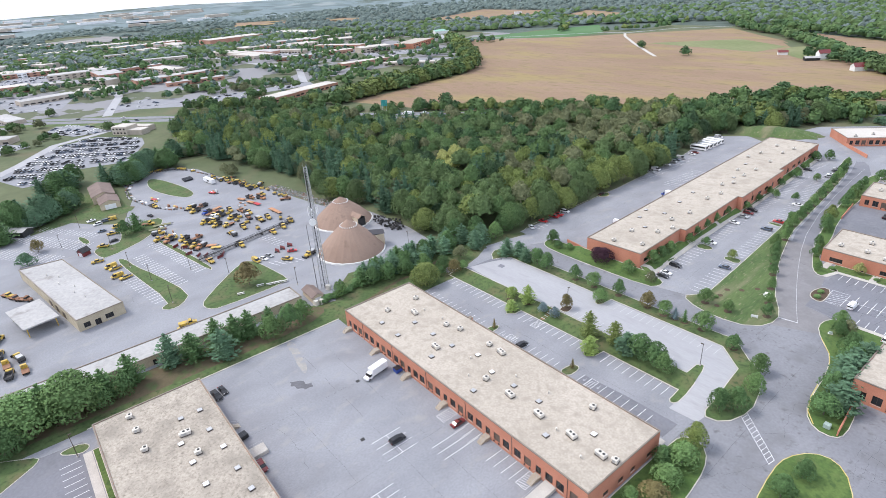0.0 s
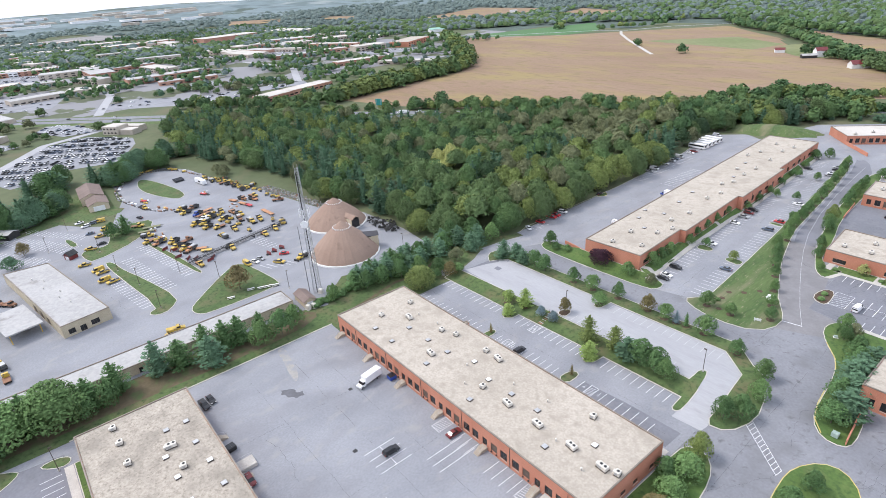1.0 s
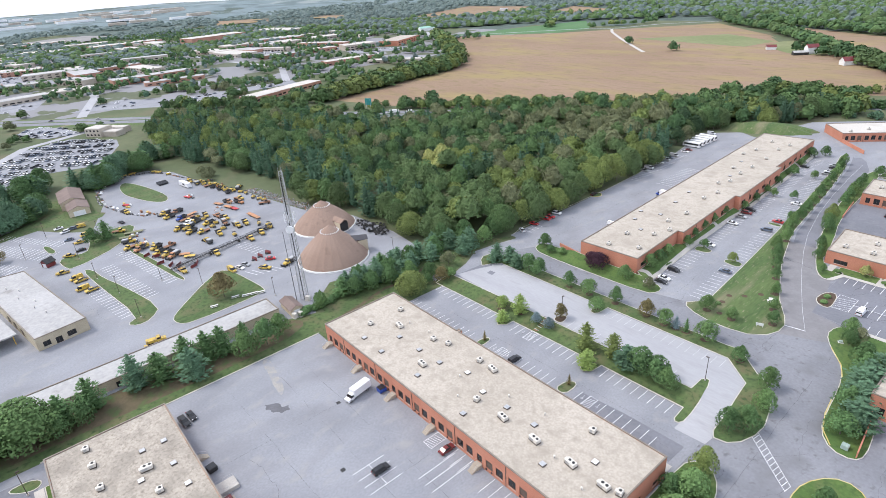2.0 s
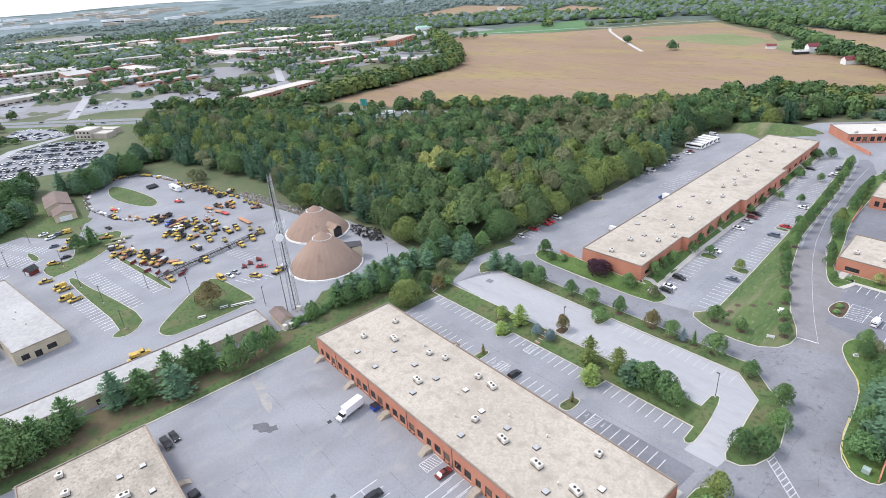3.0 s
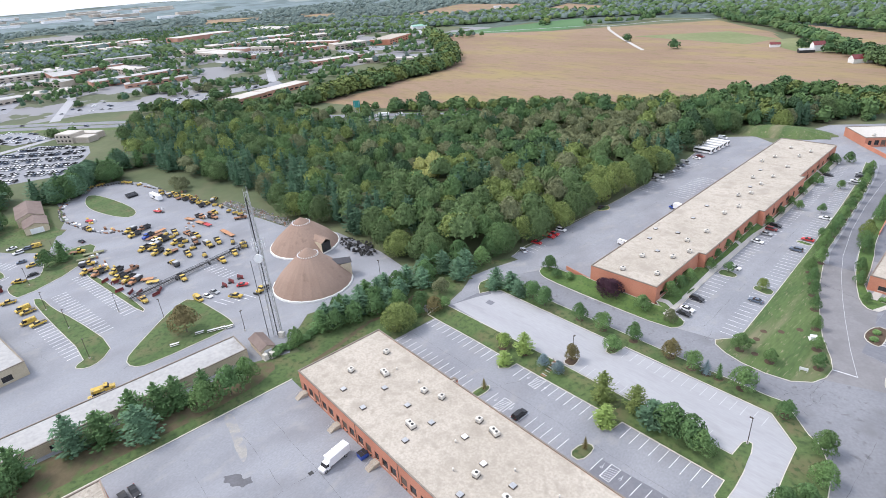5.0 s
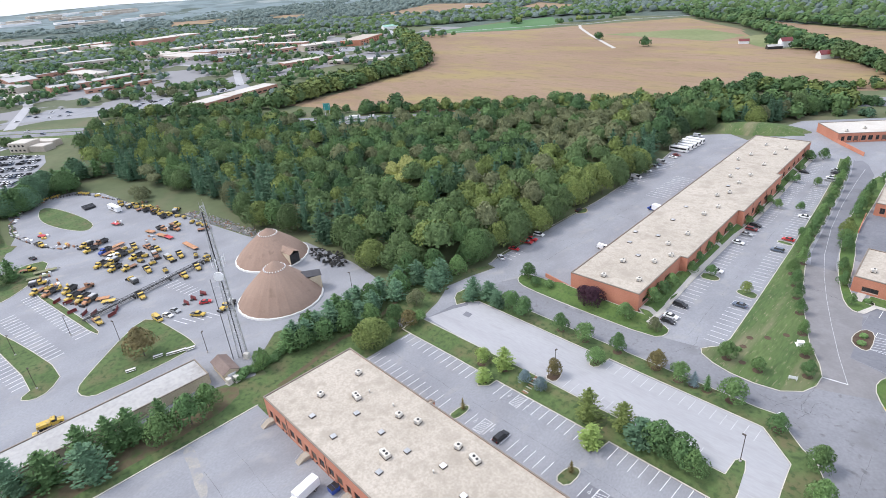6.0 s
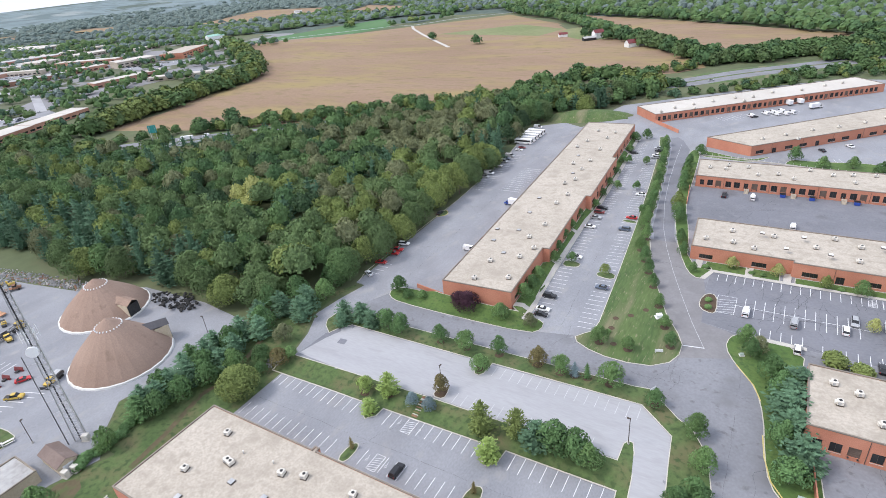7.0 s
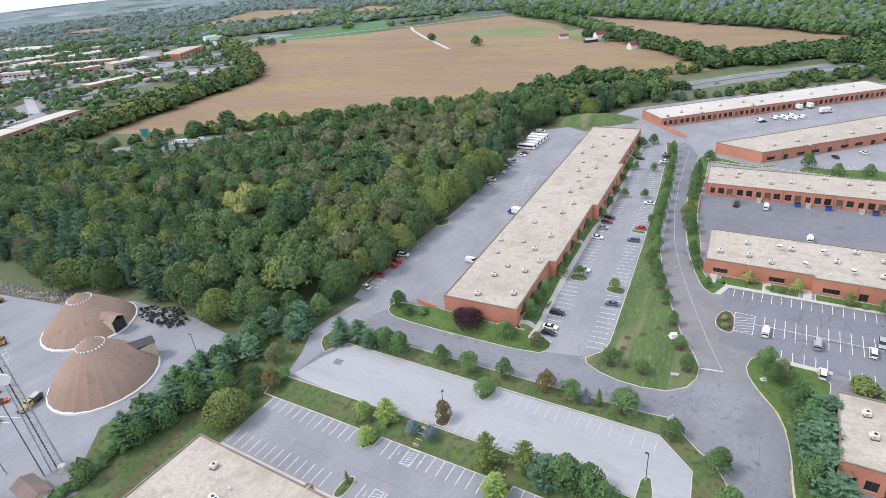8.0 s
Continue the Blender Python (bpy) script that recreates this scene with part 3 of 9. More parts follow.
def fill_opening(parent, a, d, n, z0, hole, kind):
    """A window, glazed door or loading door set back into its opening."""
    u0, u1, h0, h1 = hole
    turn = Matrix.Translation((a.x, a.y, z0)) @ Matrix(((d.x, -n.x, 0, 0), (d.y, -n.y, 0, 0), (0, 0, 1, 0), (0, 0, 0, 1)))
    bm = bmesh.new()
    back, t = 0.16, 0.09
    if kind == "dock":
        box(bm, u0, back, h0, u1, back + 0.08, h1)
        k = h0 + 0.5
        while k < h1 - 0.2:
            box(bm, u0 + 0.05, back - 0.03, k, u1 - 0.05, back - 0.002, k + 0.05)
            k += 0.55
        ob = part("loading_door", bm, DOOR_BROWN, parent, "brown sectional loading door")
        ob.matrix_basis = turn
        for x0 in (u0 + 0.1, u1 - 0.45):
            bm = bmesh.new()
            box(bm, x0, -0.28, h0 - 0.42, x0 + 0.35, -0.002, h0 - 0.05)
            part("dock_bumper", bm, DARK, ob, "black rubber dock bumper")
        return
    box(bm, u0, back, h0, u0 + t, back + 0.08, h1)
    box(bm, u1 - t, back, h0, u1, back + 0.08, h1)
    box(bm, u0 + t, back, h0, u1 - t, back + 0.08, h0 + t)
    box(bm, u0 + t, back, h1 - t, u1 - t, back + 0.08, h1)
    panes = max(1, round((u1 - u0) / 1.15))
    w = (u1 - u0 - 2 * t) / panes
    for k in range(1, panes):
        box(bm, u0 + t + w * k - 0.035, back, h0 + t, u0 + t + w * k + 0.035, back + 0.08, h1 - t)
    ob = part("window_frame" if kind == "window" else "glazed_door", bm, FRAME, parent, "dark bronze frame")
    ob.matrix_basis = turn
    for k in range(panes):
        bm = bmesh.new()
        x0 = u0 + t + w * k + (0.036 if k else 0.002)
        x1 = u0 + t + w * (k + 1) - (0.036 if k < panes - 1 else 0.002)
        box(bm, x0, back + 0.03, h0 + t + 0.002, x1, back + 0.05, h1 - t - 0.002)
        part("pane", bm, GLASS, ob)
    if kind == "window":
        bm = bmesh.new()
        box(bm, u0 - 0.05, -0.06, h0 - 0.14, u1 + 0.05, back - 0.01, h0 - 0.004)
        part("sill", bm, CONCRETE, ob, "pale concrete sill")


def flat_building(outline, z0, height, faces, label, roof=None, brick=None, name="brick_building", parapet=0.28, category="building"):
    """A flat-roofed building. outline runs counter-clockwise; faces: per side, a list of (u0, u1, bottom, top, kind)."""
    whole = thing(name, label, category)
    brick = brick or BRICK
    n = len(outline)
    for i in range(n):
        a, b = outline[i], outline[(i + 1) % n]
        holes = faces.get(i, [])
        bm = bmesh.new()
        va, vd, vn = wall_run(bm, a, b, z0 - 0.3, z0 + height - 0.3, 0.35, [(h[0], h[1], h[2] + 0.3, h[3] + 0.3) for h in holes])
        w = part("wall", bm, brick, whole, "orange brick wall" if brick is BRICK else "")
        for h in holes:
            fill_opening(whole, va, vd, vn, z0, h[:4], h[4])
        if brick is BRICK and (va - Vector(b)).length > 40:
            u, length = 12.05, (Vector(b) - va).length
            while u < length - 5:
                bm = bmesh.new()
                p = va + vd * u + vn * 0.06
                tube(bm, (p.x, p.y, z0), (p.x, p.y, z0 + height - 0.5), 0.07, sides=6)
                part("downspout", bm, METAL_EDGE, whole, "brown metal downspout")
                u += 18.5
    bm = bmesh.new()
    ins = inset(outline, 0.36)
    top = [bm.verts.new((x, y, z0 + height - parapet)) for x, y in ins]
    low = [bm.verts.new((x, y, z0 + height - parapet - 0.4)) for x, y in ins]
    bm.faces.new(top)
    bm.faces.new(low[::-1])
    for i in range(n):
        bm.faces.new((low[i], low[(i + 1) % n], top[(i + 1) % n], top[i]))
    part("roof", bm, roof or ROOF, whole, "pale gravel roof with dark stains" if roof is None else "")
    bm = bmesh.new()
    out = inset(outline, -0.06)
    inn = inset(outline, 0.3)
    rings = [[bm.verts.new((x, y, z)) for x, y in pts] for pts, z in ((out, z0 + height - 0.3), (out, z0 + height), (inn, z0 + height), (inn, z0 + height - 0.3))]
    for ra, rb in zip(rings, rings[1:]):
        for i in range(n):
            bm.faces.new((ra[i], ra[(i + 1) % n], rb[(i + 1) % n], rb[i]))
    for i in range(n):
        bm.faces.new((rings[3][i], rings[3][(i + 1) % n], rings[0][(i + 1) % n], rings[0][i]))
    part("coping", bm, COPING[0], whole, "metal coping along the roof edge")
    return whole


COPING = [material("grey_brown_coping", (0.2, 0.17, 0.14), (0.26, 0.22, 0.18), 0.3, 3.0, 0.6, 0.2)]


def dock_face(length, first=2.8):
    """Glazed doors every 18.5 m, with two wide openings to each side of them."""
    out, c, k = [], first, 0
    while c - 9 < length:
        if 1 < c < length - 1:
            out.append((c - 0.9, c + 0.9, 1.15, 3.7, "door"))
        for j, off in enumerate((-7.3, -3.7, 3.5, 7.0)):
            if 1.4 < c + off < length - 1.4:
                out.append((c + off - 1.2, c + off + 1.2, 1.15, 3.9, "dock" if (k * 4 + j) % 3 == 0 else "window"))
        c += 18.5
        k += 1
    return out


def office_face(length, start=3.0):
    out, u, k = [], start, 0
    while u + 7 < length:
        if k % 3 == 1:
            out.append((u + 1, u + 3.4, 0.05, 2.7, "door"))
        else:
            out.append((u, u + 4.6, 0.9, 2.6, "window"))
        u += 8.6
        k += 1
    return out


ROOF_H = 7.3
flat_building([(0, 0), (110.5, 0), (110.5, 29.3), (37, 29.3), (37, 30.4), (35.5, 30.4), (35.5, 29.3), (0, 29.3)], 0.0, ROOF_H, {0: dock_face(110.5), 1: [(6, 8, 1.2, 2.6, "window"), (12, 14, 1.2, 2.6, "window"), (17, 19, 1.2, 2.6, "window"), (24, 26, 1.2, 2.6, "window")]}, "long orange brick warehouse with a pale gravel roof")
flat_building([(2.6, -84.2), (96, -84.2), (96, -54), (2.6, -54)], 0.0, ROOF_H, {2: dock_face(93.4)}, "long brick warehouse with a stained gravel roof", ROOF_STAINED)
tilt = radians(3.3)
ca, sa = math.cos(tilt), math.sin(tilt)


def along(x0, y0, u, w):
    return (x0 + u * ca - w * sa, y0 + u * sa + w * ca)


B_OUT = [along(26.4, 107.2, u, w) for u, w in ((0, 0), (25.6, 0), (25.6, 33), (28.2, 33), (28.2, 86), (30.4, 86), (30.4, 140), (28.2, 140), (28.2, 202), (0, 202))]
bm = bmesh.new()
foot = inset(B_OUT, 0.02)
for (ax, ay), (bx, by) in zip(foot, foot[1:] + foot[:1]):
    bm.faces.new([bm.verts.new(q) for q in ((ax, ay, UP - 0.2), (bx, by, UP - 0.2), (bx, by, UP + 1.72), (ax, ay, UP + 1.72))])
brick_foot = thing("foundation", "brick foundation wall under the long building", "foundation", kind="structure")
part("wall", bm, BRICK, brick_foot)
flat_building(B_OUT, UP + 1.7, 5.9, {1: office_face(33), 3: office_face(53), 5: office_face(54), 7: office_face(62)}, "very long orange brick building with a pale gravel roof")
def set_back(pts):
    """Outlines of the eastern estate, moved away from the junction by a fiftieth."""
    return [(120 + (x - 120) * 1.018, -35 + (y + 35) * 1.018) for x, y in pts]


EAST_H = 5.7
flat_building(set_back([(98.6, 162.6), (130.5, 162.6), (130.5, 161), (230, 161), (230, 187), (97, 187)]), UP, EAST_H, {0: office_face(31.9), 2: office_face(99)}, "brick office building with a pale gravel roof")
flat_building(set_back([(89.2, 234), (230, 234), (230, 257), (87.2, 257)]), UP, EAST_H, {0: dock_face(143)}, "brick warehouse with a row of dark loading doors")


def slanted(x0, y0, deg, length, width):
    c, s = math.cos(radians(deg)), math.sin(radians(deg))
    return [(x0 + u * c - w * s, y0 + u * s + w * c) for u, w in ((0, 0), (length, 0), (length, width), (0, width))]


flat_building(set_back([(85.5, 294), (108, 283)] + slanted(108, 283, 42, 150, 26)[1:3] + [(104, 311)]), UP, EAST_H, {1: office_face(150)}, "angled brick office building with a pale roof")
flat_building(set_back(slanted(49.7, 334.5, 39.7, 161, 24.5)), UP, EAST_H, {0: dock_face(163)}, "long brick warehouse with a whitish roof and many loading doors", ROOF_WHITE)
flat_building([(135.6, 84), (230, 84), (230, 107.2), (135.6, 107.2)], UP, 7.2, {0: dock_face(94.4), 3: [(3, 4.6, 1, 4.5, "window"), (9, 10.6, 1, 4.5, "window"), (15, 16.6, 1, 4.5, "window")]}, "brick warehouse behind a row of leafy trees")


# ---- trees: crowns of many small leaf sprays, on tapered trunks with limbs ----
def spray(rng, centres, normals, size, spread):
    """Four-cornered leaf sprays at the given places; returns an array of n x 4 x 3."""
    n = len(centres)
    nor = normals + rng.normal(0, spread, (n, 3))
    nor /= np.linalg.norm(nor, axis=1, keepdims=True)
    t = np.cross(nor, rng.normal(0, 1, (n, 3)))
    t /= np.linalg.norm(t, axis=1, keepdims=True)
    b = np.cross(nor, t)
    s = size * rng.uniform(0.6, 1.25, (n, 1))
    k = s * rng.uniform(0.55, 1.0, (n, 1))
    lift = nor * s * rng.uniform(-0.35, 0.35, (n, 1))
    return np.stack([centres - t * s - lift, centres + b * k + lift, centres + t * s - lift, centres - b * k + lift], 1)


def crown_broad(seed, n, size, height=1.0, width=1.0, lobes=16, foot=0.06, spread=0.45, under=-0.75, skew=0.12, deep=0.2, core=(9, 6), rag=0.13, fill=0.9):
    """A full, lumpy crown 1 high and 1 wide that comes down to foot: an uneven inner mass of foliage under many leaf sprays."""
    rng = np.random.default_rng(seed)
    tips = rng.normal(0, 1, (lobes, 3))
    tips /= np.linalg.norm(tips, axis=1, keepdims=True)
    reach = rng.uniform(0.86, 1.06, lobes)
    twigs = rng.normal(0, 1, (lobes * 4, 3))
    twigs /= np.linalg.norm(twigs, axis=1, keepdims=True)
    half = (1 - foot) / 2

    def swell(q):
        near = q @ tips.T
        best = near.argmax(1)
        bulge = np.clip((near.max(1) - 0.55) / 0.45, 0, 1) ** 0.6
        small = np.clip(((q @ twigs.T).max(1) - 0.8) / 0.2, 0, 1)
        return (1 - deep) * 0.9 + deep * bulge * reach[best] + rag * small - 0.03, bulge, best

    def place(c):
        c = c.copy()
        c[:, :2] *= 0.5 * (1 - skew * c[:, 2:3])
        c[:, 2] = foot + half + c[:, 2] * half
        return c

    q = rng.normal(0, 1, (n, 3))
    q /= np.linalg.norm(q, axis=1, keepdims=True)
    q[:, 2] = np.where(q[:, 2] < under, -q[:, 2], q[:, 2])
    r, bulge, best = swell(q)
    r = r * (1 + rng.normal(0, 0.06 + 0.25 * max(0.0, rag - 0.13), n))
    top = np.quantile(swell(q)[0], 0.93)
    r = np.minimum(r / top, 1.06)
    nor = q * 0.7 + (q - tips[best]) * 0.6 * bulge[:, None]
    nor[:, 2] += 0.3
    nor /= np.linalg.norm(nor, axis=1, keepdims=True)
    a = spray(rng, place(q * r[:, None]), nor, size, spread)
    seg, rows = core
    ring = []
    for j in range(rows + 1):
        e = math.asin(max(-1.0, under)) * (1 - j / rows) + math.pi / 2 * 0.97 * (j / rows)
        w = np.arange(seg) * (math.tau / seg) + 0.5 * j + rng.uniform(-0.15, 0.15, seg)
        g = np.stack([np.cos(w) * math.cos(e), np.sin(w) * math.cos(e), np.full(seg, math.sin(e))], 1)
        ring.append(place(g * (swell(g)[0] / top * fill * rng.uniform(0.92, 1.06, seg))[:, None]))
    inner = [np.stack([lo, np.roll(lo, -1, 0), np.roll(hi, -1, 0), hi], 1) for lo, hi in zip(ring, ring[1:])]
    a = np.concatenate([a] + inner)
    a[..., :2] *= width
    a[..., 2] *= height
    return a


def crown_pine(seed, n, size, droop=0.25, taper=0.7, tiers=11, arms=8, core=0.42):
    """A conifer 1 high and about 0.55 wide: whorls of branches, each a plume of long needle sprays that turns up at its tip."""
    rng = np.random.default_rng(seed)
    quads = []
    per = max(2, n // (tiers * arms))
    for k in range(tiers):
        f = k / (tiers - 1)
        z = 0.07 + 0.87 * f
        reach = 0.3 * (1 - f ** 1.5) ** taper * (0.75 + 0.25 * min(1.0, 4 * f + 0.4)) + 0.02
        start = rng.uniform(0, math.tau)
        for j in range(arms):
            ang = start + (j + rng.uniform(-0.35, 0.35)) * math.tau / arms
            rr = reach * rng.uniform(0.62, 1.12)
            zz = z + rng.normal(0, 0.016)
            u = (np.arange(per) + rng.uniform(0.3, 1, per)) / per
            w = ang + rng.normal(0, 0.17, per) * (0.5 + u)
            c = np.stack([np.cos(w) * rr * u, np.sin(w) * rr * u, zz - droop * 0.5 * rr * u + droop * 1.1 * rr * u * u + rng.normal(0, 0.009, per)], 1)
            out = ang + rng.normal(0, 0.55, per)
            t = np.stack([np.cos(out), np.sin(out), rng.normal(0.18, 0.22, per)], 1)
            t /= np.linalg.norm(t, axis=1, keepdims=True)
            nor = np.stack([np.cos(ang) * 0.35 + rng.normal(0, 0.3, per), np.sin(ang) * 0.35 + rng.normal(0, 0.3, per), np.ones(per)], 1)
            b = np.cross(nor, t)
            b /= np.linalg.norm(b, axis=1, keepdims=True)
            s = size * rng.uniform(0.7, 1.3, (per, 1)) * (1.15 - 0.4 * f)
            wd = s * rng.uniform(0.38, 0.6, (per, 1))
            sag = np.array([[0, 0, 0.3]]) * wd
            quads.append(np.stack([c - t * s, c + b * wd - sag, c + t * s, c - b * wd - sag], 1))
    rings = []
    for f in (0.02, 0.2, 0.4, 0.6, 0.8, 0.97):
        w = np.arange(7) * (math.tau / 7) + 3 * f
        rr = (0.28 * (1 - f ** 1.5) ** taper * core + 0.008) * rng.uniform(0.7, 1.25, 7)
        rings.append(np.stack([np.cos(w) * rr, np.sin(w) * rr, 0.06 + 0.86 * f + rng.normal(0, 0.02, 7)], 1))
    return np.concatenate(quads + [np.stack([lo, np.roll(lo, -1, 0), np.roll(hi, -1, 0), hi], 1) for lo, hi in zip(rings, rings[1:])])


def quads_mesh(name, quads, mats, index=None):
    n = len(quads)
    me = bpy.data.meshes.new(name)
    me.vertices.add(n * 4)
    me.vertices.foreach_set("co", np.ascontiguousarray(quads.reshape(-1), dtype=np.float32))
    me.loops.add(n * 4)
    me.loops.foreach_set("vertex_index", np.arange(n * 4, dtype=np.int32))
    me.polygons.add(n)
    me.polygons.foreach_set("loop_start", np.arange(0, n * 4, 4, dtype=np.int32))
    me.polygons.foreach_set("loop_total", np.full(n, 4, dtype=np.int32))
    if index is not None:
        me.polygons.foreach_set("material_index", np.asarray(index, dtype=np.int32))
    for m in mats:
        me.materials.append(m)
    me.update()
    me.validate()
    return me


def trunk_mesh(name, seed, height, radius, limbs=5):
    rnd = random.Random(seed)
    bm = bmesh.new()
    tube(bm, (0, 0, -0.02), (0, 0, height * 0.35), radius, radius * 0.75, 7)
    tube(bm, (0, 0, height * 0.35), (rnd.uniform(-0.02, 0.02), 0, height), radius * 0.75, radius * 0.2, 6)
    for k in range(limbs):
        a = k * 2.4 + rnd.random()
        z = height * rnd.uniform(0.35, 0.7)
        tube(bm, (0, 0, z), (math.cos(a) * 0.26, math.sin(a) * 0.26, z + height * 0.22), radius * 0.4, radius * 0.12, 5, cap=False)
    me = bpy.data.meshes.new(name)
    bm.to_mesh(me)
    bm.free()
    me.materials.append(BARK)
    return me


TRUNKS = {"broad": [trunk_mesh("trunk", k, 0.62, 0.022) for k in range(3)], "pine": [trunk_mesh("trunk", 9, 0.9, 0.014, 0)]}
CROWN_SHAPES = {
    "broad": [crown_broad(s, 1350, 0.036, lobes=9, foot=0.14, skew=0.22, deep=0.6, rag=0.28, fill=0.58) for s in (1, 2, 3, 4, 11)],
    "dense": [crown_broad(s, 1450, 0.035, lobes=10, foot=0.06, skew=0.4, deep=0.6, rag=0.28, fill=0.6) for s in (21, 22, 23, 24, 25)],
    "pine": [crown_pine(s, 1150, 0.036, 0.3, 0.62, 9, 7) for s in (5, 6, 9)],
    "column": [crown_pine(s, 900, 0.034, 0.3, 1.0, 12) for s in (7, 8)],
    "grand": [crown_broad(s, 3000, 0.027, lobes=24, foot=0.04, skew=0.26, deep=0.5, rag=0.3, fill=0.74) for s in (26, 27, 28)],
    "bush": [crown_broad(s, 420, 0.06, 0.9, 1.15, 10, 0.02) for s in (31, 32)],
}
bm = bmesh.new()
tube(bm, (0, 0, -0.02), (0, 0, 0.16), 1.0, 0.8, 12)
MULCH_RING = bpy.data.meshes.new("mulch_ring")
bm.to_mesh(MULCH_RING)
bm.free()
MULCH_RING.materials.append(MULCH)
CROWN_CACHE = {}
tree_turn = random.Random(5)


def tree(x, y, height, width, shape="broad", leaf="mid", label="leafy green tree", name="tree", group="", z=None, mulch=False):
    """One tree: its trunk, limbs and crown, at its true height and width."""
    if shape in ("dense", "broad") and width > 11:
        shape = "grand"
    if "wood" not in group:
        leaf = {"deep": "green", "mid": "fresh", "pine": "needle"}.get(leaf, leaf)
    k = tree_turn.randrange(len(CROWN_SHAPES[shape]))
    if (shape, k, leaf) not in CROWN_CACHE:
        CROWN_CACHE[shape, k, leaf] = quads_mesh("crown", CROWN_SHAPES[shape][k], [LEAVES[leaf]])
    base = level(x, y) + 0.05 if z is None else z
    whole = thing(name, label, "shrub" if shape == "bush" else "tree", group=group)
    span = {"pine": 0.54, "column": 0.54, "bush": 1.15, "dense": 1.08}.get(shape, 1.0)
    whole.matrix_basis = pose(x, y, base, 0, 0, tree_turn.uniform(0, 360)) @ Matrix.Diagonal((width / span, width / span, height, 1))
    if shape == "bush":
        c = new("crown", CROWN_CACHE[shape, k, leaf])
        c.location = (0, 0, -0.05)
    else:
        c = new("crown", CROWN_CACHE[shape, k, leaf])
    c.parent = whole
    tr = TRUNKS["pine" if shape in ("pine", "column") else "broad"]
    t = new("trunk", tr[k % len(tr)])
    t.parent = whole
    if mulch:
        r = new("mulch_ring", MULCH_RING)
        r.parent = whole
        r.scale = (1.6 / width * span, 1.6 / width * span, 1 / height)
    return whole


def inside(x, y, poly):
    hit = False
    for (ax, ay), (bx, by) in zip(poly, poly[1:] + poly[:1]):
        if (ay > y) != (by > y) and x < (bx - ax) * (y - ay) / (by - ay) + ax:
            hit = not hit
    return hit


# the wood between the yard and the highway
WOOD = [(-12.5, 106), (-13, 190), (-17, 255), (-29, 314), (-16, 340), (0, 356), (14, 392), (22, 424), (-60, 362), (-213, 236), (-277, 196), (-350, 138), (-440, 66), (-400, 46), (-377, 44), (-328, 34), (-298, 41), (-259, 48), (-228, 58), (-187, 68), (-156, 62), (-130, 61), (-95, 71), (-60, 73), (-38, 71), (-20, 88)]
rnd = random.Random(11)
wood_trees = []
yy = 28.0
while yy < 420:
    xx = -440.0
    while xx < 30:
        x, y = xx + rnd.uniform(-3.2, 3.2), yy + rnd.uniform(-3.2, 3.2)
        if inside(x, y, WOOD) and not (-316 < x < -178 and 0.8 * (x + 277) + 222 - y < 46 + 9 * noise.noise((x / 14, y / 14, 2.0))):
            wood_trees.append((x, y))
        xx += 8.0
    yy += 8.0


def edge_distance(x, y, poly):
    p = Vector((x, y))
    best = 1e9
    for a, b in zip(poly, poly[1:] + poly[:1]):
        a, b = Vector(a), Vector(b)
        k = max(0.0, min(1.0, (p - a).dot(b - a) / (b - a).length_squared))
        best = min(best, (p - a - (b - a) * k).length)
    return best




def wood_kind(x, y, r):
    """Leaf tone and shape by where in the wood a tree stands."""
    n1 = noise.noise((x / 45, y / 45, 1.7))
    if math.hypot(x + 109, y - 139) < 9.5:
        return "broad", "gold"
    if math.hypot(x + 256, y - 74) < 11:
        return "broad", "lime"
    if -135 < x < -45 and 225 < y < 310 and r < 0.7:
        return "broad", "olive"
    if x > -60 and y < 240 and r < 0.55:
        return "broad", "lime" if r < 0.22 else "soft"
    if n1 < -0.25 and r < 0.45 or x < -190 and r < 0.3 or x < -50 and y < 100 and r < 0.5:
        return "pine", "pine"
    n2 = r + 0.5 * noise.noise((x / 28, y / 28, 7.3))
    return "broad", "dark" if n2 < 0.14 else "deep" if n2 < 0.34 else "mid" if n2 < 0.58 else "soft" if n2 < 0.8 else "olive" if n2 < 0.92 else "lime"


ranked = sorted(wood_trees, key=lambda p: edge_distance(p[0], p[1], WOOD) + (0 if p[0] > -240 and p[1] < 125 or p[0] > -45 else 60))
for x, y in ranked[:60]:
    shape, leaf = wood_kind(x, y, rnd.random())
    h = rnd.uniform(11, 15.5) if shape == "broad" else rnd.uniform(13, 18)
    tree(x, y, h, rnd.uniform(9, 13) if shape == "broad" else rnd.uniform(7.5, 10), shape, leaf, "tall green tree at the edge of the wood" if leaf != "gold" else "tree turning gold at the edge of the wood", group="trees of the wood edge")


def scatter(name, label, places, mats, shapes, category="woods"):
    """Many trees joined as one stuff object. places: (x, y, z, height, width, shape, leaf index)."""
    rng = np.random.default_rng(17)
    out, idx = [], []
    for x, y, z, h, w, shape, leaf in places:
        q = shapes[shape][rng.integers(len(shapes[shape]))]
        a = rng.uniform(0, math.tau)
        c, s = math.cos(a), math.sin(a)
        p = np.empty_like(q)
        p[..., 0] = (q[..., 0] * c - q[..., 1] * s) * w + x
        p[..., 1] = (q[..., 0] * s + q[..., 1] * c) * w + y
        p[..., 2] = q[..., 2] * h + z
        out.append(p)
        idx.append(np.full(len(q), leaf))
    ob = new(name, quads_mesh(name, np.concatenate(out), mats, np.concatenate(idx)))
    return tagged(ob, label, category, kind="stuff")


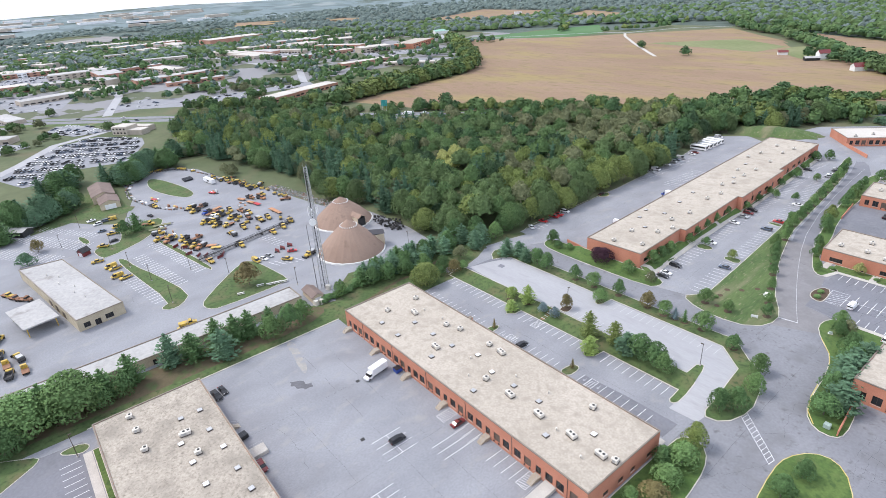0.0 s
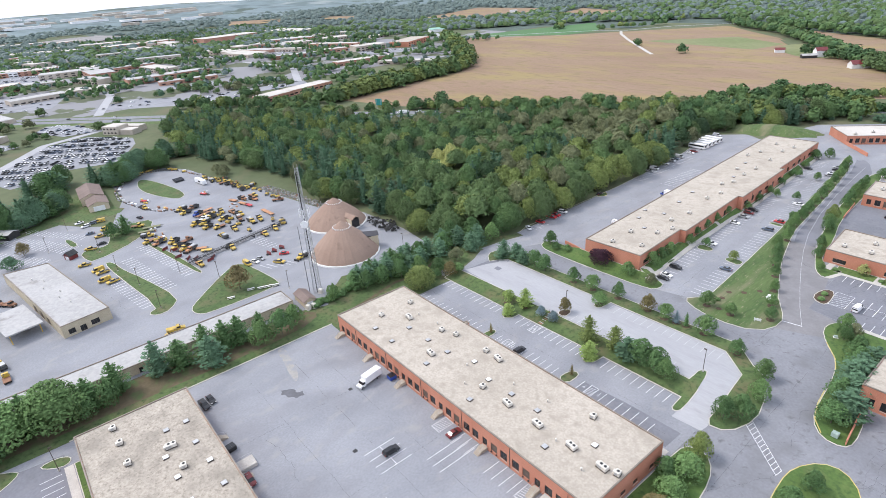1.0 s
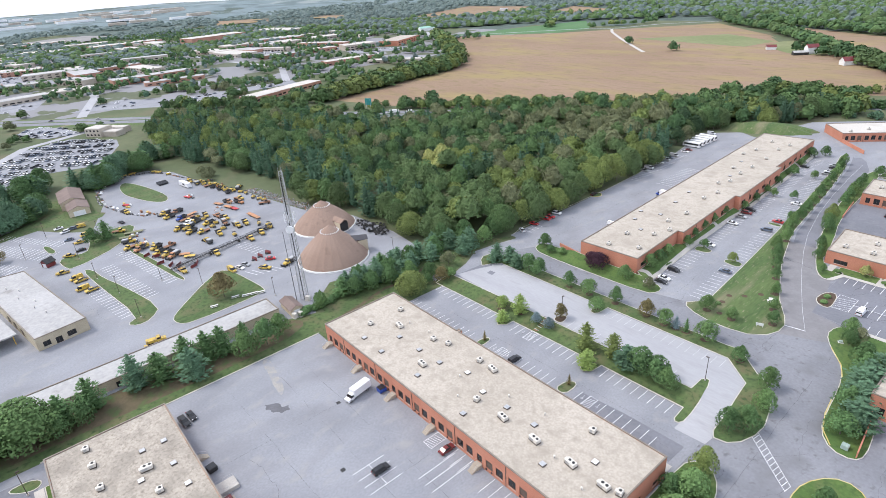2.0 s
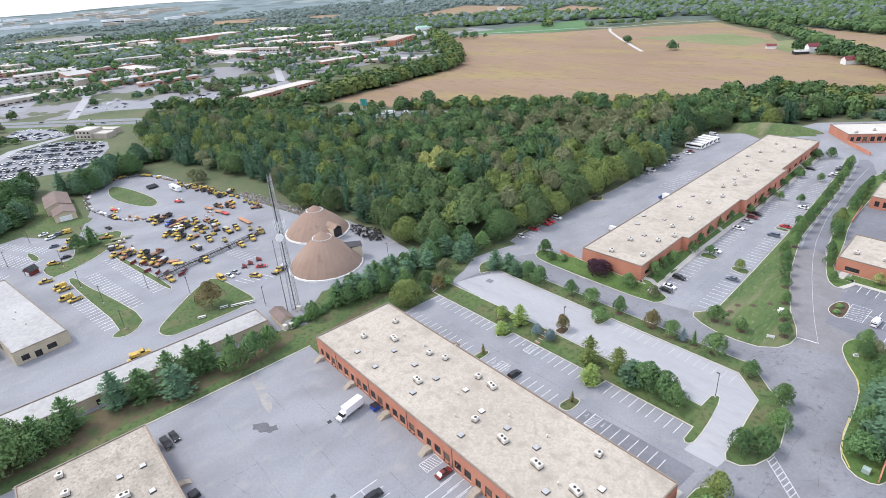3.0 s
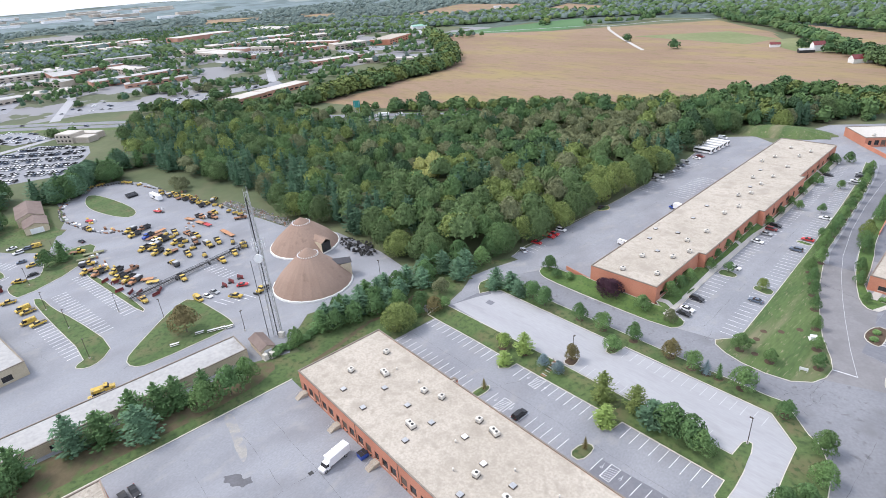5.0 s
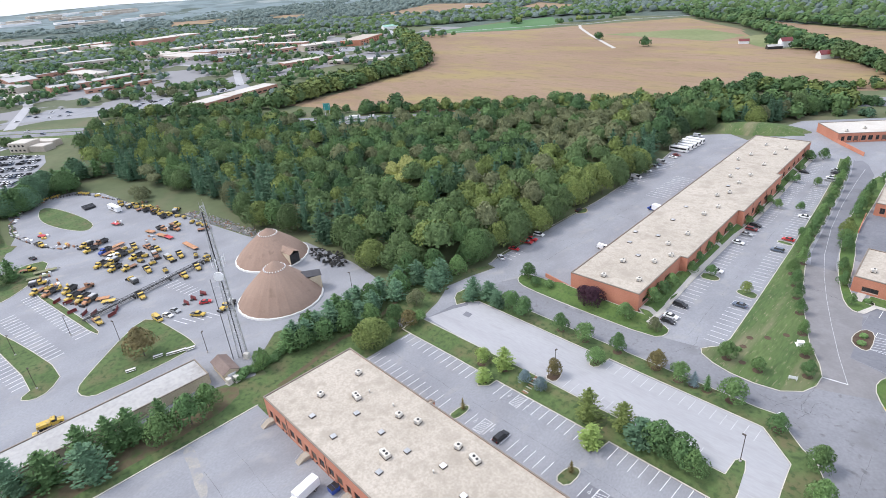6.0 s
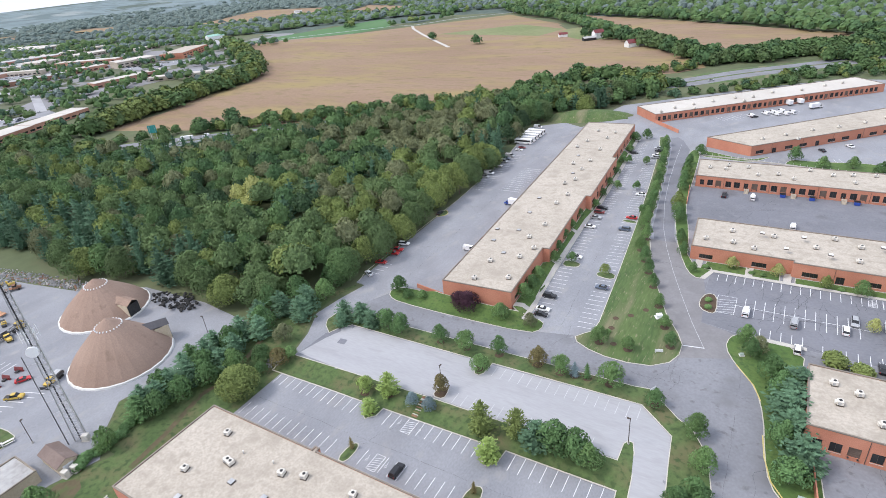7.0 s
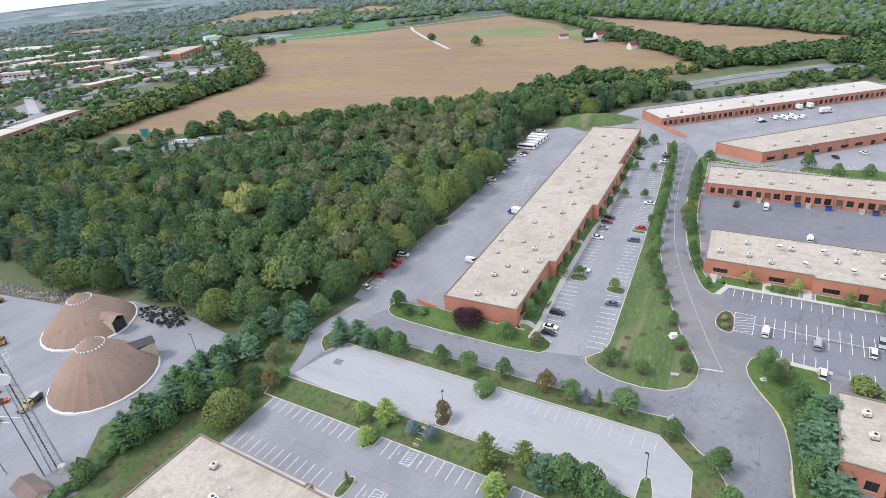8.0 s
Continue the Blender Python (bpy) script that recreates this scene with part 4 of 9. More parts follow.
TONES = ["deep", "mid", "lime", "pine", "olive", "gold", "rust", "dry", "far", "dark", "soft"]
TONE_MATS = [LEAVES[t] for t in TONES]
WOOD_SHAPES = {"broad": [crown_broad(s, 430, 0.044, lobes=11 + s % 5, foot=0.25, under=-0.2, skew=0.1 + 0.04 * (s % 5), deep=0.38, rag=0.2, fill=0.84) for s in range(40, 50)], "pine": [crown_pine(s, 500, 0.046, 0.3, 0.62, 8, 7) for s in range(50, 54)]}
WOOD_SHAPES["back"] = [crown_broad(s, 250, 0.056, lobes=11, foot=0.3, under=-0.1, skew=0.2, deep=0.38, rag=0.2, fill=0.86) for s in range(54, 60)]
rest = []
for x, y in ranked[60:]:
    shape, leaf = wood_kind(x, y, rnd.random())
    h = rnd.uniform(8.5, 19) if shape == "broad" else rnd.uniform(13, 19)
    rest.append((x, y, level(x, y), h, rnd.uniform(8.5, 14) if shape == "broad" else rnd.uniform(14, 19), "back" if shape == "broad" and y > 0.35 * x + 225 else shape, TONES.index(leaf)))
scatter("woods", "dense mixed wood of broad-leaved trees and pines", rest, TONE_MATS, WOOD_SHAPES)

# ---- fields, highway and far land ----
def land(name, poly, mat, label, dz=0.08, step=0.0):
    bm = bmesh.new()
    sheet(bm, poly, dz, step)
    return tagged(link(name, bm, mat), label, "field", kind="structure")


FIELD_EAST = [(-389, 1114), (-218, 920), (-63, 712), (6, 648), (51, 634), (106, 606), (140, 618), (189, 682), (191, 703), (68, 786), (-26, 857), (-158, 939), (-297, 1031)]
land("field", [(-394, 226), (-391, 290), (-410, 340), (-418, 425), (-520, 520), (-670, 610), (-772, 690), (-567, 806), (-490, 886), (-357, 1015), (-210, 863), (-172, 800), (-66, 700), (-12, 632), (44, 556), (52, 530), (33, 505), (-29, 478), (-60, 420), (-213, 292), (-277, 256)], FIELD_BROWN, "wide ripening soybean field, tan and ochre", 0.06)
land("field", [(-300, 935), (-360, 1012), (-210, 868), (-190, 840)], FIELD_BROWN, "tan crop field beyond the farm", 0.07)
land("field", [(-376, 776), (-270, 866), (-176, 803), (-190, 740)], FIELD_PASTURE, "pale green pasture beside the farm", 0.1)
land("field", [(-772, 696), (-660, 1028), (-546, 890), (-567, 812)], FIELD_GREEN, "bright green crop field", 0.1)
land("field", [(-1306, 1015), (-1472, 1422), (-1093, 1410), (-1037, 1130)], FIELD_BROWN, "distant reddish brown field", 0.1)
land("field", [(-900, 1150), (-1000, 1420), (-760, 1300), (-720, 1150)], FIELD_BROWN, "distant reddish brown field", 0.1)
land("field", FIELD_EAST, FIELD_BROWN, "tan harvested field beyond the hedge", 0.1)
land("field", rounded([(-178, 790), (-150, 730), (-110, 692), (-86, 704), (-70, 716), (-100, 760), (-150, 825)], 2), FIELD_PASTURE, "farmyard grass", 0.12)


HWY = [(-1500, -640), (-900, -260), (-628, -72), (-550, -2), (-470, 68), (-360, 156), (-277, 222), (-213, 268), (-130, 330), (-40, 396), (40, 458), (118, 524), (186, 588), (420, 800)]
HWY_LINE = [(a[0] + (b[0] - a[0]) * k / 8, a[1] + (b[1] - a[1]) * k / 8) for a, b in zip(HWY, HWY[1:]) for k in range(8)] + [HWY[-1]]
bm = bmesh.new()
rows = []
for i, (x, y) in enumerate(HWY_LINE):
    d = (Vector(HWY_LINE[min(i + 1, len(HWY_LINE) - 1)]) - Vector(HWY_LINE[max(0, i - 1)])).normalized()
    rows.append([bm.verts.new((x - d.y * o, y + d.x * o, level(x, y) + z)) for o, z in ((-26, -0.8), (-16, 0.7), (16, 0.7), (26, -0.8))])
for a, b in zip(rows, rows[1:]):
    for k in range(3):
        bm.faces.new((a[k], b[k], b[k + 1], a[k + 1])).normal_flip()
tagged(link("verge", bm, GRASS_DRY), "low grass embankment of the highway", "verge", kind="structure")
ribbon("highway", HWY_LINE, 11.5, ASPHALT_ROAD, "pale grey highway carriageway", 0.78, 7.4)
ribbon("highway", HWY_LINE, 11.5, ASPHALT_ROAD, "pale grey highway carriageway", 0.78, -7.4)
ribbon("farm_road", [(-860, 760), (-773, 703), (-660, 795), (-550, 892), (-498, 905), (-454, 992), (-364, 1055)], 5, ASPHALT_PALE, "pale country road along the top of the field", 0.16)
ribbon("farm_track", [(-498, 890), (-470, 850), (-400, 772), (-352, 722), (-300, 668), (-284, 652)], 5, CONCRETE, "pale gravel farm track across the field", 0.14)

BARE = material("bare_stony_ground", (0.2, 0.195, 0.19), (0.27, 0.26, 0.25), 0.02, 0.2, 1.0, spots=(0.1, 0.12, 0.08), spot_scale=0.02)
FAR_SHAPES = {"broad": [crown_broad(s, 9, 0.17, 1, 1, 7, 0.0, 0.3, -0.4, 0.1, 0.35, (6, 3)) for s in range(60, 68)], "pine": [crown_pine(s, 60, 0.12, 0.25, 0.8, 6) for s in range(70, 72)]}
FARBLOB = {"broad": [crown_broad(s, 3, 0.16, 1, 1, 7, 0.0, 0.3, -0.05, 0.1, 0.22, (6, 3), rag=0.06, fill=1.0) for s in range(80, 92)]}
rnd = random.Random(23)
far = []


MID_SHAPES = {"broad": [crown_broad(s, 110, 0.1, 1, 1.05, 10, 0.0, 0.45, -0.6, 0.14, 0.36, (7, 4), fill=0.84) for s in range(90, 96)]}
middle = []


def row_of_trees(pts, gap, h0, h1, spread=4.0, leafs=("deep", "mid", "mid", "lime")):
    for a, b in zip(pts, pts[1:]):
        a, b = Vector(a), Vector(b)
        n = max(1, int((b - a).length / gap))
        for k in range(n):
            p = a + (b - a) * ((k + rnd.random()) / n)
            x, y, h = p.x + rnd.gauss(0, spread), p.y + rnd.gauss(0, spread), rnd.uniform(h0, h1)
            (middle if y < 700 and x > -640 else far).append((x, y, level(x, y) - 0.6, h, h * rnd.uniform(0.85, 1.25), "broad", TONES.index(rnd.choice(leafs))))


row_of_trees([(-50, 424), (-213, 304), (-262, 266), (-292, 246)], 3.8, 6, 12, 3.5)
row_of_trees([(-300, 236), (-330, 206), (-400, 152)], 5, 6, 11, 3.5)
row_of_trees([(22, 462), (-29, 480), (-60, 430)], 3.6, 8, 14, 6)
row_of_trees([(22, 424), (-60, 364), (-170, 275)], 4.5, 9, 15, 4)
row_of_trees([(-184, 262), (-240, 216)], 4.5, 5, 9, 4)
row_of_trees([(-240, 216), (-310, 162)], 5.0, 2.5, 5, 4)
row_of_trees([(-300, 172), (-330, 150)], 4.0, 8, 12, 4)
row_of_trees([(-300, 180), (-350, 141), (-440, 68)], 4.5, 9, 15, 4)
row_of_trees([(-386, 214), (-398, 256), (-414, 330), (-432, 437), (-466, 476), (-560, 548), (-700, 646), (-780, 696)], 2.3, 12, 18, 4.5, ("lime", "soft", "lime", "mid"))
row_of_trees([(-395, 222), (-410, 262), (-428, 335), (-446, 440), (-480, 486)], 4.0, 12, 18, 5, ("soft", "mid", "lime"))
row_of_trees([(-376, 186), (-420, 160), (-470, 128), (-520, 96)], 4.0, 9, 14, 6, ("mid", "soft", "lime", "deep"))
row_of_trees([(-400, 214), (-430, 190), (-444, 158)], 4.0, 8, 13, 7, ("mid", "soft", "lime"))
row_of_trees([(-60, 352), (26, 420)], 3.5, 11, 17, 8)
row_of_trees([(78, 446), (110, 472)], 5, 3, 6, 4)
row_of_trees([(110, 472), (150, 504), (280, 612)], 3.6, 6, 10, 5)
row_of_trees([(84, 440), (150, 492), (280, 600)], 4.5, 4, 7, 5)
row_of_trees([(30, 438), (46, 452)], 3.0, 5, 8, 4, ("deep", "pine"))
row_of_trees([(20, 398), (60, 420), (120, 462)], 7, 4, 7, 3, ("deep", "pine", "mid"))
row_of_trees([(46, 528), (20, 506), (-14, 492)], 4.0, 5, 9, 3)
row_of_trees([(52, 540), (30, 590), (-12, 640), (-63, 706), (-150, 820), (-216, 910), (-330, 1010), (-420, 1130)], 2.6, 10, 16, 5, ("deep", "mid", "soft"))
for wide in range(5):
    row_of_trees([(56 + 10 * wide, 548 + 6 * wide), (96 + 10 * wide, 592 + 2 * wide), (150, 600), (190, 656)], 3.6, 9, 15, 6, ("deep", "mid", "mid", "soft"))
row_of_trees([(150, 560), (190, 610), (300, 700)], 2.5, 10, 15, 8)
row_of_trees([(190, 690), (120, 760), (70, 800), (-26, 870), (-158, 950), (-297, 1040)], 3.2, 10, 16, 7, ("deep", "mid"))
row_of_trees([(-640, 880), (-700, 960)], 5, 9, 15, 5)
row_of_trees([(-480, 1010), (-560, 890)], 9, 9, 14, 5)
row_of_trees([(-1050, 1100), (-900, 1130), (-700, 1140), (-500, 1080)], 5, 10, 16, 14)
for x, y in ((-353, 722), (-254, 676), (-286, 282), (-50, 482), (-44, 474), (-120, 720), (-112, 730), (-85, 700)):
    middle.append((x, y, level(x, y) - 0.6, rnd.uniform(11, 15), rnd.uniform(13, 16), "broad", 0))
# car parks of the town, and the hedges and garden trees round them
CAR_PARKS = [[(-846, -70), (-775, 22), (-672, -10), (-690, -60)], [(-604, 15), (-535, 98), (-560, 128), (-640, 78)], [(-672, 118), (-655, 195), (-690, 200), (-706, 120)], [(-1480, 210), (-1490, 370), (-1400, 380), (-1330, 200)], [(-1140, 0), (-1100, -60), (-900, -60), (-930, 60)], [(-1360, 400), (-1370, 540), (-1290, 540), (-1280, 400)], [(-1020, 300), (-1010, 420), (-900, 420), (-910, 300)], [(-770, 480), (-700, 560), (-660, 540), (-720, 460)], [(-620, 470), (-560, 520), (-540, 470), (-600, 430)], [(-1600, -60), (-1500, 100), (-1380, 60), (-1450, -120)], [(-540, 130), (-530, 260), (-560, 268), (-575, 140)], [(-575, 132), (-522, 98), (-480, 142), (-502, 162), (-556, 182)], [(-505, -80), (-466, -60), (-450, -84), (-480, -112)], [(-548, -30), (-522, -6), (-470, 6), (-474, -24), (-520, -44)]]
BLOCK_SITE = [(-440, 160), (-476, 282), (-528, 282), (-500, 160)]
TOWN_FIELD = [(-380, 200), (-394, 256), (-408, 330), (-426, 440), (-460, 480), (-560, 552), (-700, 650), (-300, 900), (0, 500)]
for _ in range(11500):
    x, y = rnd.uniform(-1900, -430), rnd.uniform(-420, 720)
    if noise.noise((x / 70, y / 70, 5.0)) < -0.1 or inside(x, y, TOWN_FIELD):
        continue
    if inside(x, y, BLOCK_SITE) or edge_distance(x, y, HWY) < 32 or x > -560 and y < 110 or any(inside(x, y, c) for c in CAR_PARKS):
        continue
    h = rnd.uniform(6, 12)
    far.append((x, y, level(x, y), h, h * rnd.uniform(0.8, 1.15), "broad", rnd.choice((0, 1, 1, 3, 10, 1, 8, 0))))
for _ in range(330):
    x, y = rnd.uniform(-640, -440), rnd.uniform(-170, 250)
    if y < 70 and x > -620 and 0.85 * (x + 550) - 2 - y < 26 or y >= 70 and x > -505 or edge_distance(x, y, HWY) < 27:
        continue
    if inside(x, y, BLOCK_SITE) or any(inside(x, y, c) for c in CAR_PARKS) or noise.noise((x / 30, y / 30, 9.0)) < -0.05 or x > -455 and y > -60:
        continue
    h = rnd.uniform(5, 11)
    middle.append((x, y, level(x, y) - 0.4, h, h * rnd.uniform(0.9, 1.3), "broad", TONES.index(rnd.choice(("mid", "deep", "soft", "mid", "olive")))))
scatter("hedgerow_trees", "leafy hedgerows and tree lines along fields and highway", middle, TONE_MATS, MID_SHAPES)
scatter("distant_trees", "rows and groups of distant trees", far, TONE_MATS, FAR_SHAPES)
# wooded hills far behind, with the haze-tinted far leaf tone
hills = []
FAR_FIELDS = [[(-2000, 700), (-2270, 800), (-2100, 960), (-1860, 840)], [(-1720, 900), (-1900, 1010), (-1700, 1060), (-1580, 960)], [(-2080, 60), (-2200, 300), (-1950, 400), (-1850, 180)]]
CLEAR = FAR_FIELDS + [[(-1306, 1015), (-1472, 1422), (-1093, 1410), (-1037, 1130)], [(-900, 1150), (-1000, 1420), (-760, 1300), (-720, 1150)], [(-772, 690), (-670, 1040), (-480, 900), (-567, 806)]]
while len(hills) < 8500:
    a, r = rnd.uniform(radians(60), radians(190)), 1000 + 1650 * rnd.random() ** 1.3
    x, y = math.cos(a) * r - 100, math.sin(a) * r + 200
    if y < 1030 - 0.5 * abs(x + 350) and x > -800 or any(inside(x, y, c) for c in CLEAR) or inside(x, y, FIELD_EAST):
        continue
    if x < -900 and y < 1000 and noise.noise((x / 260, y / 160, 8.0)) < -0.12:
        continue
    w = rnd.uniform(11, 16) + r * 0.005
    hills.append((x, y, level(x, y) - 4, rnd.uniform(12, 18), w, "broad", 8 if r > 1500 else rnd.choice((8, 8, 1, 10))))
BEHIND = [(-430, 1160), (-297, 1048), (-158, 957), (-26, 874), (68, 802), (205, 708), (460, 740), (560, 1300), (-200, 1560)]
while len(hills) < 11000:
    x, y = rnd.uniform(-430, 560), rnd.uniform(700, 1560)
    if inside(x, y, BEHIND):
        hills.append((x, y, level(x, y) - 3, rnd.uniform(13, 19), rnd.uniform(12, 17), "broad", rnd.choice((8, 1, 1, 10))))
for k, poly in enumerate(FAR_FIELDS):
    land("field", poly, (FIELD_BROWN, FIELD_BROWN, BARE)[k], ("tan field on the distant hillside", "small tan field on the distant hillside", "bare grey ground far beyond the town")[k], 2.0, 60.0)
# Blue-grey base colour carries the haze painted over the horizon hills.
BACKDROP = material("hazed_wooded_hills", (0.14, 0.19, 0.2), (0.17, 0.222, 0.232), 0.0035, 0.02, 1.0, spots=(0.23, 0.265, 0.26), spot_scale=0.0028, spot_edge=(0.6, 0.66), wear=(0.105, 0.145, 0.148), wear_scale=0.009, wear_edge=(0.48, 0.62))
bm = bmesh.new()
rows = []
for j in range(46):
    r = 2450 * (4700 / 2450) ** (j / 45)
    row = []
    for k in range(150):
        a = radians(55) + radians(150) * k / 149
        x, y = math.cos(a) * r - 20, math.sin(a) * r + 150
        bump = 5 * noise.noise((x / 60, y / 60, 1.0)) + 9 * noise.noise((x / 240, y / 240, 2.0))
        row.append(bm.verts.new((x, y, level(x, y) + 7 * smooth(2450, 2600, r) + bump * smooth(2450, 2700, r) - 2)))
    rows.append(row)
for a, b in zip(rows, rows[1:]):
    for k in range(149):
        bm.faces.new((a[k], a[k + 1], b[k + 1], b[k])).smooth = True
bmesh.ops.recalc_face_normals(bm, faces=bm.faces[:])
if bm.faces[:][0].normal.z < 0:
    bmesh.ops.reverse_faces(bm, faces=bm.faces[:])
tagged(link("backdrop", bm, BACKDROP), "blue-green hills along the horizon, haze in their colour", "hills", kind="structure")
scatter("hill_woods", "distant wooded hills, haze put into the leaf tone", hills, TONE_MATS, FARBLOB)


# ---- depot yard: buildings ----
TAN_ROOF = material("brown_gable_roof", (0.17, 0.125, 0.11), (0.21, 0.16, 0.14), 0.2, 2.0, 0.9)
TAN_WALL = material("tan_siding", (0.5, 0.42, 0.3), (0.56, 0.48, 0.36), 0.3, 2.5, 0.85)
YELLOW = material("fleet_yellow", (0.52, 0.35, 0.055), (0.6, 0.42, 0.09), 0.5, 4.0, 0.5, spots=(0.16, 0.13, 0.09), spot_scale=0.8, spot_edge=(0.56, 0.68))
ORANGE = material("machine_orange", (0.42, 0.18, 0.08), (0.48, 0.25, 0.13), 0.5, 4.0, 0.6, spots=(0.3, 0.17, 0.09), spot_scale=0.6, spot_edge=(0.5, 0.65))
RED = material("red_paint", (0.42, 0.02, 0.025), (0.5, 0.035, 0.035), 0.8, 5.0, 0.4)
BLUE = material("blue_paint", (0.02, 0.06, 0.3), (0.03, 0.08, 0.36), 0.8, 5.0, 0.45)
BLACK = material("black_paint", (0.012, 0.013, 0.016), (0.02, 0.02, 0.024), 0.8, 5.0, 0.3)
SILVER = material("silver_paint", (0.36, 0.37, 0.38), (0.42, 0.43, 0.44), 0.8, 5.0, 0.35, 0.3)
SLATE = material("blue_grey_paint", (0.1, 0.13, 0.18), (0.13, 0.16, 0.21), 0.8, 5.0, 0.35, 0.2)
MAROON = material("maroon_paint", (0.14, 0.02, 0.02), (0.17, 0.03, 0.03), 0.8, 5.0, 0.35)
GREENISH = material("army_green_paint", (0.16, 0.17, 0.08), (0.2, 0.2, 0.11), 0.8, 4.0, 0.7)
RUBBER = material("tyre_rubber", (0.018, 0.018, 0.018), (0.03, 0.03, 0.03), 0.8, 5.0, 0.9)
RUST = material("rusty_steel", (0.2, 0.1, 0.06), (0.28, 0.15, 0.09), 0.5, 4.0, 0.85)
LAMP_RED = material("red_lens", (0.3, 0.01, 0.01), (0.35, 0.015, 0.015), 1.0, 5.0, 0.25)
LAMP_CLEAR = material("clear_lens", (0.7, 0.7, 0.7), (0.75, 0.75, 0.75), 1.0, 5.0, 0.2)

flat_building([(-143.5, -91.6), (-70.8, -78.4), (-73.6, -61.2), (-141.6, -74)], 0, 5.4, {1: [(2, 4.4, 0.9, 3.0, "window"), (6, 8.2, 0.05, 2.6, "door"), (10, 13, 0.9, 3.0, "window")], 0: [(40, 44, 0.05, 3.6, "dock"), (48, 52, 0.05, 3.6, "dock"), (56, 60, 0.05, 3.6, "dock")], 2: [(3, 6, 1, 2.6, "window"), (12, 15, 1, 2.6, "window"), (22, 24, 0.05, 2.4, "door"), (32, 35, 1, 2.6, "window")]}, "low tan depot garage with a flat grey roof", ROOF_GREY, BRICK_PALE, "depot_garage")
canopy = thing("fuel_canopy", "flat grey canopy on steel posts beside the depot garage", "canopy")
bm = bmesh.new()
cp = [(-101.5, -99.5), (-79.5, -95), (-82, -82.8), (-104.6, -87.4)]
lo, hi = [bm.verts.new((x, y, 4.1)) for x, y in cp], [bm.verts.new((x, y, 4.6)) for x, y in cp]
bm.faces.new(hi), bm.faces.new(lo[::-1])
for i in range(4):
    bm.faces.new((lo[i], lo[(i + 1) % 4], hi[(i + 1) % 4], hi[i]))
part("roof", bm, ROOF_GREY, canopy)
for x, y in inset(cp, 1.2):
    bm = bmesh.new()
    tube(bm, (x, y, 0), (x, y, 4.12), 0.18, sides=8)
    part("post", bm, YELLOW, canopy, "yellow steel post")
flat_building([(-38, -118), (-26.4, -118), (-27.2, -5), (-38, -5)], 0, 3.9, {1: [(20, 22, 0.8, 2.3, "window"), (40, 42, 0.8, 2.3, "window"), (56, 57.2, 0.05, 2.2, "door"), (70, 72, 0.8, 2.3, "window"), (90, 92, 0.8, 2.3, "window")], 3: [(8 + 9 * k, 12 + 9 * k, 0.05, 3.1, "dock") for k in range(11)]}, "long low tan storage shed with a grey roof", ROOF_GREY, BRICK_PALE, "storage_shed")


def gabled(name, label, m, length, width, wall_h, roof_h, wall, roof, door=True, z=0.0, category="building"):
    whole = thing(name, label, category, m)
    bm = bmesh.new()
    hw = width / 2
    for sx in (0, length):
        vs = [bm.verts.new(p) for p in ((sx, -hw, z - 0.1), (sx, hw, z - 0.1), (sx, hw, wall_h), (sx, 0, wall_h + roof_h), (sx, -hw, wall_h))]
        bm.faces.new(vs if sx else vs[::-1])
    for s in (-1, 1):
        vs = [bm.verts.new(p) for p in ((0, s * hw, z - 0.1), (length, s * hw, z - 0.1), (length, s * hw, wall_h), (0, s * hw, wall_h))]
        bm.faces.new(vs if s < 0 else vs[::-1])
    bmesh.ops.remove_doubles(bm, verts=bm.verts[:], dist=0.001)
    part("wall", bm, wall, whole)
    for s in (-1, 1):
        bm = bmesh.new()
        o, t = 0.4, 0.15
        e = roof_h / hw * o
        pts = [(-o, s * (hw + o), wall_h - e), (length + o, s * (hw + o), wall_h - e), (length + o, 0, wall_h + roof_h), (-o, 0, wall_h + roof_h)]
        lo = [bm.verts.new((x, y, q + 0.01)) for x, y, q in pts]
        hi = [bm.verts.new((x, y, q + t)) for x, y, q in pts]
        for f in (hi, lo[::-1], *[(lo[i], lo[(i + 1) % 4], hi[(i + 1) % 4], hi[i]) for i in range(4)]):
            bm.faces.new(f)
        bmesh.ops.recalc_face_normals(bm, faces=bm.faces[:])
        part("roof", bm, roof, whole)
    if door:
        bm = bmesh.new()
        box(bm, length - 0.05, -hw * 0.55, z, length + 0.08, hw * 0.55, z + wall_h * 0.8)
        part("door", bm, WHITE, whole, "pale roll-up door")
    return whole


gabled("hut", "small brown gabled equipment hut beside the mast", pose(-33.6, 0.9, 0, 0, 0, -2), 9.6, 4.8, 2.8, 1.2, TAN_WALL, TAN_ROOF)
gabled("barn", "tan depot barn with a brown gabled roof", pose(-262, -38, 0, 0, 0, -4), 27, 13, 4.6, 2.4, TAN_WALL, TAN_ROOF)
gabled("barn", "smaller tan barn with a brown gabled roof", pose(-234.6, -38.4, 0, 0, 0, -4), 16, 11, 3.8, 2.0, TAN_WALL, TAN_ROOF)
gabled("kiosk", "small dark red barn-shaped kiosk with white doors", pose(-154, -62.4, 0, 0, 0, -60), 4.2, 4.0, 2.4, 1.6, MAROON, DARK)
# Dark walls close the open sides, in place of the shade under the roof.
gabled("open_shed", "long grey storage shed, dark walls for its shaded open sides", pose(-222, -95, 0, 0, 0, 40), 18, 7, 3.2, 1.0, DARK, ROOF_GREY, False)


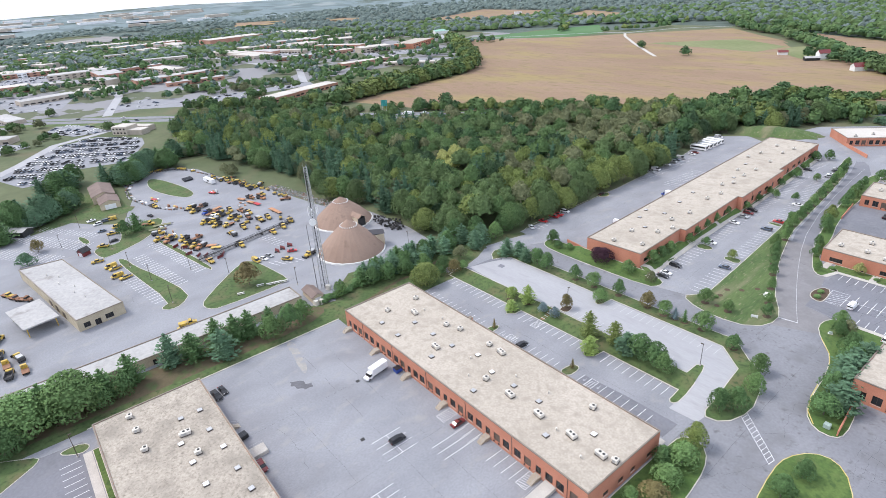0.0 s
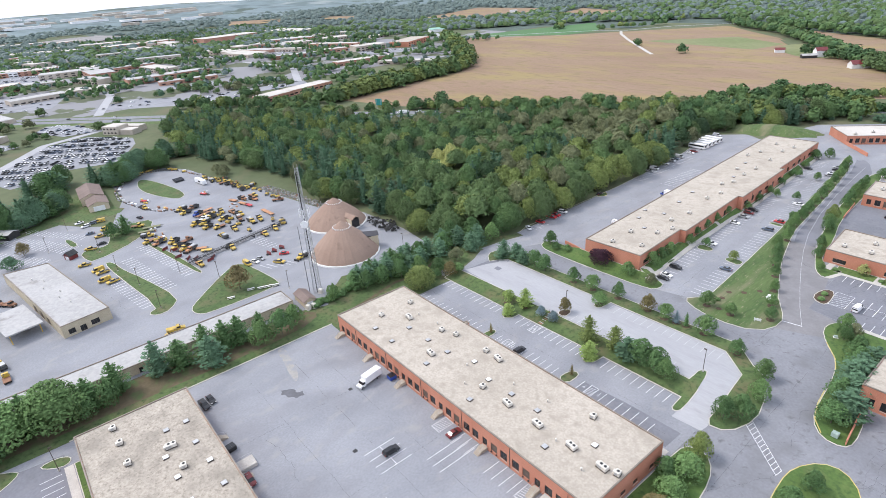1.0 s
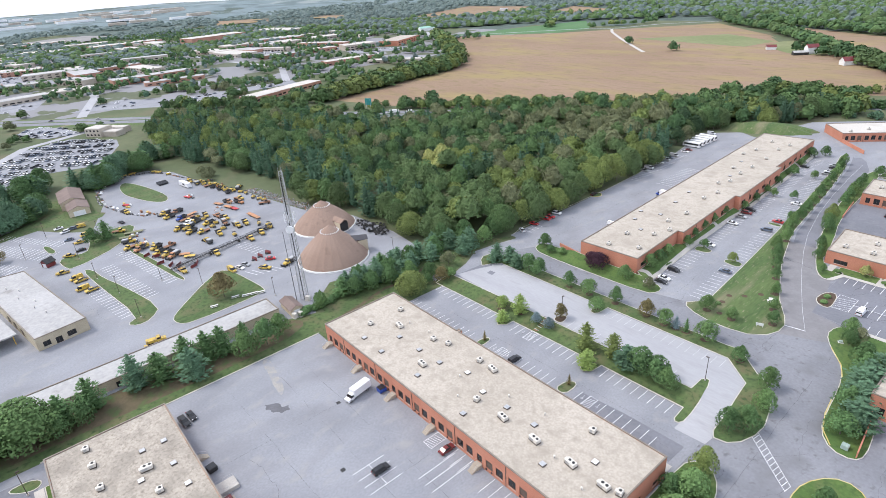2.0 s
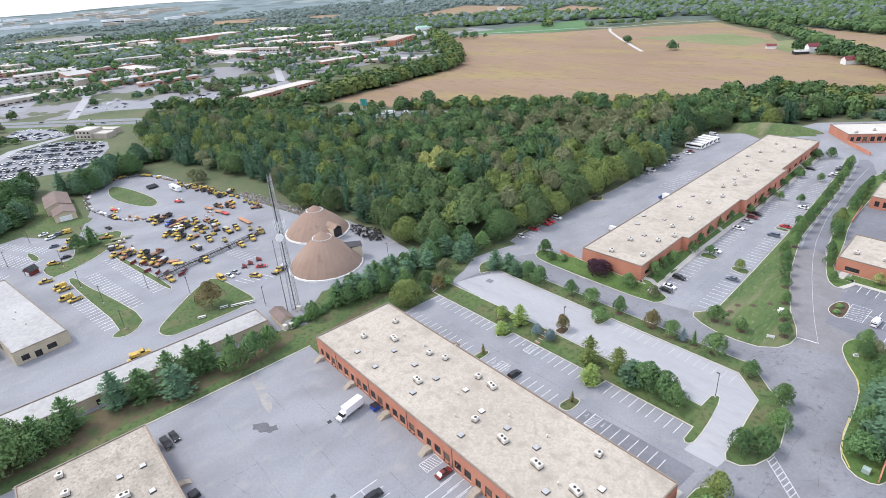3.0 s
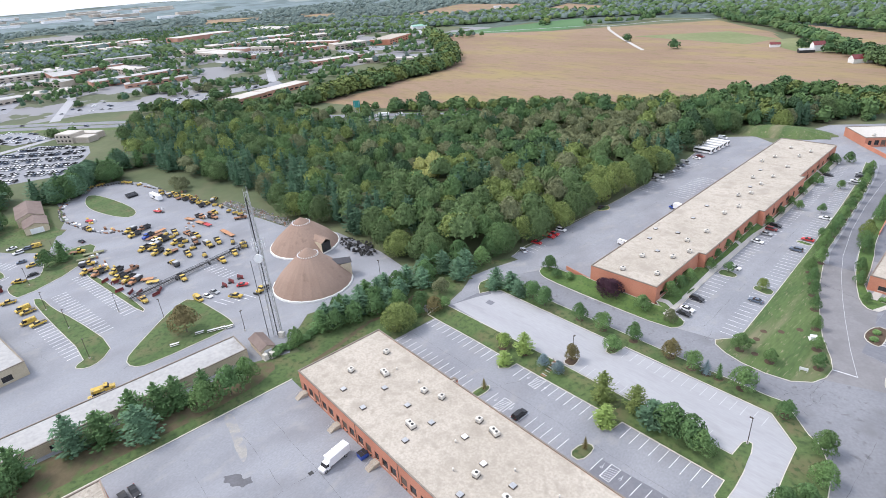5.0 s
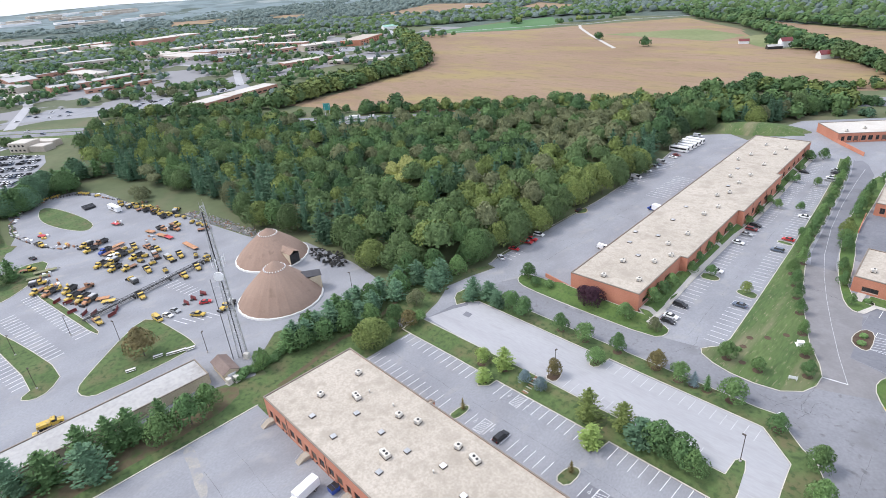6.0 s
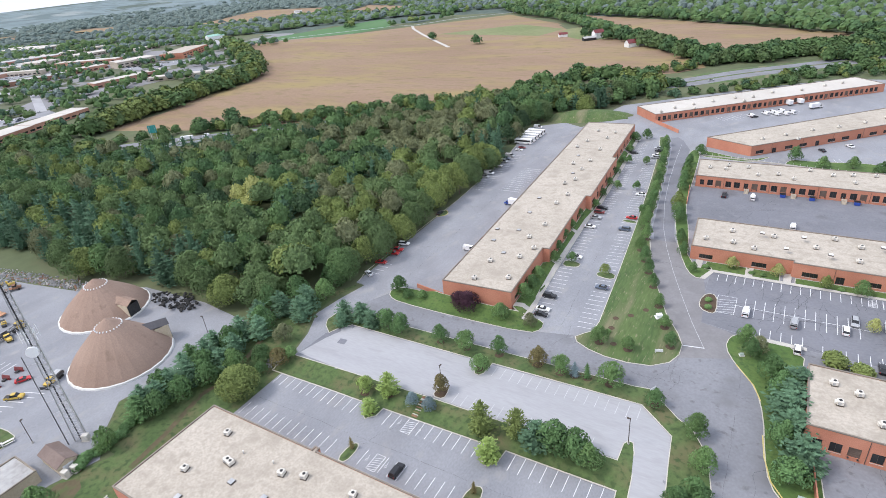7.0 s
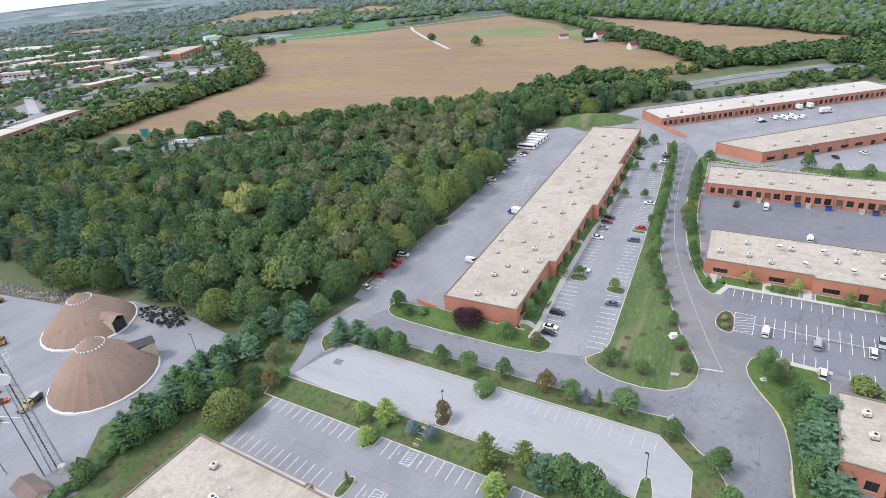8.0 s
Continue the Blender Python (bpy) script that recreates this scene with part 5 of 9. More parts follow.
# ---- salt domes ----
def salt_dome(x, y, radius, height, door_deg, label, dormer=None):
    whole = thing("salt_dome", label, "dome", pose(x, y, 0))
    sides = 24
    bm = bmesh.new()
    rings = [[bm.verts.new((radius * f * math.cos(k * math.tau / sides), radius * f * math.sin(k * math.tau / sides), z)) for k in range(sides)] for f, z in ((1.03, -0.1), (1.02, 0.6), (0.985, 0.75), (0.97, -0.1))]
    for a, b in zip(rings, rings[1:]):
        for k in range(sides):
            bm.faces.new((a[k], a[(k + 1) % sides], b[(k + 1) % sides], b[k]))
    part("base_wall", bm, CONCRETE_WHITE, whole, "white concrete ring wall")
    bm = bmesh.new()
    prof = [(0.995, 0.035), (0.9, 0.165), (0.78, 0.31), (0.64, 0.455), (0.5, 0.59), (0.36, 0.72), (0.22, 0.84), (0.1, 0.935)]
    prev = None
    for f, z in prof:
        cur = []
        for k in range(sides * 2):
            a = k * math.pi / sides
            r = radius * f * (1.0 if k % 2 == 0 else 0.988)
            cur.append(bm.verts.new((r * math.cos(a), r * math.sin(a), z * height + 0.2)))
        if prev:
            for k in range(sides * 2):
                bm.faces.new((prev[k], prev[(k + 1) % (sides * 2)], cur[(k + 1) % (sides * 2)], cur[k]))
        prev = cur
    peak = bm.verts.new((0, 0, height + 0.2))
    for k in range(sides * 2):
        bm.faces.new((prev[k], prev[(k + 1) % (sides * 2)], peak))
    part("roof", bm, SHINGLE, whole, "brown shingle dome roof")
    for k in range(sides):
        a = (k + 0.5) * math.tau / sides
        f, z = 0.25, 0.812
        bm = bmesh.new()
        r = radius * f
        box(bm, r - 0.15, -0.17, z * height + 0.1, r + 0.25, 0.17, z * height + 0.5)
        v = part("vent", bm, WHITE, whole, "small white roof vent")
        v.rotation_euler = (0, 0, a)
    bm = bmesh.new()
    h = height * 0.42
    vs = {}
    for n, (px, py, pz) in enumerate(((radius * 0.55, -2.6, h * 1.05), (radius * 0.55, 2.6, h * 1.05), (radius * 1.03, -2.6, h * 0.92), (radius * 1.03, 2.6, h * 0.92), (radius * 0.55, 0, h * 1.3), (radius * 1.03, 0, h * 1.15))):
        vs[n] = bm.verts.new((px, py, pz))
    bm.faces.new((vs[0], vs[2], vs[5], vs[4])), bm.faces.new((vs[1], vs[4], vs[5], vs[3]))
    part("dormer_roof", bm, dormer or SHINGLE, whole).rotation_euler = (0, 0, radians(door_deg))
    for side in (-2.6, 2.45):
        bm = bmesh.new()
        box(bm, radius * 0.72, side, 0, radius * 1.0, side + 0.15, h * 0.93)
        part("dormer_wall", bm, TAN_WALL, whole).rotation_euler = (0, 0, radians(door_deg))
    # Solid dark block fills the doorway, standing in for the shade inside.
    bm = bmesh.new()
    box(bm, radius * 0.8, -2.4, 0, radius * 1.005, 2.4, h * 0.88)
    part("door", bm, DARK, whole, "dark block standing in for the shaded doorway").rotation_euler = (0, 0, radians(door_deg))
    return whole


SLATE_ROOF = material("slate_grey_shingle", (0.07, 0.068, 0.075), (0.1, 0.097, 0.105), 0.2, 2.5, 0.9)
CONCRETE_WHITE = material("white_concrete", (0.62, 0.62, 0.6), (0.7, 0.7, 0.68), 0.3, 3.0, 0.85)
salt_dome(-57.0, 35.7, 16.0, 15.8, 72, "large brown shingled salt dome with a white base", SLATE_ROOF)
salt_dome(-93.0, 51.6, 15.8, 13.6, 10, "brown shingled salt dome with an open doorway")

# ---- lattice mast ----
mast = thing("radio_mast", "tall grey lattice radio mast with antennas", "mast", pose(-32.6, 8.6, 0, 0, 0, 20))
H = 53.2


def leg_at(k, z):
    r = 1.9 - 1.1 * z / H
    a = k * math.tau / 3
    return Vector((r * math.cos(a), r * math.sin(a), z))


for k in range(3):
    bm = bmesh.new()
    tube(bm, leg_at(k, 0), leg_at(k, H), 0.14, 0.1, 6)
    part("leg", bm, GALV, mast)
bm = bmesh.new()
for j in range(26):
    z0, z1 = j * H / 26, (j + 1) * H / 26
    for k in range(3):
        tube(bm, leg_at(k, z0), leg_at((k + 1) % 3, z1), 0.055, sides=4, cap=False)
        tube(bm, leg_at((k + 1) % 3, z0), leg_at(k, z1), 0.055, sides=4, cap=False)
        tube(bm, leg_at(k, z1), leg_at((k + 1) % 3, z1), 0.055, sides=4, cap=False)
tagged(part("bracing", bm, GALV, mast), kind="stuff")
bm = bmesh.new()
box(bm, -0.2, -0.75, 0, 0.2, -0.62, H * 0.97)
part("cable_ladder", bm, DARK, mast, "dark cable ladder")
for z in (34.4, 36.2):
    for k in range(6):
        a = k * math.tau / 6
        bm = bmesh.new()
        box(bm, 1.9, -0.13, z - 0.8, 2.05, 0.13, z + 0.8)
        tube(bm, (0.6, 0, z), (1.9, 0, z), 0.05, sides=5)
        part("panel_antenna", bm, WHITE, mast, "pale panel antenna").rotation_euler = (0, 0, a)
for k in range(3):
    bm = bmesh.new()
    p = leg_at(k, H)
    tube(bm, p, (p.x, p.y, H + 1.6), 0.05, 0.03, 5)
    part("whip_antenna", bm, GALV, mast)
bm = bmesh.new()
tube(bm, (0.9, -1.3, 31), (1.35, -1.75, 31), 1.45, 1.5, 20)
tube(bm, (0.5, -0.9, 31), (0.9, -1.3, 31), 0.1, sides=6)
part("dish_antenna", bm, WHITE, mast, "round white dish antenna").rotation_euler = (0, 0, radians(-15))
DARK_GALV = material("dull_grey_steel", (0.1, 0.1, 0.105), (0.15, 0.15, 0.155), 0.5, 4.0, 0.6, 0.4)
pole = thing("cable_mast", "slender dark steel mast beside the lattice mast", "mast", pose(-33.6, 5.2, 0))
bm = bmesh.new()
tube(bm, (0, 0, 0), (0, 0, 30), 0.15, 0.1, 8)
part("shaft", bm, DARK_GALV, pole)
for z in range(3, 30, 4):
    bm = bmesh.new()
    tube(bm, (0, 0, z), (0.9, 2.6, z), 0.05, sides=5)
    part("bracket", bm, GALV, pole)
for x, y, a in ((-22.6, -1.2, 10), (-22.2, 1.0, 10), (-30.5, 8.6, 30)):
    cab = thing("equipment_cabinet", "pale grey equipment cabinet on a pad", "cabinet", pose(x, y, level(x, y) + 0.05, 0, 0, a))
    bm = bmesh.new()
    box(bm, -0.9, -0.7, 0.15, 0.9, 0.7, 2.0, bevel=0.06)
    part("body", bm, UNIT_PAINT, cab)
    bm = bmesh.new()
    box(bm, -1.1, -0.9, 0, 1.1, 0.9, 0.15)
    part("pad", bm, CONCRETE, cab)


# ---- roof equipment ----
def roof_unit(fans, label):
    u = thing("rooftop_unit", label, "air conditioner")
    w = 1.3 if fans == 1 else 2.7
    bm = bmesh.new()
    box(bm, -w / 2, -0.75, 0.22, w / 2, 0.75, 1.25, bevel=0.05)
    part("casing", bm, UNIT_PAINT, u)
    bm = bmesh.new()
    box(bm, -w / 2 - 0.1, -0.85, -0.02, w / 2 + 0.1, 0.85, 0.22)
    part("curb", bm, METAL_EDGE, u)
    for k in range(fans):
        bm = bmesh.new()
        cx = w / 2 - 0.62 - k * 1.15
        tube(bm, (cx, 0.05, 1.24), (cx, 0.05, 1.34), 0.36, 0.36, 14)
        f = part("fan_guard", bm, DARK, u, "dark round fan guard")
    bm = bmesh.new()
    box(bm, -w / 2 - 0.45, -0.45, 0.3, -w / 2 - 0.002, 0.45, 0.95)
    part("intake_hood", bm, UNIT_PAINT, u)
    bm = bmesh.new()
    box(bm, -w / 2 + 0.1, -0.80, 0.4, 0.1, -0.752, 1.1)
    part("louvre", bm, GALV, u, "grey louvred panel")
    return u


def roof_hatch(pale):
    u = thing("skylight" if pale else "roof_hatch", "square white roof skylight on a curb" if pale else "square grey roof hatch on a curb", "skylight" if pale else "hatch")
    bm = bmesh.new()
    box(bm, -0.75, -0.75, -0.02, 0.75, 0.75, 0.3)
    part("curb", bm, METAL_EDGE, u)
    bm = bmesh.new()
    box(bm, -0.7, -0.7, 0.3, 0.7, 0.7, 0.45, bevel=0.08)
    part("lid", bm, WHITE if pale else GALV, u)
    return u


def vent_pipe():
    u = thing("vent_pipe", "short pale roof vent pipe with a cap", "vent")
    bm = bmesh.new()
    tube(bm, (0, 0, -0.02), (0, 0, 0.7), 0.14, sides=8)
    part("pipe", bm, GALV, u)
    bm = bmesh.new()
    tube(bm, (0, 0, 0.7), (0, 0, 0.95), 0.32, 0.2, 8)
    part("cap", bm, UNIT_PAINT, u)
    return u


def place(ob, spots, z, turn, group, jitter=4.0):
    first = True
    r = random.Random(len(spots) * 7 + int(z * 10))
    for x, y in spots:
        m = pose(x, y, z, 0, 0, turn + r.uniform(-jitter, jitter))
        if first:
            ob.matrix_basis, first = m, False
            ob["group"] = group
        else:
            copy_thing(ob, m)


RZ = ROOF_H - 0.28
place(roof_unit(2, "beige rooftop air conditioner with two fans"), [(41.8, 9.9), (58.6, 23.1), (85.6, 10.9), (96.4, 11.3), (105.5, 11.4), (74.6, 10.9), (20, 17.4)], RZ, -8, "rooftop units of the warehouse")
place(roof_unit(1, "small beige rooftop air conditioner"), [(11.8, 11.2), (12.2, 23.7), (34.2, 20.6), (39.6, 22.3), (53, 23.3), (64.8, 10.8), (93.7, 23.6), (109.0, 12.4)], RZ, 12, "rooftop units of the warehouse")
place(roof_hatch(False), [(44.7, 5.8), (25, 13.7), (35.2, 13.9), (44.7, 14.3), (27.3, 4.9), (72.5, 14.6), (81.9, 14.9), (91.8, 6.6), (17, 5.2), (66, 4.6)], RZ, 0, "roof hatches of the warehouse")
place(roof_hatch(True), [(54.3, 17), (63.5, 14.3), (99.9, 15.9)], RZ, 0, "skylights of the warehouse")
place(vent_pipe(), [(54, 14.2), (92.4, 10.1), (102.5, 7.3), (81.5, 19.5), (60, 8), (30, 22), (20.9, 21), (70, 18)], RZ, 0, "vent pipes of the warehouse")
place(roof_unit(1, "small beige rooftop air conditioner on the stained roof"), [(7, -75), (14.5, -74.8), (23.9, -74.8), (34.9, -64.2), (62, -70)], RZ, 80, "rooftop units of the near warehouse")
place(roof_unit(2, "beige rooftop air conditioner with two fans on the stained roof"), [(25.3, -64.7), (55, -74)], RZ, 80, "rooftop units of the near warehouse")
place(roof_hatch(True), [(28.3, -66.9), (37.3, -66.5), (37.2, -58.5), (46.8, -66.2)], RZ, 0, "skylights of the near warehouse")
place(roof_hatch(False), [(28.1, -59.2), (18.1, -58.7), (47.1, -58.4), (55.8, -58.2), (17.9, -64)], RZ, 0, "roof hatches of the near warehouse")
place(roof_unit(1, "small beige rooftop air conditioner on the long building"), [(36.6, 112.1), (47.4, 116.8), (36.3, 125.4), (45, 131.9), (43.7, 160.5), (42.1, 148), (47.3, 139.9), (36, 205.7), (41.8, 193.1), (40.4, 182.5), (38.9, 212), (37.5, 226.2), (37.7, 239.4), (37.1, 258.2), (26.2, 271), (35.2, 278.7), (36.8, 290.4), (26.5, 291.5), (30.9, 232.9), (24, 259.8)], UP + 7.6 - 0.28, 15, "rooftop units of the long building")
place(roof_hatch(False), [(35.6, 152.6), (27, 150.6), (30, 141), (38, 133), (33, 170), (31, 186), (35, 220), (29, 246)], UP + 7.6 - 0.28, 3, "roof hatches of the long building")
place(roof_unit(1, "small beige rooftop air conditioner on the office roof"), set_back([(110.4, 178.6), (118.4, 166.8), (102.6, 169.3), (111.6, 169.3), (123.8, 178.6), (142.3, 183), (136.8, 174.2), (149.7, 179.1), (148.8, 168.2), (160, 176), (168, 168)]), UP + EAST_H - 0.28, 0, "rooftop units of the office")
place(roof_hatch(True), [(120, 181), (133, 182), (128, 171), (141, 171), (156, 182)], UP + 7.4 - 0.28, 0, "skylights of the office")
place(roof_unit(1, "small beige rooftop air conditioner on the dock building"), set_back([(93.5, 245.6), (100.4, 245.2), (101.1, 250.4), (109.4, 250.2), (121.9, 243.9), (133.9, 252.7), (142.5, 248.6), (149.8, 250.8), (150.4, 241.9), (158, 252.6), (114, 241), (128, 240)]), UP + EAST_H - 0.28, 0, "rooftop units of the dock building")
place(roof_unit(1, "small beige rooftop air conditioner on the white roof"), set_back([(52, 341), (58.1, 352), (67.6, 363), (78, 372), (90, 384), (100.1, 388), (110.5, 402), (126.8, 412), (139.9, 426), (150, 436), (70, 352), (96, 376)]), UP + EAST_H - 0.28, 40, "rooftop units of the white-roofed warehouse")
place(roof_unit(1, "small beige rooftop air conditioner on the angled building"), set_back([(112, 296), (122, 306), (134, 318), (146, 326), (158, 338), (128, 300), (168, 350)]), UP + EAST_H - 0.28, 42, "rooftop units of the angled building")
place(roof_unit(1, "beige rooftop air conditioner behind a brick parapet"), [(141, 101), (142, 94), (146, 99), (150, 90), (156, 97)], UP + 7.2 - 0.28, 10, "rooftop units of the tree-screened warehouse")
place(vent_pipe(), [(-120, -78), (-112, -79), (-104, -74), (-98, -75), (-90, -72), (-126, -82)], 5.4 - 0.28, 0, "vents of the depot garage")


# ---- lamp posts ----
def lamp_post(height=8.2):
    u = thing("lamp_post", "dark bronze parking lot lamp post", "street lamp")
    bm = bmesh.new()
    tube(bm, (0, 0, 0), (0, 0, height), 0.1, 0.08, 8)
    part("pole", bm, FRAME, u)
    bm = bmesh.new()
    box(bm, -0.15, -0.22, height - 0.12, 0.75, 0.22, height + 0.1, bevel=0.04)
    part("head", bm, FRAME, u)
    bm = bmesh.new()
    tube(bm, (0, 0, -0.05), (0, 0, 0.5), 0.28, 0.28, 10)
    part("footing", bm, CONCRETE, u, "round concrete footing")
    return u


lamp = lamp_post()
for i, (x, y, a) in enumerate(((100.6, 68, 180), (-68, -44.5, 30), (-118.6, -50.1, 30), (-75.8, -17.6, 200), (-44, 0.9, 120), (-94.6, -29.1, 80), (-38.8, 56.6, 200), (-96, -46, 30), (49.8, 66, 90), (-150, -52, 200), (-196, -60, 30), (-176, -38, 20), (-212, -78, 0), (4, -90, 90), (-170, -72, 120))):
    m = pose(x, y, level(x, y) + 0.04, 0, 0, a)
    if i == 0:
        lamp.matrix_basis, lamp["group"] = m, "lamp posts"
    else:
        copy_thing(lamp, m)


# ---- planted trees and shrubs ----
LOT = "young trees of the parking lots"
for x, y, h, w, shape, leaf in (
        (38.5, 84.6, 6, 4.6, "dense", "deep"), (47.5, 84.8, 5.8, 5.4, "broad", "mid"), (58, 86, 6.2, 4.6, "dense", "deep"), (55.8, 77.6, 5, 4.8, "dense", "mid"), (70.2, 86.4, 6, 5, "dense", "rust"),
        (77.2, 85.6, 5.6, 4.6, "broad", "mid"), (81.2, 86.2, 4.6, 2.6, "column", "blue"), (84.6, 86.6, 5, 2.2, "column", "deep"), (91, 86.6, 6.4, 6.2, "broad", "mid"), (103.3, 83.6, 5, 4.4, "dense", "deep"),
        (50.3, 64.6, 5.4, 3.8, "broad", "rust"), (29.6, 56.6, 5, 4.2, "broad", "bright"), (37, 58.4, 7.4, 5, "pine", "bright"), (35.2, 51, 4.6, 4, "pine", "bright")):
    h, w = h * 1.12, w * 1.25
    tree(x, y, h, w, shape, leaf, {"rust": "young tree turning reddish brown on the grass strip", "bright": "young yellow-green tree in the parking lot", "blue": "small blue-green spruce on the grass strip"}.get(leaf, "young round green tree on the grass strip"), group=LOT, mulch=True)
for x, y, h, w, shape, leaf in (
        (66.6, 57.2, 11, 7, "pine", "lime"), (75.2, 59.6, 9, 6.4, "pine", "lime"), (71.8, 50.8, 7.2, 6.4, "pine", "bright"), (80.6, 58.6, 8, 8.4, "pine", "pine"), (85.4, 58.8, 8.6, 9, "broad", "deep"), (90, 58.6, 8.4, 8.6, "broad", "deep"), (94, 58.4, 7, 7, "dense", "mid"),
        (114.2, 77.2, 7, 6.4, "dense", "mid"), (117, 67.6, 7, 6.4, "dense", "mid"), (117, 58.4, 7.4, 7, "dense", "deep"), (113.8, 54.2, 7.6, 6.8, "dense", "deep")):
    tree(x, y, h, w, shape, leaf, "dense green tree on the kerbed bank", group=LOT)
for x, y in ((44.9, 57.8), (50.4, 58.2)):
    tree(x, y, 4.2, 4.2, "dense", "blue", "round blue spruce beside the steps", group="blue spruces by the steps")
# road-side row on the wedge
for x, y, h, w in ((83, 103.6, 6, 5.4), (91.5, 103.6, 4.6, 4), (102.2, 109.6, 5.4, 4.2), (98.8, 118.6, 4.6, 3.8), (94.8, 129.6, 5.2, 3.6), (90.6, 141, 5.6, 3.8), (87, 150, 6, 4), (84, 158, 6.6, 4.4), (80.5, 166, 6.4, 4.4), (80.6, 176, 7, 4.8), (77.6, 185, 7, 4.6), (76.6, 193, 7, 4.8), (75.8, 203, 7, 4.8), (75, 213, 6.6, 4.8), (73.8, 224, 7, 4.8), (72.4, 236, 7, 5), (71, 248, 7, 5), (69.6, 260, 6.6, 4.8), (67.8, 272, 7, 5), (66, 284, 7, 5), (64, 296, 6.4, 4.8)):
    h, w = h * 1.0, w * 1.06
    tree(x, y, h, w, "broad" if y < 125 else "dense", "mid" if int(x) % 3 != 0 else "deep", "leafy green road-side tree on the long verge", group="road-side trees", mulch=True)
for x, y, h, w, leaf in ((101, 156, 4.4, 3, "mid"), (95.5, 168, 5.6, 4.4, "deep"), (93, 178, 6, 4.8, "deep"), (89, 196, 7, 6, "deep"), (87.4, 202, 7, 6, "mid"), (86, 210, 8, 6.4, "lime"), (84.2, 232, 6.5, 5.4, "deep"), (83.4, 240, 7, 5.4, "deep"), (82.6, 249, 7, 5.4, "mid"), (82, 258, 6.6, 5, "deep"), (81.4, 268, 6, 4.6, "deep"), (84, 285, 6, 6.4, "deep"), (112.5, 163.6, 4.8, 4.6, "gold"), (126.6, 163.6, 4.8, 4.6, "gold"), (140.5, 160.2, 5, 4.2, "lime"), (150.4, 159.8, 5.6, 5.6, "mid"), (113, 321, 5, 5, "lime"), (128, 287, 8, 7, "deep"), (140, 280, 6, 6, "mid"), (152, 282, 6, 6, "mid"), (162, 272, 8, 7, "deep"), (152.4, 139.6, 4.6, 4.2, "gold"), (121, 120.6, 6, 5.4, "mid"), (122.8, 113.6, 6.4, 5.4, "deep")):
    tree(x, y, h, w, "dense", leaf, "small tree turning gold before the brick offices" if leaf == "gold" else "leafy green tree by the brick offices", group="office trees")
for x, y, h, w, shape, leaf in ((124.4, 116.4, 5.6, 5.6, "broad", "olive"), (128.2, 106.8, 7.4, 7.4, "dense", "deep"), (131, 99.4, 8.4, 8.4, "dense", "deep"), (132.4, 96.2, 9.4, 10.5, "pine", "pine"), (134.2, 102, 9.4, 10, "pine", "pine"),
        (133, 91.4, 9.8, 10.8, "pine", "pine"), (134, 86, 9, 10, "pine", "pine"), (131.6, 82.6, 7.4, 7.8, "dense", "deep"), (135.8, 77.6, 9.2, 10, "pine", "pine"), (133.8, 71.6, 7.4, 8, "dense", "deep"), (133.4, 108.4, 3.2, 3, "dense", "deep")):
    tree(x, y, h, w, shape, leaf, "blue-green pine screening the brick warehouse" if shape == "pine" else "dense green tree on the lawn beside the road", group="screening trees")
for x, y, h, w, leaf in ((138.6, 46.6, 6, 5.4, "deep"), (137.4, 37.6, 6.8, 6.6, "deep"), (142, 34, 6, 5, "deep"), (140, 27, 6, 5, "mid")):
    tree(x, y, h, w, "dense", leaf, "round green tree on the striped lawn", group="lawn trees")
for x, y, h, w, leaf in ((115.8, 37.6, 8, 6.6, "lime"), (116.8, 30, 6.8, 9, "mid"), (113.4, 26.4, 5.6, 6.4, "deep"), (117.3, 22, 5.6, 8, "mid"), (118.2, 15.4, 5.4, 8, "rust"), (114.4, 11, 4.4, 4.6, "mid")):
    tree(x, y, h, w, "dense", leaf, "leafy tree by the warehouse end wall", group="end wall trees")
# round the long building
tree(38, 103.4, 6.6, 9.6, "dense", "plum", "broad dark purple plum tree by the brick wall")
tree(34.4, 103.8, 5.6, 6.6, "dense", "plum", "dark purple plum tree by the brick wall")
for x, y, h, w, leaf in ((50.6, 103.2, 6, 6.2, "mid"), (60.8, 103.4, 5, 5, "olive"), (9, 104.8, 6.4, 6.6, "deep"), (14.8, 101.8, 4, 4, "deep"), (19.6, 103.4, 3, 4.4, "mid"), (53.6, 116, 5.6, 6.4, "mid"), (53.4, 123, 5, 5.4, "deep"), (52.8, 130, 4.6, 5, "mid"), (53.8, 144, 4.6, 5, "mid"), (52.4, 152, 4.4, 5, "deep"), (51.6, 162, 4.6, 5, "deep"), (51, 172, 4.6, 5, "mid"), (50, 184, 4.4, 4.8, "deep"), (52.6, 200, 4, 4.6, "mid"), (52, 214, 4, 4.6, "deep"), (51, 228, 4, 4.6, "mid"), (50, 244, 4, 4.6, "deep"), (49, 262, 4, 4.6, "deep"), (47.8, 280, 4.6, 5, "mid"), (46, 300, 6, 6.4, "deep"), (51.6, 306, 6.4, 6.4, "deep")):
    tree(x, y, h, w, "dense", leaf, "leafy green tree by the long brick building", group="trees of the long building")
for x, y, leaf in ((59.4, 147.4, "deep"), (73.4, 143, "lime"), (64.6, 226, "deep"), (56, 224, "mid"), (52, 262, "deep"), (73.4, 199, "deep"), (61, 262, "mid")):
    tree(x, y, 4.6, 4, "broad", leaf, "small tree on a parking lot island", group="island trees")
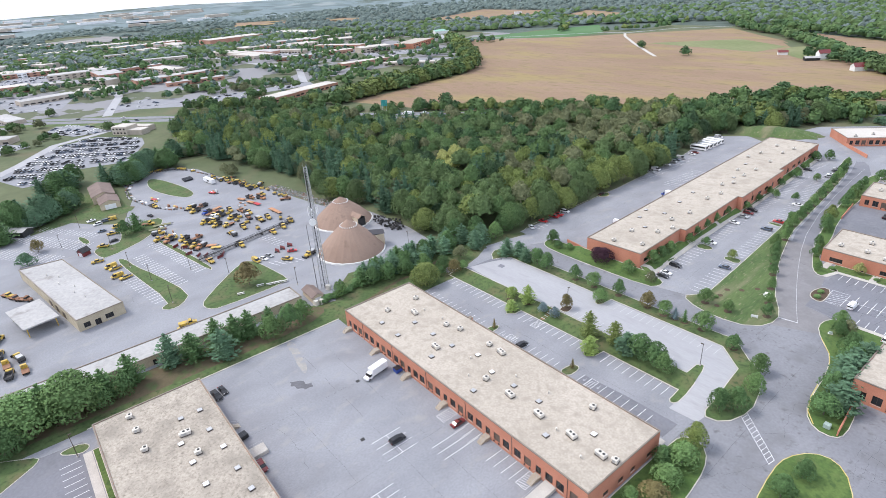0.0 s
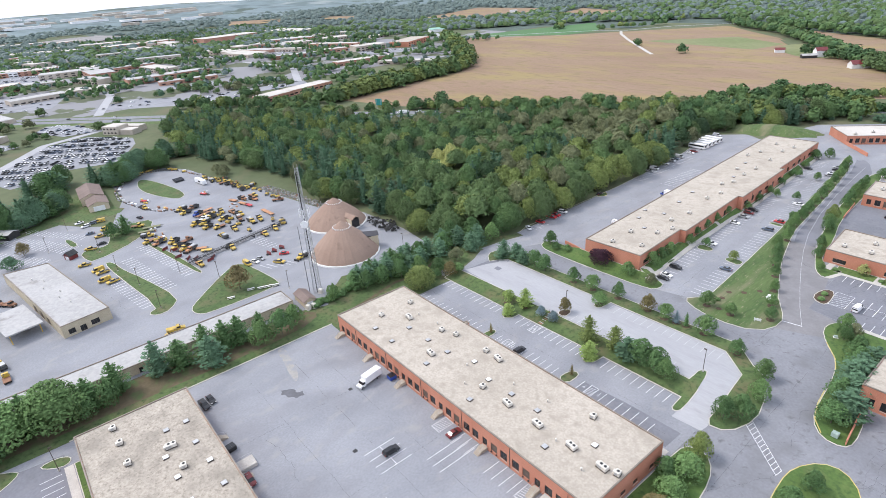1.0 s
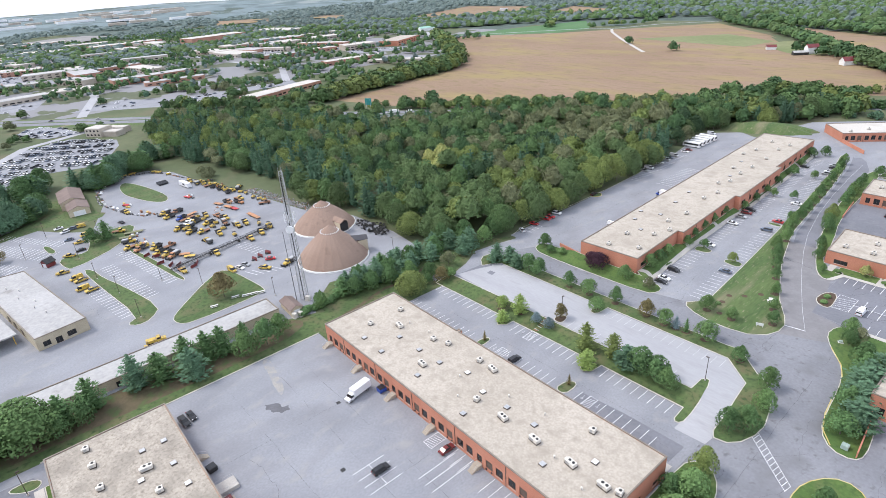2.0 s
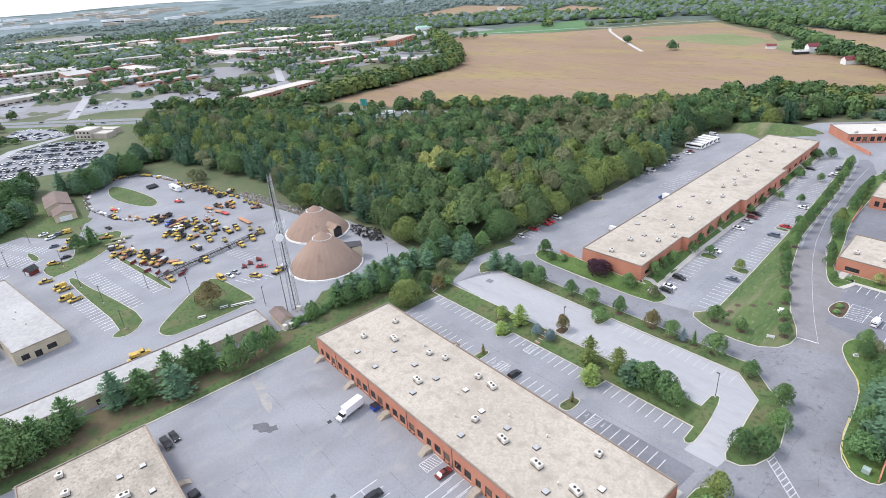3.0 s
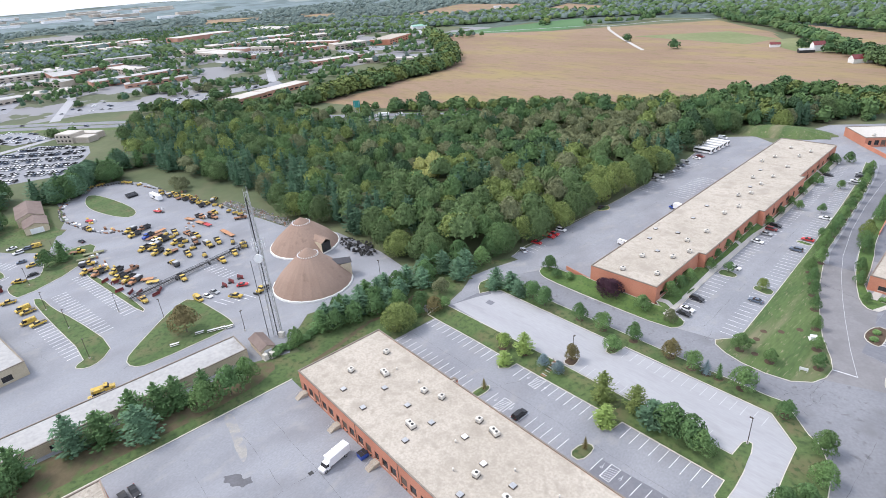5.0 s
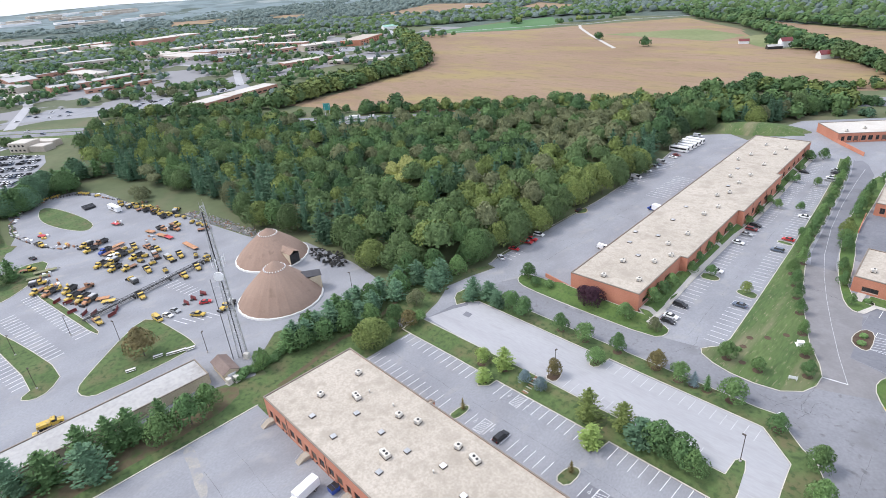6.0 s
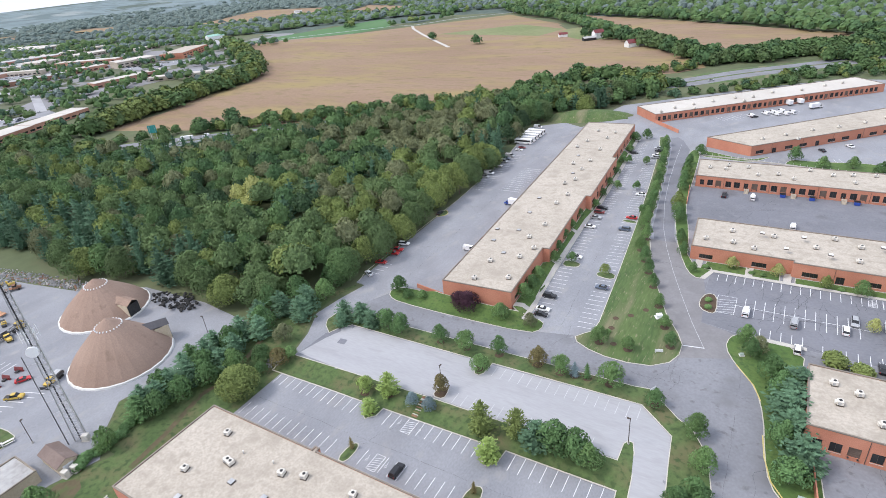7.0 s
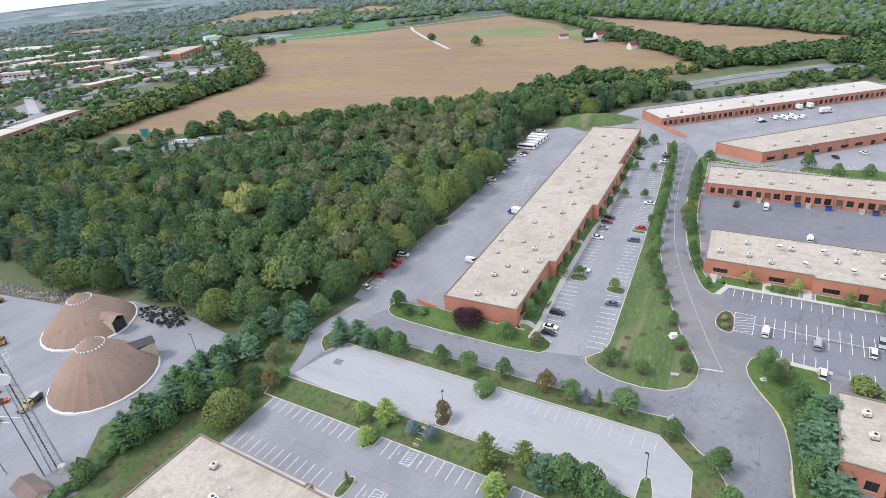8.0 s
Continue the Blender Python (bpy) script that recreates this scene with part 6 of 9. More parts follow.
for x, y, h, w in ((1, 83, 8, 6), (7.5, 84, 8, 7), (13, 82.8, 7, 6), (18.8, 83.6, 8, 7), (24.4, 83.2, 8, 6.6), (3, 78.8, 6, 5)):
    tree(x, y, h * 0.95, w * 1.1, "pine" if int(x) % 2 else "broad", "needle" if int(x) % 2 else "green", "light green tree on the corner island", group="corner trees")
# tree belt between the depot and the warehouses
for x, y, h, w, shape, leaf in (
        (-17, -112, 13, 14, "dense", "mid"), (-18, -100, 12.5, 15, "dense", "mid"), (-17.4, -87, 13, 15.5, "dense", "mid"), (-21, -94, 12, 9, "pine", "deep"), (-11.6, -106, 9, 10, "dense", "deep"), (-19.5, -78, 10, 7.6, "pine", "deep"), (-16, -73, 8, 7, "dense", "deep"), (-20.6, -70, 11, 8, "pine", "deep"), (-14.6, -80, 7, 7, "dense", "deep"),
        (-22, -57, 12, 8, "pine", "pine"), (-20.4, -50, 10, 8.6, "pine", "deep"), (-13.6, -41.6, 11, 9, "pine", "pine"), (-21.6, -41, 11, 8, "pine", "deep"), (-20.4, -34.6, 10.5, 7.6, "pine", "deep"), (-19.8, -29.8, 10.5, 7.6, "pine", "deep"),
        (-12.4, -24, 9, 8, "dense", "mid"), (-13.6, -16.4, 9.5, 8.6, "dense", "deep"), (-15.6, -10.2, 8, 7, "dense", "mid"), (-19.4, -22, 9, 5.6, "pine", "deep"),
        (-21.3, 9.4, 7, 5, "dense", "mid"), (-29, 20.6, 9, 7.6, "pine", "deep"), (-28.6, 27, 10, 7.6, "pine", "pine"), (-24.8, 31.6, 9, 8, "dense", "deep"), (-27.8, 36.6, 10, 8, "pine", "pine"), (-22.6, 39.8, 8.6, 8, "dense", "deep"), (-23.6, 46, 9.6, 8, "pine", "pine"), (-26, 53, 10, 8, "pine", "pine"),
        (-4.6, 40.6, 10, 12, "dense", "lime"), (-3.4, 55.4, 7, 6.4, "dense", "rust"), (-1.4, 58.8, 4.6, 4.4, "broad", "mid"), (-9.4, 54.4, 7, 6.4, "broad", "deep"), (-12.6, 75.8, 10.5, 8.6, "pine", "pine"), (-24, 62.4, 10, 8, "pine", "pine"), (-30.4, 60.2, 10, 8.4, "pine", "pine"), (-31, 69, 11, 8.6, "pine", "pine"), (-22, 76, 11, 8.6, "pine", "pine")):
    h, w = (h * 1.12, w * 1.15) if y < 12 else (h * 0.95, w * 1.0)
    x += 5.5 if 12 < y < 76 and x < -14 else 0
    tree(x, y, h, w, shape, leaf, {"lime": "round yellow-green tree in the belt", "rust": "small tree turning reddish brown in the belt"}.get(leaf, "dark green conifer in the tree belt" if shape == "pine" else "leafy green tree in the tree belt"), group="tree belt")
for x, y, h, w, shape, leaf in (
        (-31.6, 24, 9.6, 7.6, "pine", "pine"), (-25.6, 24.6, 9, 7.6, "dense", "deep"), (-33, 30.6, 9, 7.6, "dense", "deep"), (-30.4, 32.4, 9.6, 7.6, "pine", "pine"), (-32.6, 39, 10, 8, "pine", "pine"), (-27.8, 42.8, 9.6, 8.6, "dense", "deep"), (-31.6, 46.6, 10.4, 8, "pine", "pine"), (-20.4, 47.4, 8.6, 8, "dense", "mid"), (-29.6, 54.8, 10, 8.4, "dense", "deep"), (-26.4, 66.4, 10.6, 8.6, "dense", "deep"), (-15.6, 82.4, 11, 9, "pine", "pine"), (-13.6, 89.6, 9, 8, "dense", "mid"), (-21.4, 84.4, 12, 10, "dense", "deep"), (-28.6, 76.4, 12, 9.6, "dense", "deep"), (-16.4, 98.4, 11, 9.6, "dense", "deep"), (-9.6, 64.4, 6.6, 6.6, "broad", "olive"), (-6, 50, 4.6, 5, "dense", "deep"), (-34.6, 52, 9, 8, "pine", "pine"), (-35.4, 43.6, 9, 7.6, "pine", "deep")):
    x += 5.5 if 12 < y < 76 and x < -14 else 0
    tree(x, y, h * 0.95, w, shape, leaf, "dark green conifer in the dense tree belt" if shape == "pine" else "leafy green tree in the dense tree belt", group="tree belt")
# depot yard and its edges
tree(-59, -14.6, 11, 11, "dense", "dry", "half-bare brown tree on the triangular lawn")
for x, y, h, w, shape, leaf in ((-166.6, -36, 11, 9, "pine", "deep"), (-164, -42.6, 9, 8.6, "dense", "deep"), (-160, -88, 7, 9.6, "dense", "pine"), (-176, -82, 7, 7, "broad", "dry"), (-276, 14.6, 1, 1, "bush", "olive")):
    tree(x, y, h, w, shape, leaf, "green tree on a depot yard island", group="depot trees")
for k in range(56):
    f = k / 55
    x, y = -208 - 98 * f + tree_turn.uniform(-8, 8), -100 + 126 * f + tree_turn.uniform(-10, 9)
    if inside(x, y, [(-208, -58), (-246, -56), (-266, -50), (-268, -26), (-208, -18)]):
        x, y = x - 34, y - 14
    tree(x, y, tree_turn.uniform(12, 17), tree_turn.uniform(12, 16), "pine" if k % 3 else "dense", "deep" if k % 2 else "pine", "dark green conifer in the row behind the depot", group="depot conifer row")
for x, y in ((-222, 37), (-229, 41), (-236, 38)):
    tree(x, y, 7, 8, "dense", "olive", "olive-brown tree at the yard edge", group="yard edge trees")
for x, y in ((39, 38.6), (73.2, 40.4), (35.5, 51.4)):
    tree(x, y, 4.2, 1.7, "column", "rust", "small half-bare reddish conifer on a parking island", group="island conifers")
for k in range(16):
    f = k / 15
    x, y = (-22.6 - 7 * max(0.0, f - 0.5) * 2 + tree_turn.uniform(-0.5, 0.5), 2 + 26 * f)
    tree(x, y, tree_turn.uniform(2.2, 3.2), tree_turn.uniform(3.0, 4.2), "bush", "green", "clipped dark green hedge bush beside the verge", "shrub", "hedge along the verge")
# shrubs by walls
for x, y, s in ((28, -85.6, 1.4), (33, -85.7, 1.3), (104.4, 161, 1.6), (119, 162, 1.4), (122.6, 162, 1.4), (145, 160.6, 1.4), (108.4, 139, 1.6), (108.8, 134.6, 1.6), (20, 32, 1.2), (28, 32, 1.2), (46, 32, 1.4), (54, 32.2, 1.2), (60, 32, 1.4), (84, 32, 1.3), (92, 32, 1.2), (84, 109.6, 1.4), (142.6, 119, 4.6), (148.6, 117, 4), (157, 117, 4.4)):
    tree(x, y, s * 0.95, s * 1.5, "bush", "mid" if s < 3 else "lime", "low clipped green shrub by the wall", "shrub", "wall shrubs")


# ---- vehicles ----
def wheel_set(parent, xs, half, r, width=0.24, rims=True):
    for x in xs:
        for s in (-1, 1):
            bm = bmesh.new()
            tube(bm, (x, s * half, r), (x, s * (half - width), r), r, r, 12)
            w = part("wheel", bm, RUBBER, parent, "black tyre")
            if not rims:
                continue
            bm = bmesh.new()
            tube(bm, (x, s * (half + 0.012), r), (x, s * (half - 0.05), r), r * 0.55, r * 0.55, 8)
            part("rim", bm, GALV, w)


def extrude_profile(bm, prof, half, top_half=None, mat=0):
    """A side outline (x, z) drawn out to both sides; points higher up may lie further in."""
    zs = [p[1] for p in prof]
    lo, hi = min(zs), max(zs)
    th = half if top_half is None else top_half
    sides = []
    for s in (-1, 1):
        sides.append([bm.verts.new((x, s * (half + (th - half) * (z - lo) / (hi - lo)), z)) for x, z in prof])
    n = len(prof)
    bm.faces.new(sides[0]).material_index = mat
    bm.faces.new(sides[1][::-1]).material_index = mat
    for i in range(n):
        bm.faces.new((sides[0][(i + 1) % n], sides[0][i], sides[1][i], sides[1][(i + 1) % n])).material_index = mat
    bmesh.ops.recalc_face_normals(bm, faces=bm.faces[:])


CAR_FORMS = {
    "sedan": ([(-2.3, 0.35), (2.3, 0.35), (2.35, 0.6), (2.2, 0.78), (1.0, 0.95), (-1.7, 0.98), (-2.3, 0.92)], [(1.05, 0.94), (0.25, 1.42), (-0.95, 1.42), (-1.75, 0.97)], 0.9, 0.33),
    "suv": ([(-2.35, 0.42), (2.35, 0.42), (2.4, 0.75), (2.2, 0.98), (1.2, 1.08), (-2.3, 1.1)], [(1.25, 1.07), (0.55, 1.68), (-2.0, 1.68), (-2.28, 1.09)], 0.95, 0.37),
    "van": ([(-2.7, 0.42), (2.7, 0.42), (2.75, 0.8), (2.45, 1.1), (2.0, 1.2), (-2.7, 1.2)], [(2.05, 1.19), (1.4, 2.05), (-2.62, 2.1), (-2.7, 1.19)], 1.0, 0.37),
    "pickup": ([(-2.8, 0.5), (2.8, 0.5), (2.85, 0.85), (2.65, 1.08), (1.4, 1.15), (-2.8, 1.1)], [(1.4, 1.14), (0.75, 1.8), (-0.7, 1.8), (-0.95, 1.1)], 0.98, 0.4),
}
CAR_MADE = {}


def car(form, paint, words, x, y, deg, z=None, group="parked cars"):
    base = level(x, y) + 0.055 if z is None else z
    m = pose(x, y, base, 0, 0, deg)
    if (form, paint.name) in CAR_MADE:
        ob = copy_thing(CAR_MADE[form, paint.name], m)
        ob["label"] = words
        return ob
    body, cabin, half, r = CAR_FORMS[form]
    kind = {"sedan": "car", "suv": "car", "van": "van", "pickup": "pickup truck"}[form]
    u = thing({"sedan": "car", "suv": "car", "van": "van", "pickup": "pickup_truck"}[form], words, kind, m, group)
    bm = bmesh.new()
    extrude_profile(bm, body, half, half * 0.95)
    part("body", bm, paint, u)
    bm = bmesh.new()
    extrude_profile(bm, cabin, half * 0.93, half * 0.74)
    part("window_glass", bm, GLASS, u, "dark glass all round")
    x1, z1 = cabin[1]
    x2, z2 = cabin[2]
    bm = bmesh.new()
    box(bm, x2 + 0.05, -half * 0.72, z1 - 0.01, x1 - 0.05, half * 0.72, max(z1, z2) + 0.045, bevel=0.03)
    part("roof_panel", bm, paint, u)
    if form == "van":
        bm = bmesh.new()
        box(bm, -2.66, -half * 0.98, 1.18, 0.4, half * 0.98, 2.0, bevel=0.05)
        part("cargo_side", bm, paint, u)
    if form == "pickup":
        bm = bmesh.new()
        box(bm, -2.7, -0.78, 1.06, -1.05, 0.78, 1.13)
        part("bed", bm, DARK, u, "dark open truck bed")
    wheel_set(u, (body[1][0] - 0.85, body[0][0] + 0.9), half + 0.01, r)
    for s in (-1, 1):
        bm = bmesh.new()
        box(bm, body[2][0] - 0.16, s * half * 0.7 - 0.18, 0.62, body[2][0] + 0.02, s * half * 0.7 + 0.18, 0.8)
        part("headlight", bm, LAMP_CLEAR, u)
        bm = bmesh.new()
        box(bm, body[0][0] - 0.03, s * half * 0.78 - 0.14, 0.72, body[0][0] + 0.1, s * half * 0.78 + 0.14, 0.95)
        part("tail_light", bm, LAMP_RED, u)
    CAR_MADE[form, paint.name] = u
    return u


TRUCK_MADE = {}


def work_truck(style, x, y, deg, paint=None, words="yellow dump truck parked in the depot yard"):
    """A depot truck, about 7 m long: cab, hood, bed, six wheels, and for some a snow plough."""
    paint = paint or YELLOW
    m = pose(x, y, level(x, y) + 0.04, 0, 0, deg) @ Matrix.Diagonal((0.98, 0.98, 0.98, 1))
    if (style, paint.name) in TRUCK_MADE:
        ob = copy_thing(TRUCK_MADE[style, paint.name], m)
        ob["label"] = words
        return ob
    u = thing("dump_truck", words, "truck", m, "depot trucks")
    bm = bmesh.new()
    box(bm, -3.4, -0.5, 0.6, 3.2, 0.5, 0.95)
    part("chassis", bm, DARK, u)
    bm = bmesh.new()
    extrude_profile(bm, [(1.7, 0.7), (3.4, 0.7), (3.45, 1.45), (1.7, 1.75)], 0.95, 0.85)
    part("hood", bm, paint, u)
    bm = bmesh.new()
    extrude_profile(bm, [(0.3, 0.7), (1.75, 0.7), (1.75, 1.75), (1.45, 2.55), (0.3, 2.6)], 1.1, 1.0)
    part("cab", bm, paint, u)
    bm = bmesh.new()
    extrude_profile(bm, [(0.5, 1.75), (1.82, 1.75), (1.52, 2.42), (0.5, 2.42)], 1.06, 1.03)
    part("windscreen", bm, GLASS, u)
    if style in ("dump", "plough"):
        bm = bmesh.new()
        box(bm, -3.5, -1.2, 0.96, 0.1, 1.2, 1.12)
        box(bm, -3.5, -1.25, 1.12, 0.1, -1.13, 2.1)
        box(bm, -3.5, 1.13, 1.12, 0.1, 1.25, 2.1)
        box(bm, -0.02, -1.13, 1.12, 0.1, 1.13, 2.3)
        box(bm, -3.5, -1.13, 1.12, -3.4, 1.13, 1.9)
        part("dump_bed", bm, DARK_BED, u, "dark steel dump bed")
        if style == "plough":
            bm = bmesh.new()
            extrude_profile(bm, [(-2.9, 1.2), (-0.5, 1.2), (-0.3, 2.5), (-3.1, 2.5)], 0.8, 1.05)
            part("salt_spreader", bm, GALV, u, "grey salt spreader hopper")
            bm = bmesh.new()
            box(bm, 4.1, -1.6, 0.08, 4.25, 1.6, 1.05)
            box(bm, 3.4, -0.3, 0.45, 4.12, 0.3, 0.65)
            part("snow_plough", bm, BLACK, u, "black snow plough blade")
    elif style == "flatbed":
        bm = bmesh.new()
        box(bm, -3.5, -1.2, 0.96, 0.1, 1.2, 1.15)
        part("flatbed", bm, RUST, u, "worn steel flatbed")
    else:
        bm = bmesh.new()
        box(bm, -3.4, -1.15, 0.96, 0.15, 1.15, 2.0, bevel=0.06)
        part("utility_body", bm, paint, u)
    wheel_set(u, (2.5, -1.5, -2.6), 1.1, 0.5, 0.32, False)
    for s in (-1, 1):
        bm = bmesh.new()
        box(bm, 3.38, s * 0.7 - 0.15, 0.95, 3.48, s * 0.7 + 0.15, 1.2)
        part("headlight", bm, LAMP_CLEAR, u)
    TRUCK_MADE[style, paint.name] = u
    return u


DARK_BED = material("dark_bed_steel", (0.06, 0.06, 0.065), (0.1, 0.1, 0.1), 0.5, 4.0, 0.7, 0.2)
for n, (x, y, a) in enumerate(((-170.4, -3.6, -72), (-146.4, -0.2, -53), (-143, 9, -79), (-133.8, 3.1, -74), (-156.2, 12.1, -4), (-124.8, 8, -2), (-119.3, 0.2, -173), (-102.4, -1.9, 3), (-95.6, -19.6, 6), (-119.8, -18.9, -59), (-132.4, -21, -60), (-128.3, 18.8, 5), (-128, 23.5, -6), (-105.9, 16.7, 2), (-108.9, 23.8, -7), (-199.2, -19.2, 12), (-187.5, 43.7, 143), (-196.6, 35.9, 133), (-208.5, 32.5, 94), (-184.5, 37.4, 102))):
    work_truck(("dump", "plough", "dump", "flatbed", "dump")[n % 5], x, y, a, words=("yellow dump truck with a dark bed in the depot yard", "yellow dump truck with a snow plough and spreader", "yellow dump truck parked in the depot yard", "yellow flatbed truck in the depot yard", "yellow dump truck among parked machines")[n % 5])
for x, y, a in ((-150.8, 4.2, -70), (-138.6, -1.6, -62), (-155, 3.4, -75), (-148, -5, -60)):
    work_truck("dump", x, y, a, words="yellow dump truck in a tight cluster of trucks")
for k, (x, y, a) in enumerate(((-142.6, -30.6, -62), (-136.6, -27.4, -60), (-151, -29, 70), (-129, -15.6, 110), (-124.6, -21.6, -64), (-115.6, -17.4, -58), (-170.6, -29.4, 62), (-175.6, 2.4, -70), (-178.6, -3.4, -66), (-150, 16.4, 8), (-143.6, 18.2, 12), (-137, 15.6, -6), (-168, 36, 24), (-161.6, 33.6, 18), (-218.6, 30, 100), (-148.6, 43.6, 60), (-204, 34.4, 120))):
    work_truck(("flatbed", "dump", "plough")[k % 3], x, y, a, (YELLOW, ORANGE, YELLOW, RUST)[k % 4], ("yellow truck in the packed depot yard", "orange truck in the packed depot yard", "yellow truck in the packed depot yard", "rust-brown stripped truck in the depot yard")[k % 4])
for k, (x, y, a) in enumerate(((-127.9, -98.2, 30), (-122.6, -96, 25), (-117.6, -92.4, 40))):
    work_truck("flatbed", x, y, a, (YELLOW, RUST, RUST)[k], ("yellow truck behind the depot garage", "rusty machine behind the depot garage", "rusty machine behind the depot garage")[k])
work_truck("dump", -167.6, 29.2, 18, ORANGE, "orange dump truck in the depot yard")
work_truck("dump", -162.7, 0.8, -60, BLUE, "blue truck among the yellow depot trucks")
work_truck("utility", -152, 1.2, -58, WHITE, "white utility truck among the yellow depot trucks")
work_truck("plough", -66.5, 18.4, -70, words="yellow truck with a spreader beside the salt dome")
work_truck("utility", -44.6, -45, 80, words="yellow utility truck by the storage shed")
work_truck("flatbed", -40.8, -50, 82, words="yellow flatbed truck by the storage shed")
for k, (x, y) in enumerate(((-73, -104), (-64, -102.6), (-66, -98.6), (-56, -102), (-56, -97.6), (-61, -106.6))):
    work_truck(("dump", "flatbed", "plough")[k % 3], x, y, 170 + 12 * (k % 3), words="yellow dump truck in the row beside the storage shed")
work_truck("dump", -86, -104, 150, words="yellow dump truck beside the fuel canopy")
work_truck("dump", -94, -108, 150, words="yellow dump truck beside the fuel canopy")
for x, y, a, form, words in ((-69.8, 8.2, 37, "pickup", "yellow crew-cab pickup truck"), (-79.2, -3.3, 7, "van", "yellow depot van"), (-196.9, -43.5, -103, "van", "yellow depot van"), (-180.7, -43.6, -79, "van", "yellow depot van"), (-171.6, -47.8, -91, "pickup", "yellow pickup truck"), (-156.4, -55.1, -121, "pickup", "yellow pickup truck"), (-137.1, -60.9, -102, "pickup", "yellow pickup truck beside the garage"), (-125.8, -57.1, -78, "van", "yellow depot van beside the garage"), (-121.8, -55.9, -85, "pickup", "yellow pickup truck beside the garage"), (-112, -56.9, -84, "van", "yellow depot van beside the garage"), (-107.8, -54.2, -80, "pickup", "yellow pickup truck with a dark bed")):
    car(form, YELLOW, words + " in the depot yard", x, y, a, group="yellow depot vehicles")
for x, y, a, form, paint, words in (
        (-203.5, -53, -82, "sedan", WHITE, "white"), (-194.6, -51.1, -80, "suv", WHITE, "white"), (-197, -47.4, -100, "suv", SLATE, "dark grey-green"), (-180.4, -51.4, -95, "sedan", SLATE, "blue-grey"), (-160, -49.5, -89, "sedan", BLACK, "dark blue"), (-184.8, -25.2, -165, "sedan", BLACK, "black"), (-78.7, 0.2, 20, "sedan", WHITE, "white"), (-79.9, 3.4, 20, "sedan", SILVER, "silver"), (-76.8, 14, 60, "sedan", RED, "red")):
    car(form, paint, words + " car parked in the depot yard", x, y, a)
for x, y, a, form, paint, words in (
        (46.3, 301, 180, "sedan", WHITE, "white"), (50.6, 278.3, 3, "sedan", BLACK, "black"), (61.6, 289.5, 183, "sedan", SILVER, "silver"), (62.9, 284.6, 183, "suv", BLACK, "black"), (63.3, 272.8, 183, "suv", SILVER, "silver"), (63.0, 277, 183, "sedan", WHITE, "white"), (68.0, 219.9, 183, "sedan", WHITE, "white"), (70.4, 193.2, 183, "sedan", RED, "red"), (70.4, 181.2, 183, "suv", SLATE, "dark blue-grey"), (55.9, 198.9, 3, "suv", BLACK, "black"), (56.0, 194.4, 3, "suv", MAROON, "maroon"), (56.2, 188.6, 3, "sedan", SILVER, "silver"), (56.6, 179.0, 3, "sedan", WHITE, "white"), (59.7, 151.6, 3, "sedan", WHITE, "white"), (60.4, 121.6, 3, "suv", BLACK, "black"), (61.2, 113.4, 3, "sedan", WHITE, "white"), (61.8, 110.2, 3, "sedan", BLACK, "black"), (75.0, 133.6, 183, "sedan", SLATE, "dark blue")):
    car(form, paint, words + " car parked before the long brick building", x, y, a)
for x, y, a, form, paint, words in (
        (-9.6, 110.5, 150, "sedan", WHITE, "white car"), (-10.2, 127.8, 10, "pickup", RED, "bright red pickup truck"), (-10.4, 131, 10, "pickup", RED, "bright red pickup truck"), (-10.4, 119.8, 10, "sedan", RED, "red car"), (-10.6, 136.8, 10, "suv", WHITE, "white car"), (18, 142.5, 0, "van", WHITE, "white van"), (-13.8, 225.1, 0, "van", WHITE, "white van"), (-13.6, 219.6, 0, "sedan", SILVER, "silver car"), (-14, 237.5, 0, "sedan", WHITE, "white car"), (-14.4, 244.5, 0, "van", SILVER, "silver van"), (-14.8, 250, 0, "sedan", SLATE, "grey car"), (-14.8, 254.6, 0, "van", SILVER, "silver van"), (-14, 266.5, 0, "sedan", WHITE, "white car"), (-14, 271, 0, "sedan", MAROON, "maroon car"), (-21, 314, 0, "van", WHITE, "white van"), (-12.4, 169.8, 95, "sedan", BLACK, "black car"), (14, 291.2, 0, "sedan", BLACK, "black car"), (14, 270.9, 0, "suv", WHITE, "white car")):
    car(form, paint, words + " parked at the edge of the wood", x, y, a)
for x, y, a, form, paint, words in (
        (119.6, 135.6, 88, "van", WHITE, "white van"), (132.6, 134.7, 88, "van", SILVER, "silver van"), (145.6, 136.2, 88, "suv", WHITE, "white car"), (147.9, 141.8, -92, "suv", SILVER, "silver car"), (156.2, 142.1, -92, "van", WHITE, "white van"), (156.2, 135, 88, "sedan", WHITE, "white car"), (133.9, 121.4, 88, "suv", WHITE, "white car"), (153.3, 121.0, 88, "sedan", BLACK, "black car"), (102.3, 230, 90, "pickup", BLACK, "black pickup truck"), (113.7, 230.4, 90, "van", WHITE, "white van"), (129.9, 204, 90, "van", WHITE, "white van"), (103.4, 365.3, 40, "sedan", BLACK, "black car"), (139.6, 306, 120, "sedan", BLACK, "black car"), (152, 316.2, 130, "sedan", WHITE, "white car")):
    car(form, paint, words + " in the brick office estate", x, y, a)
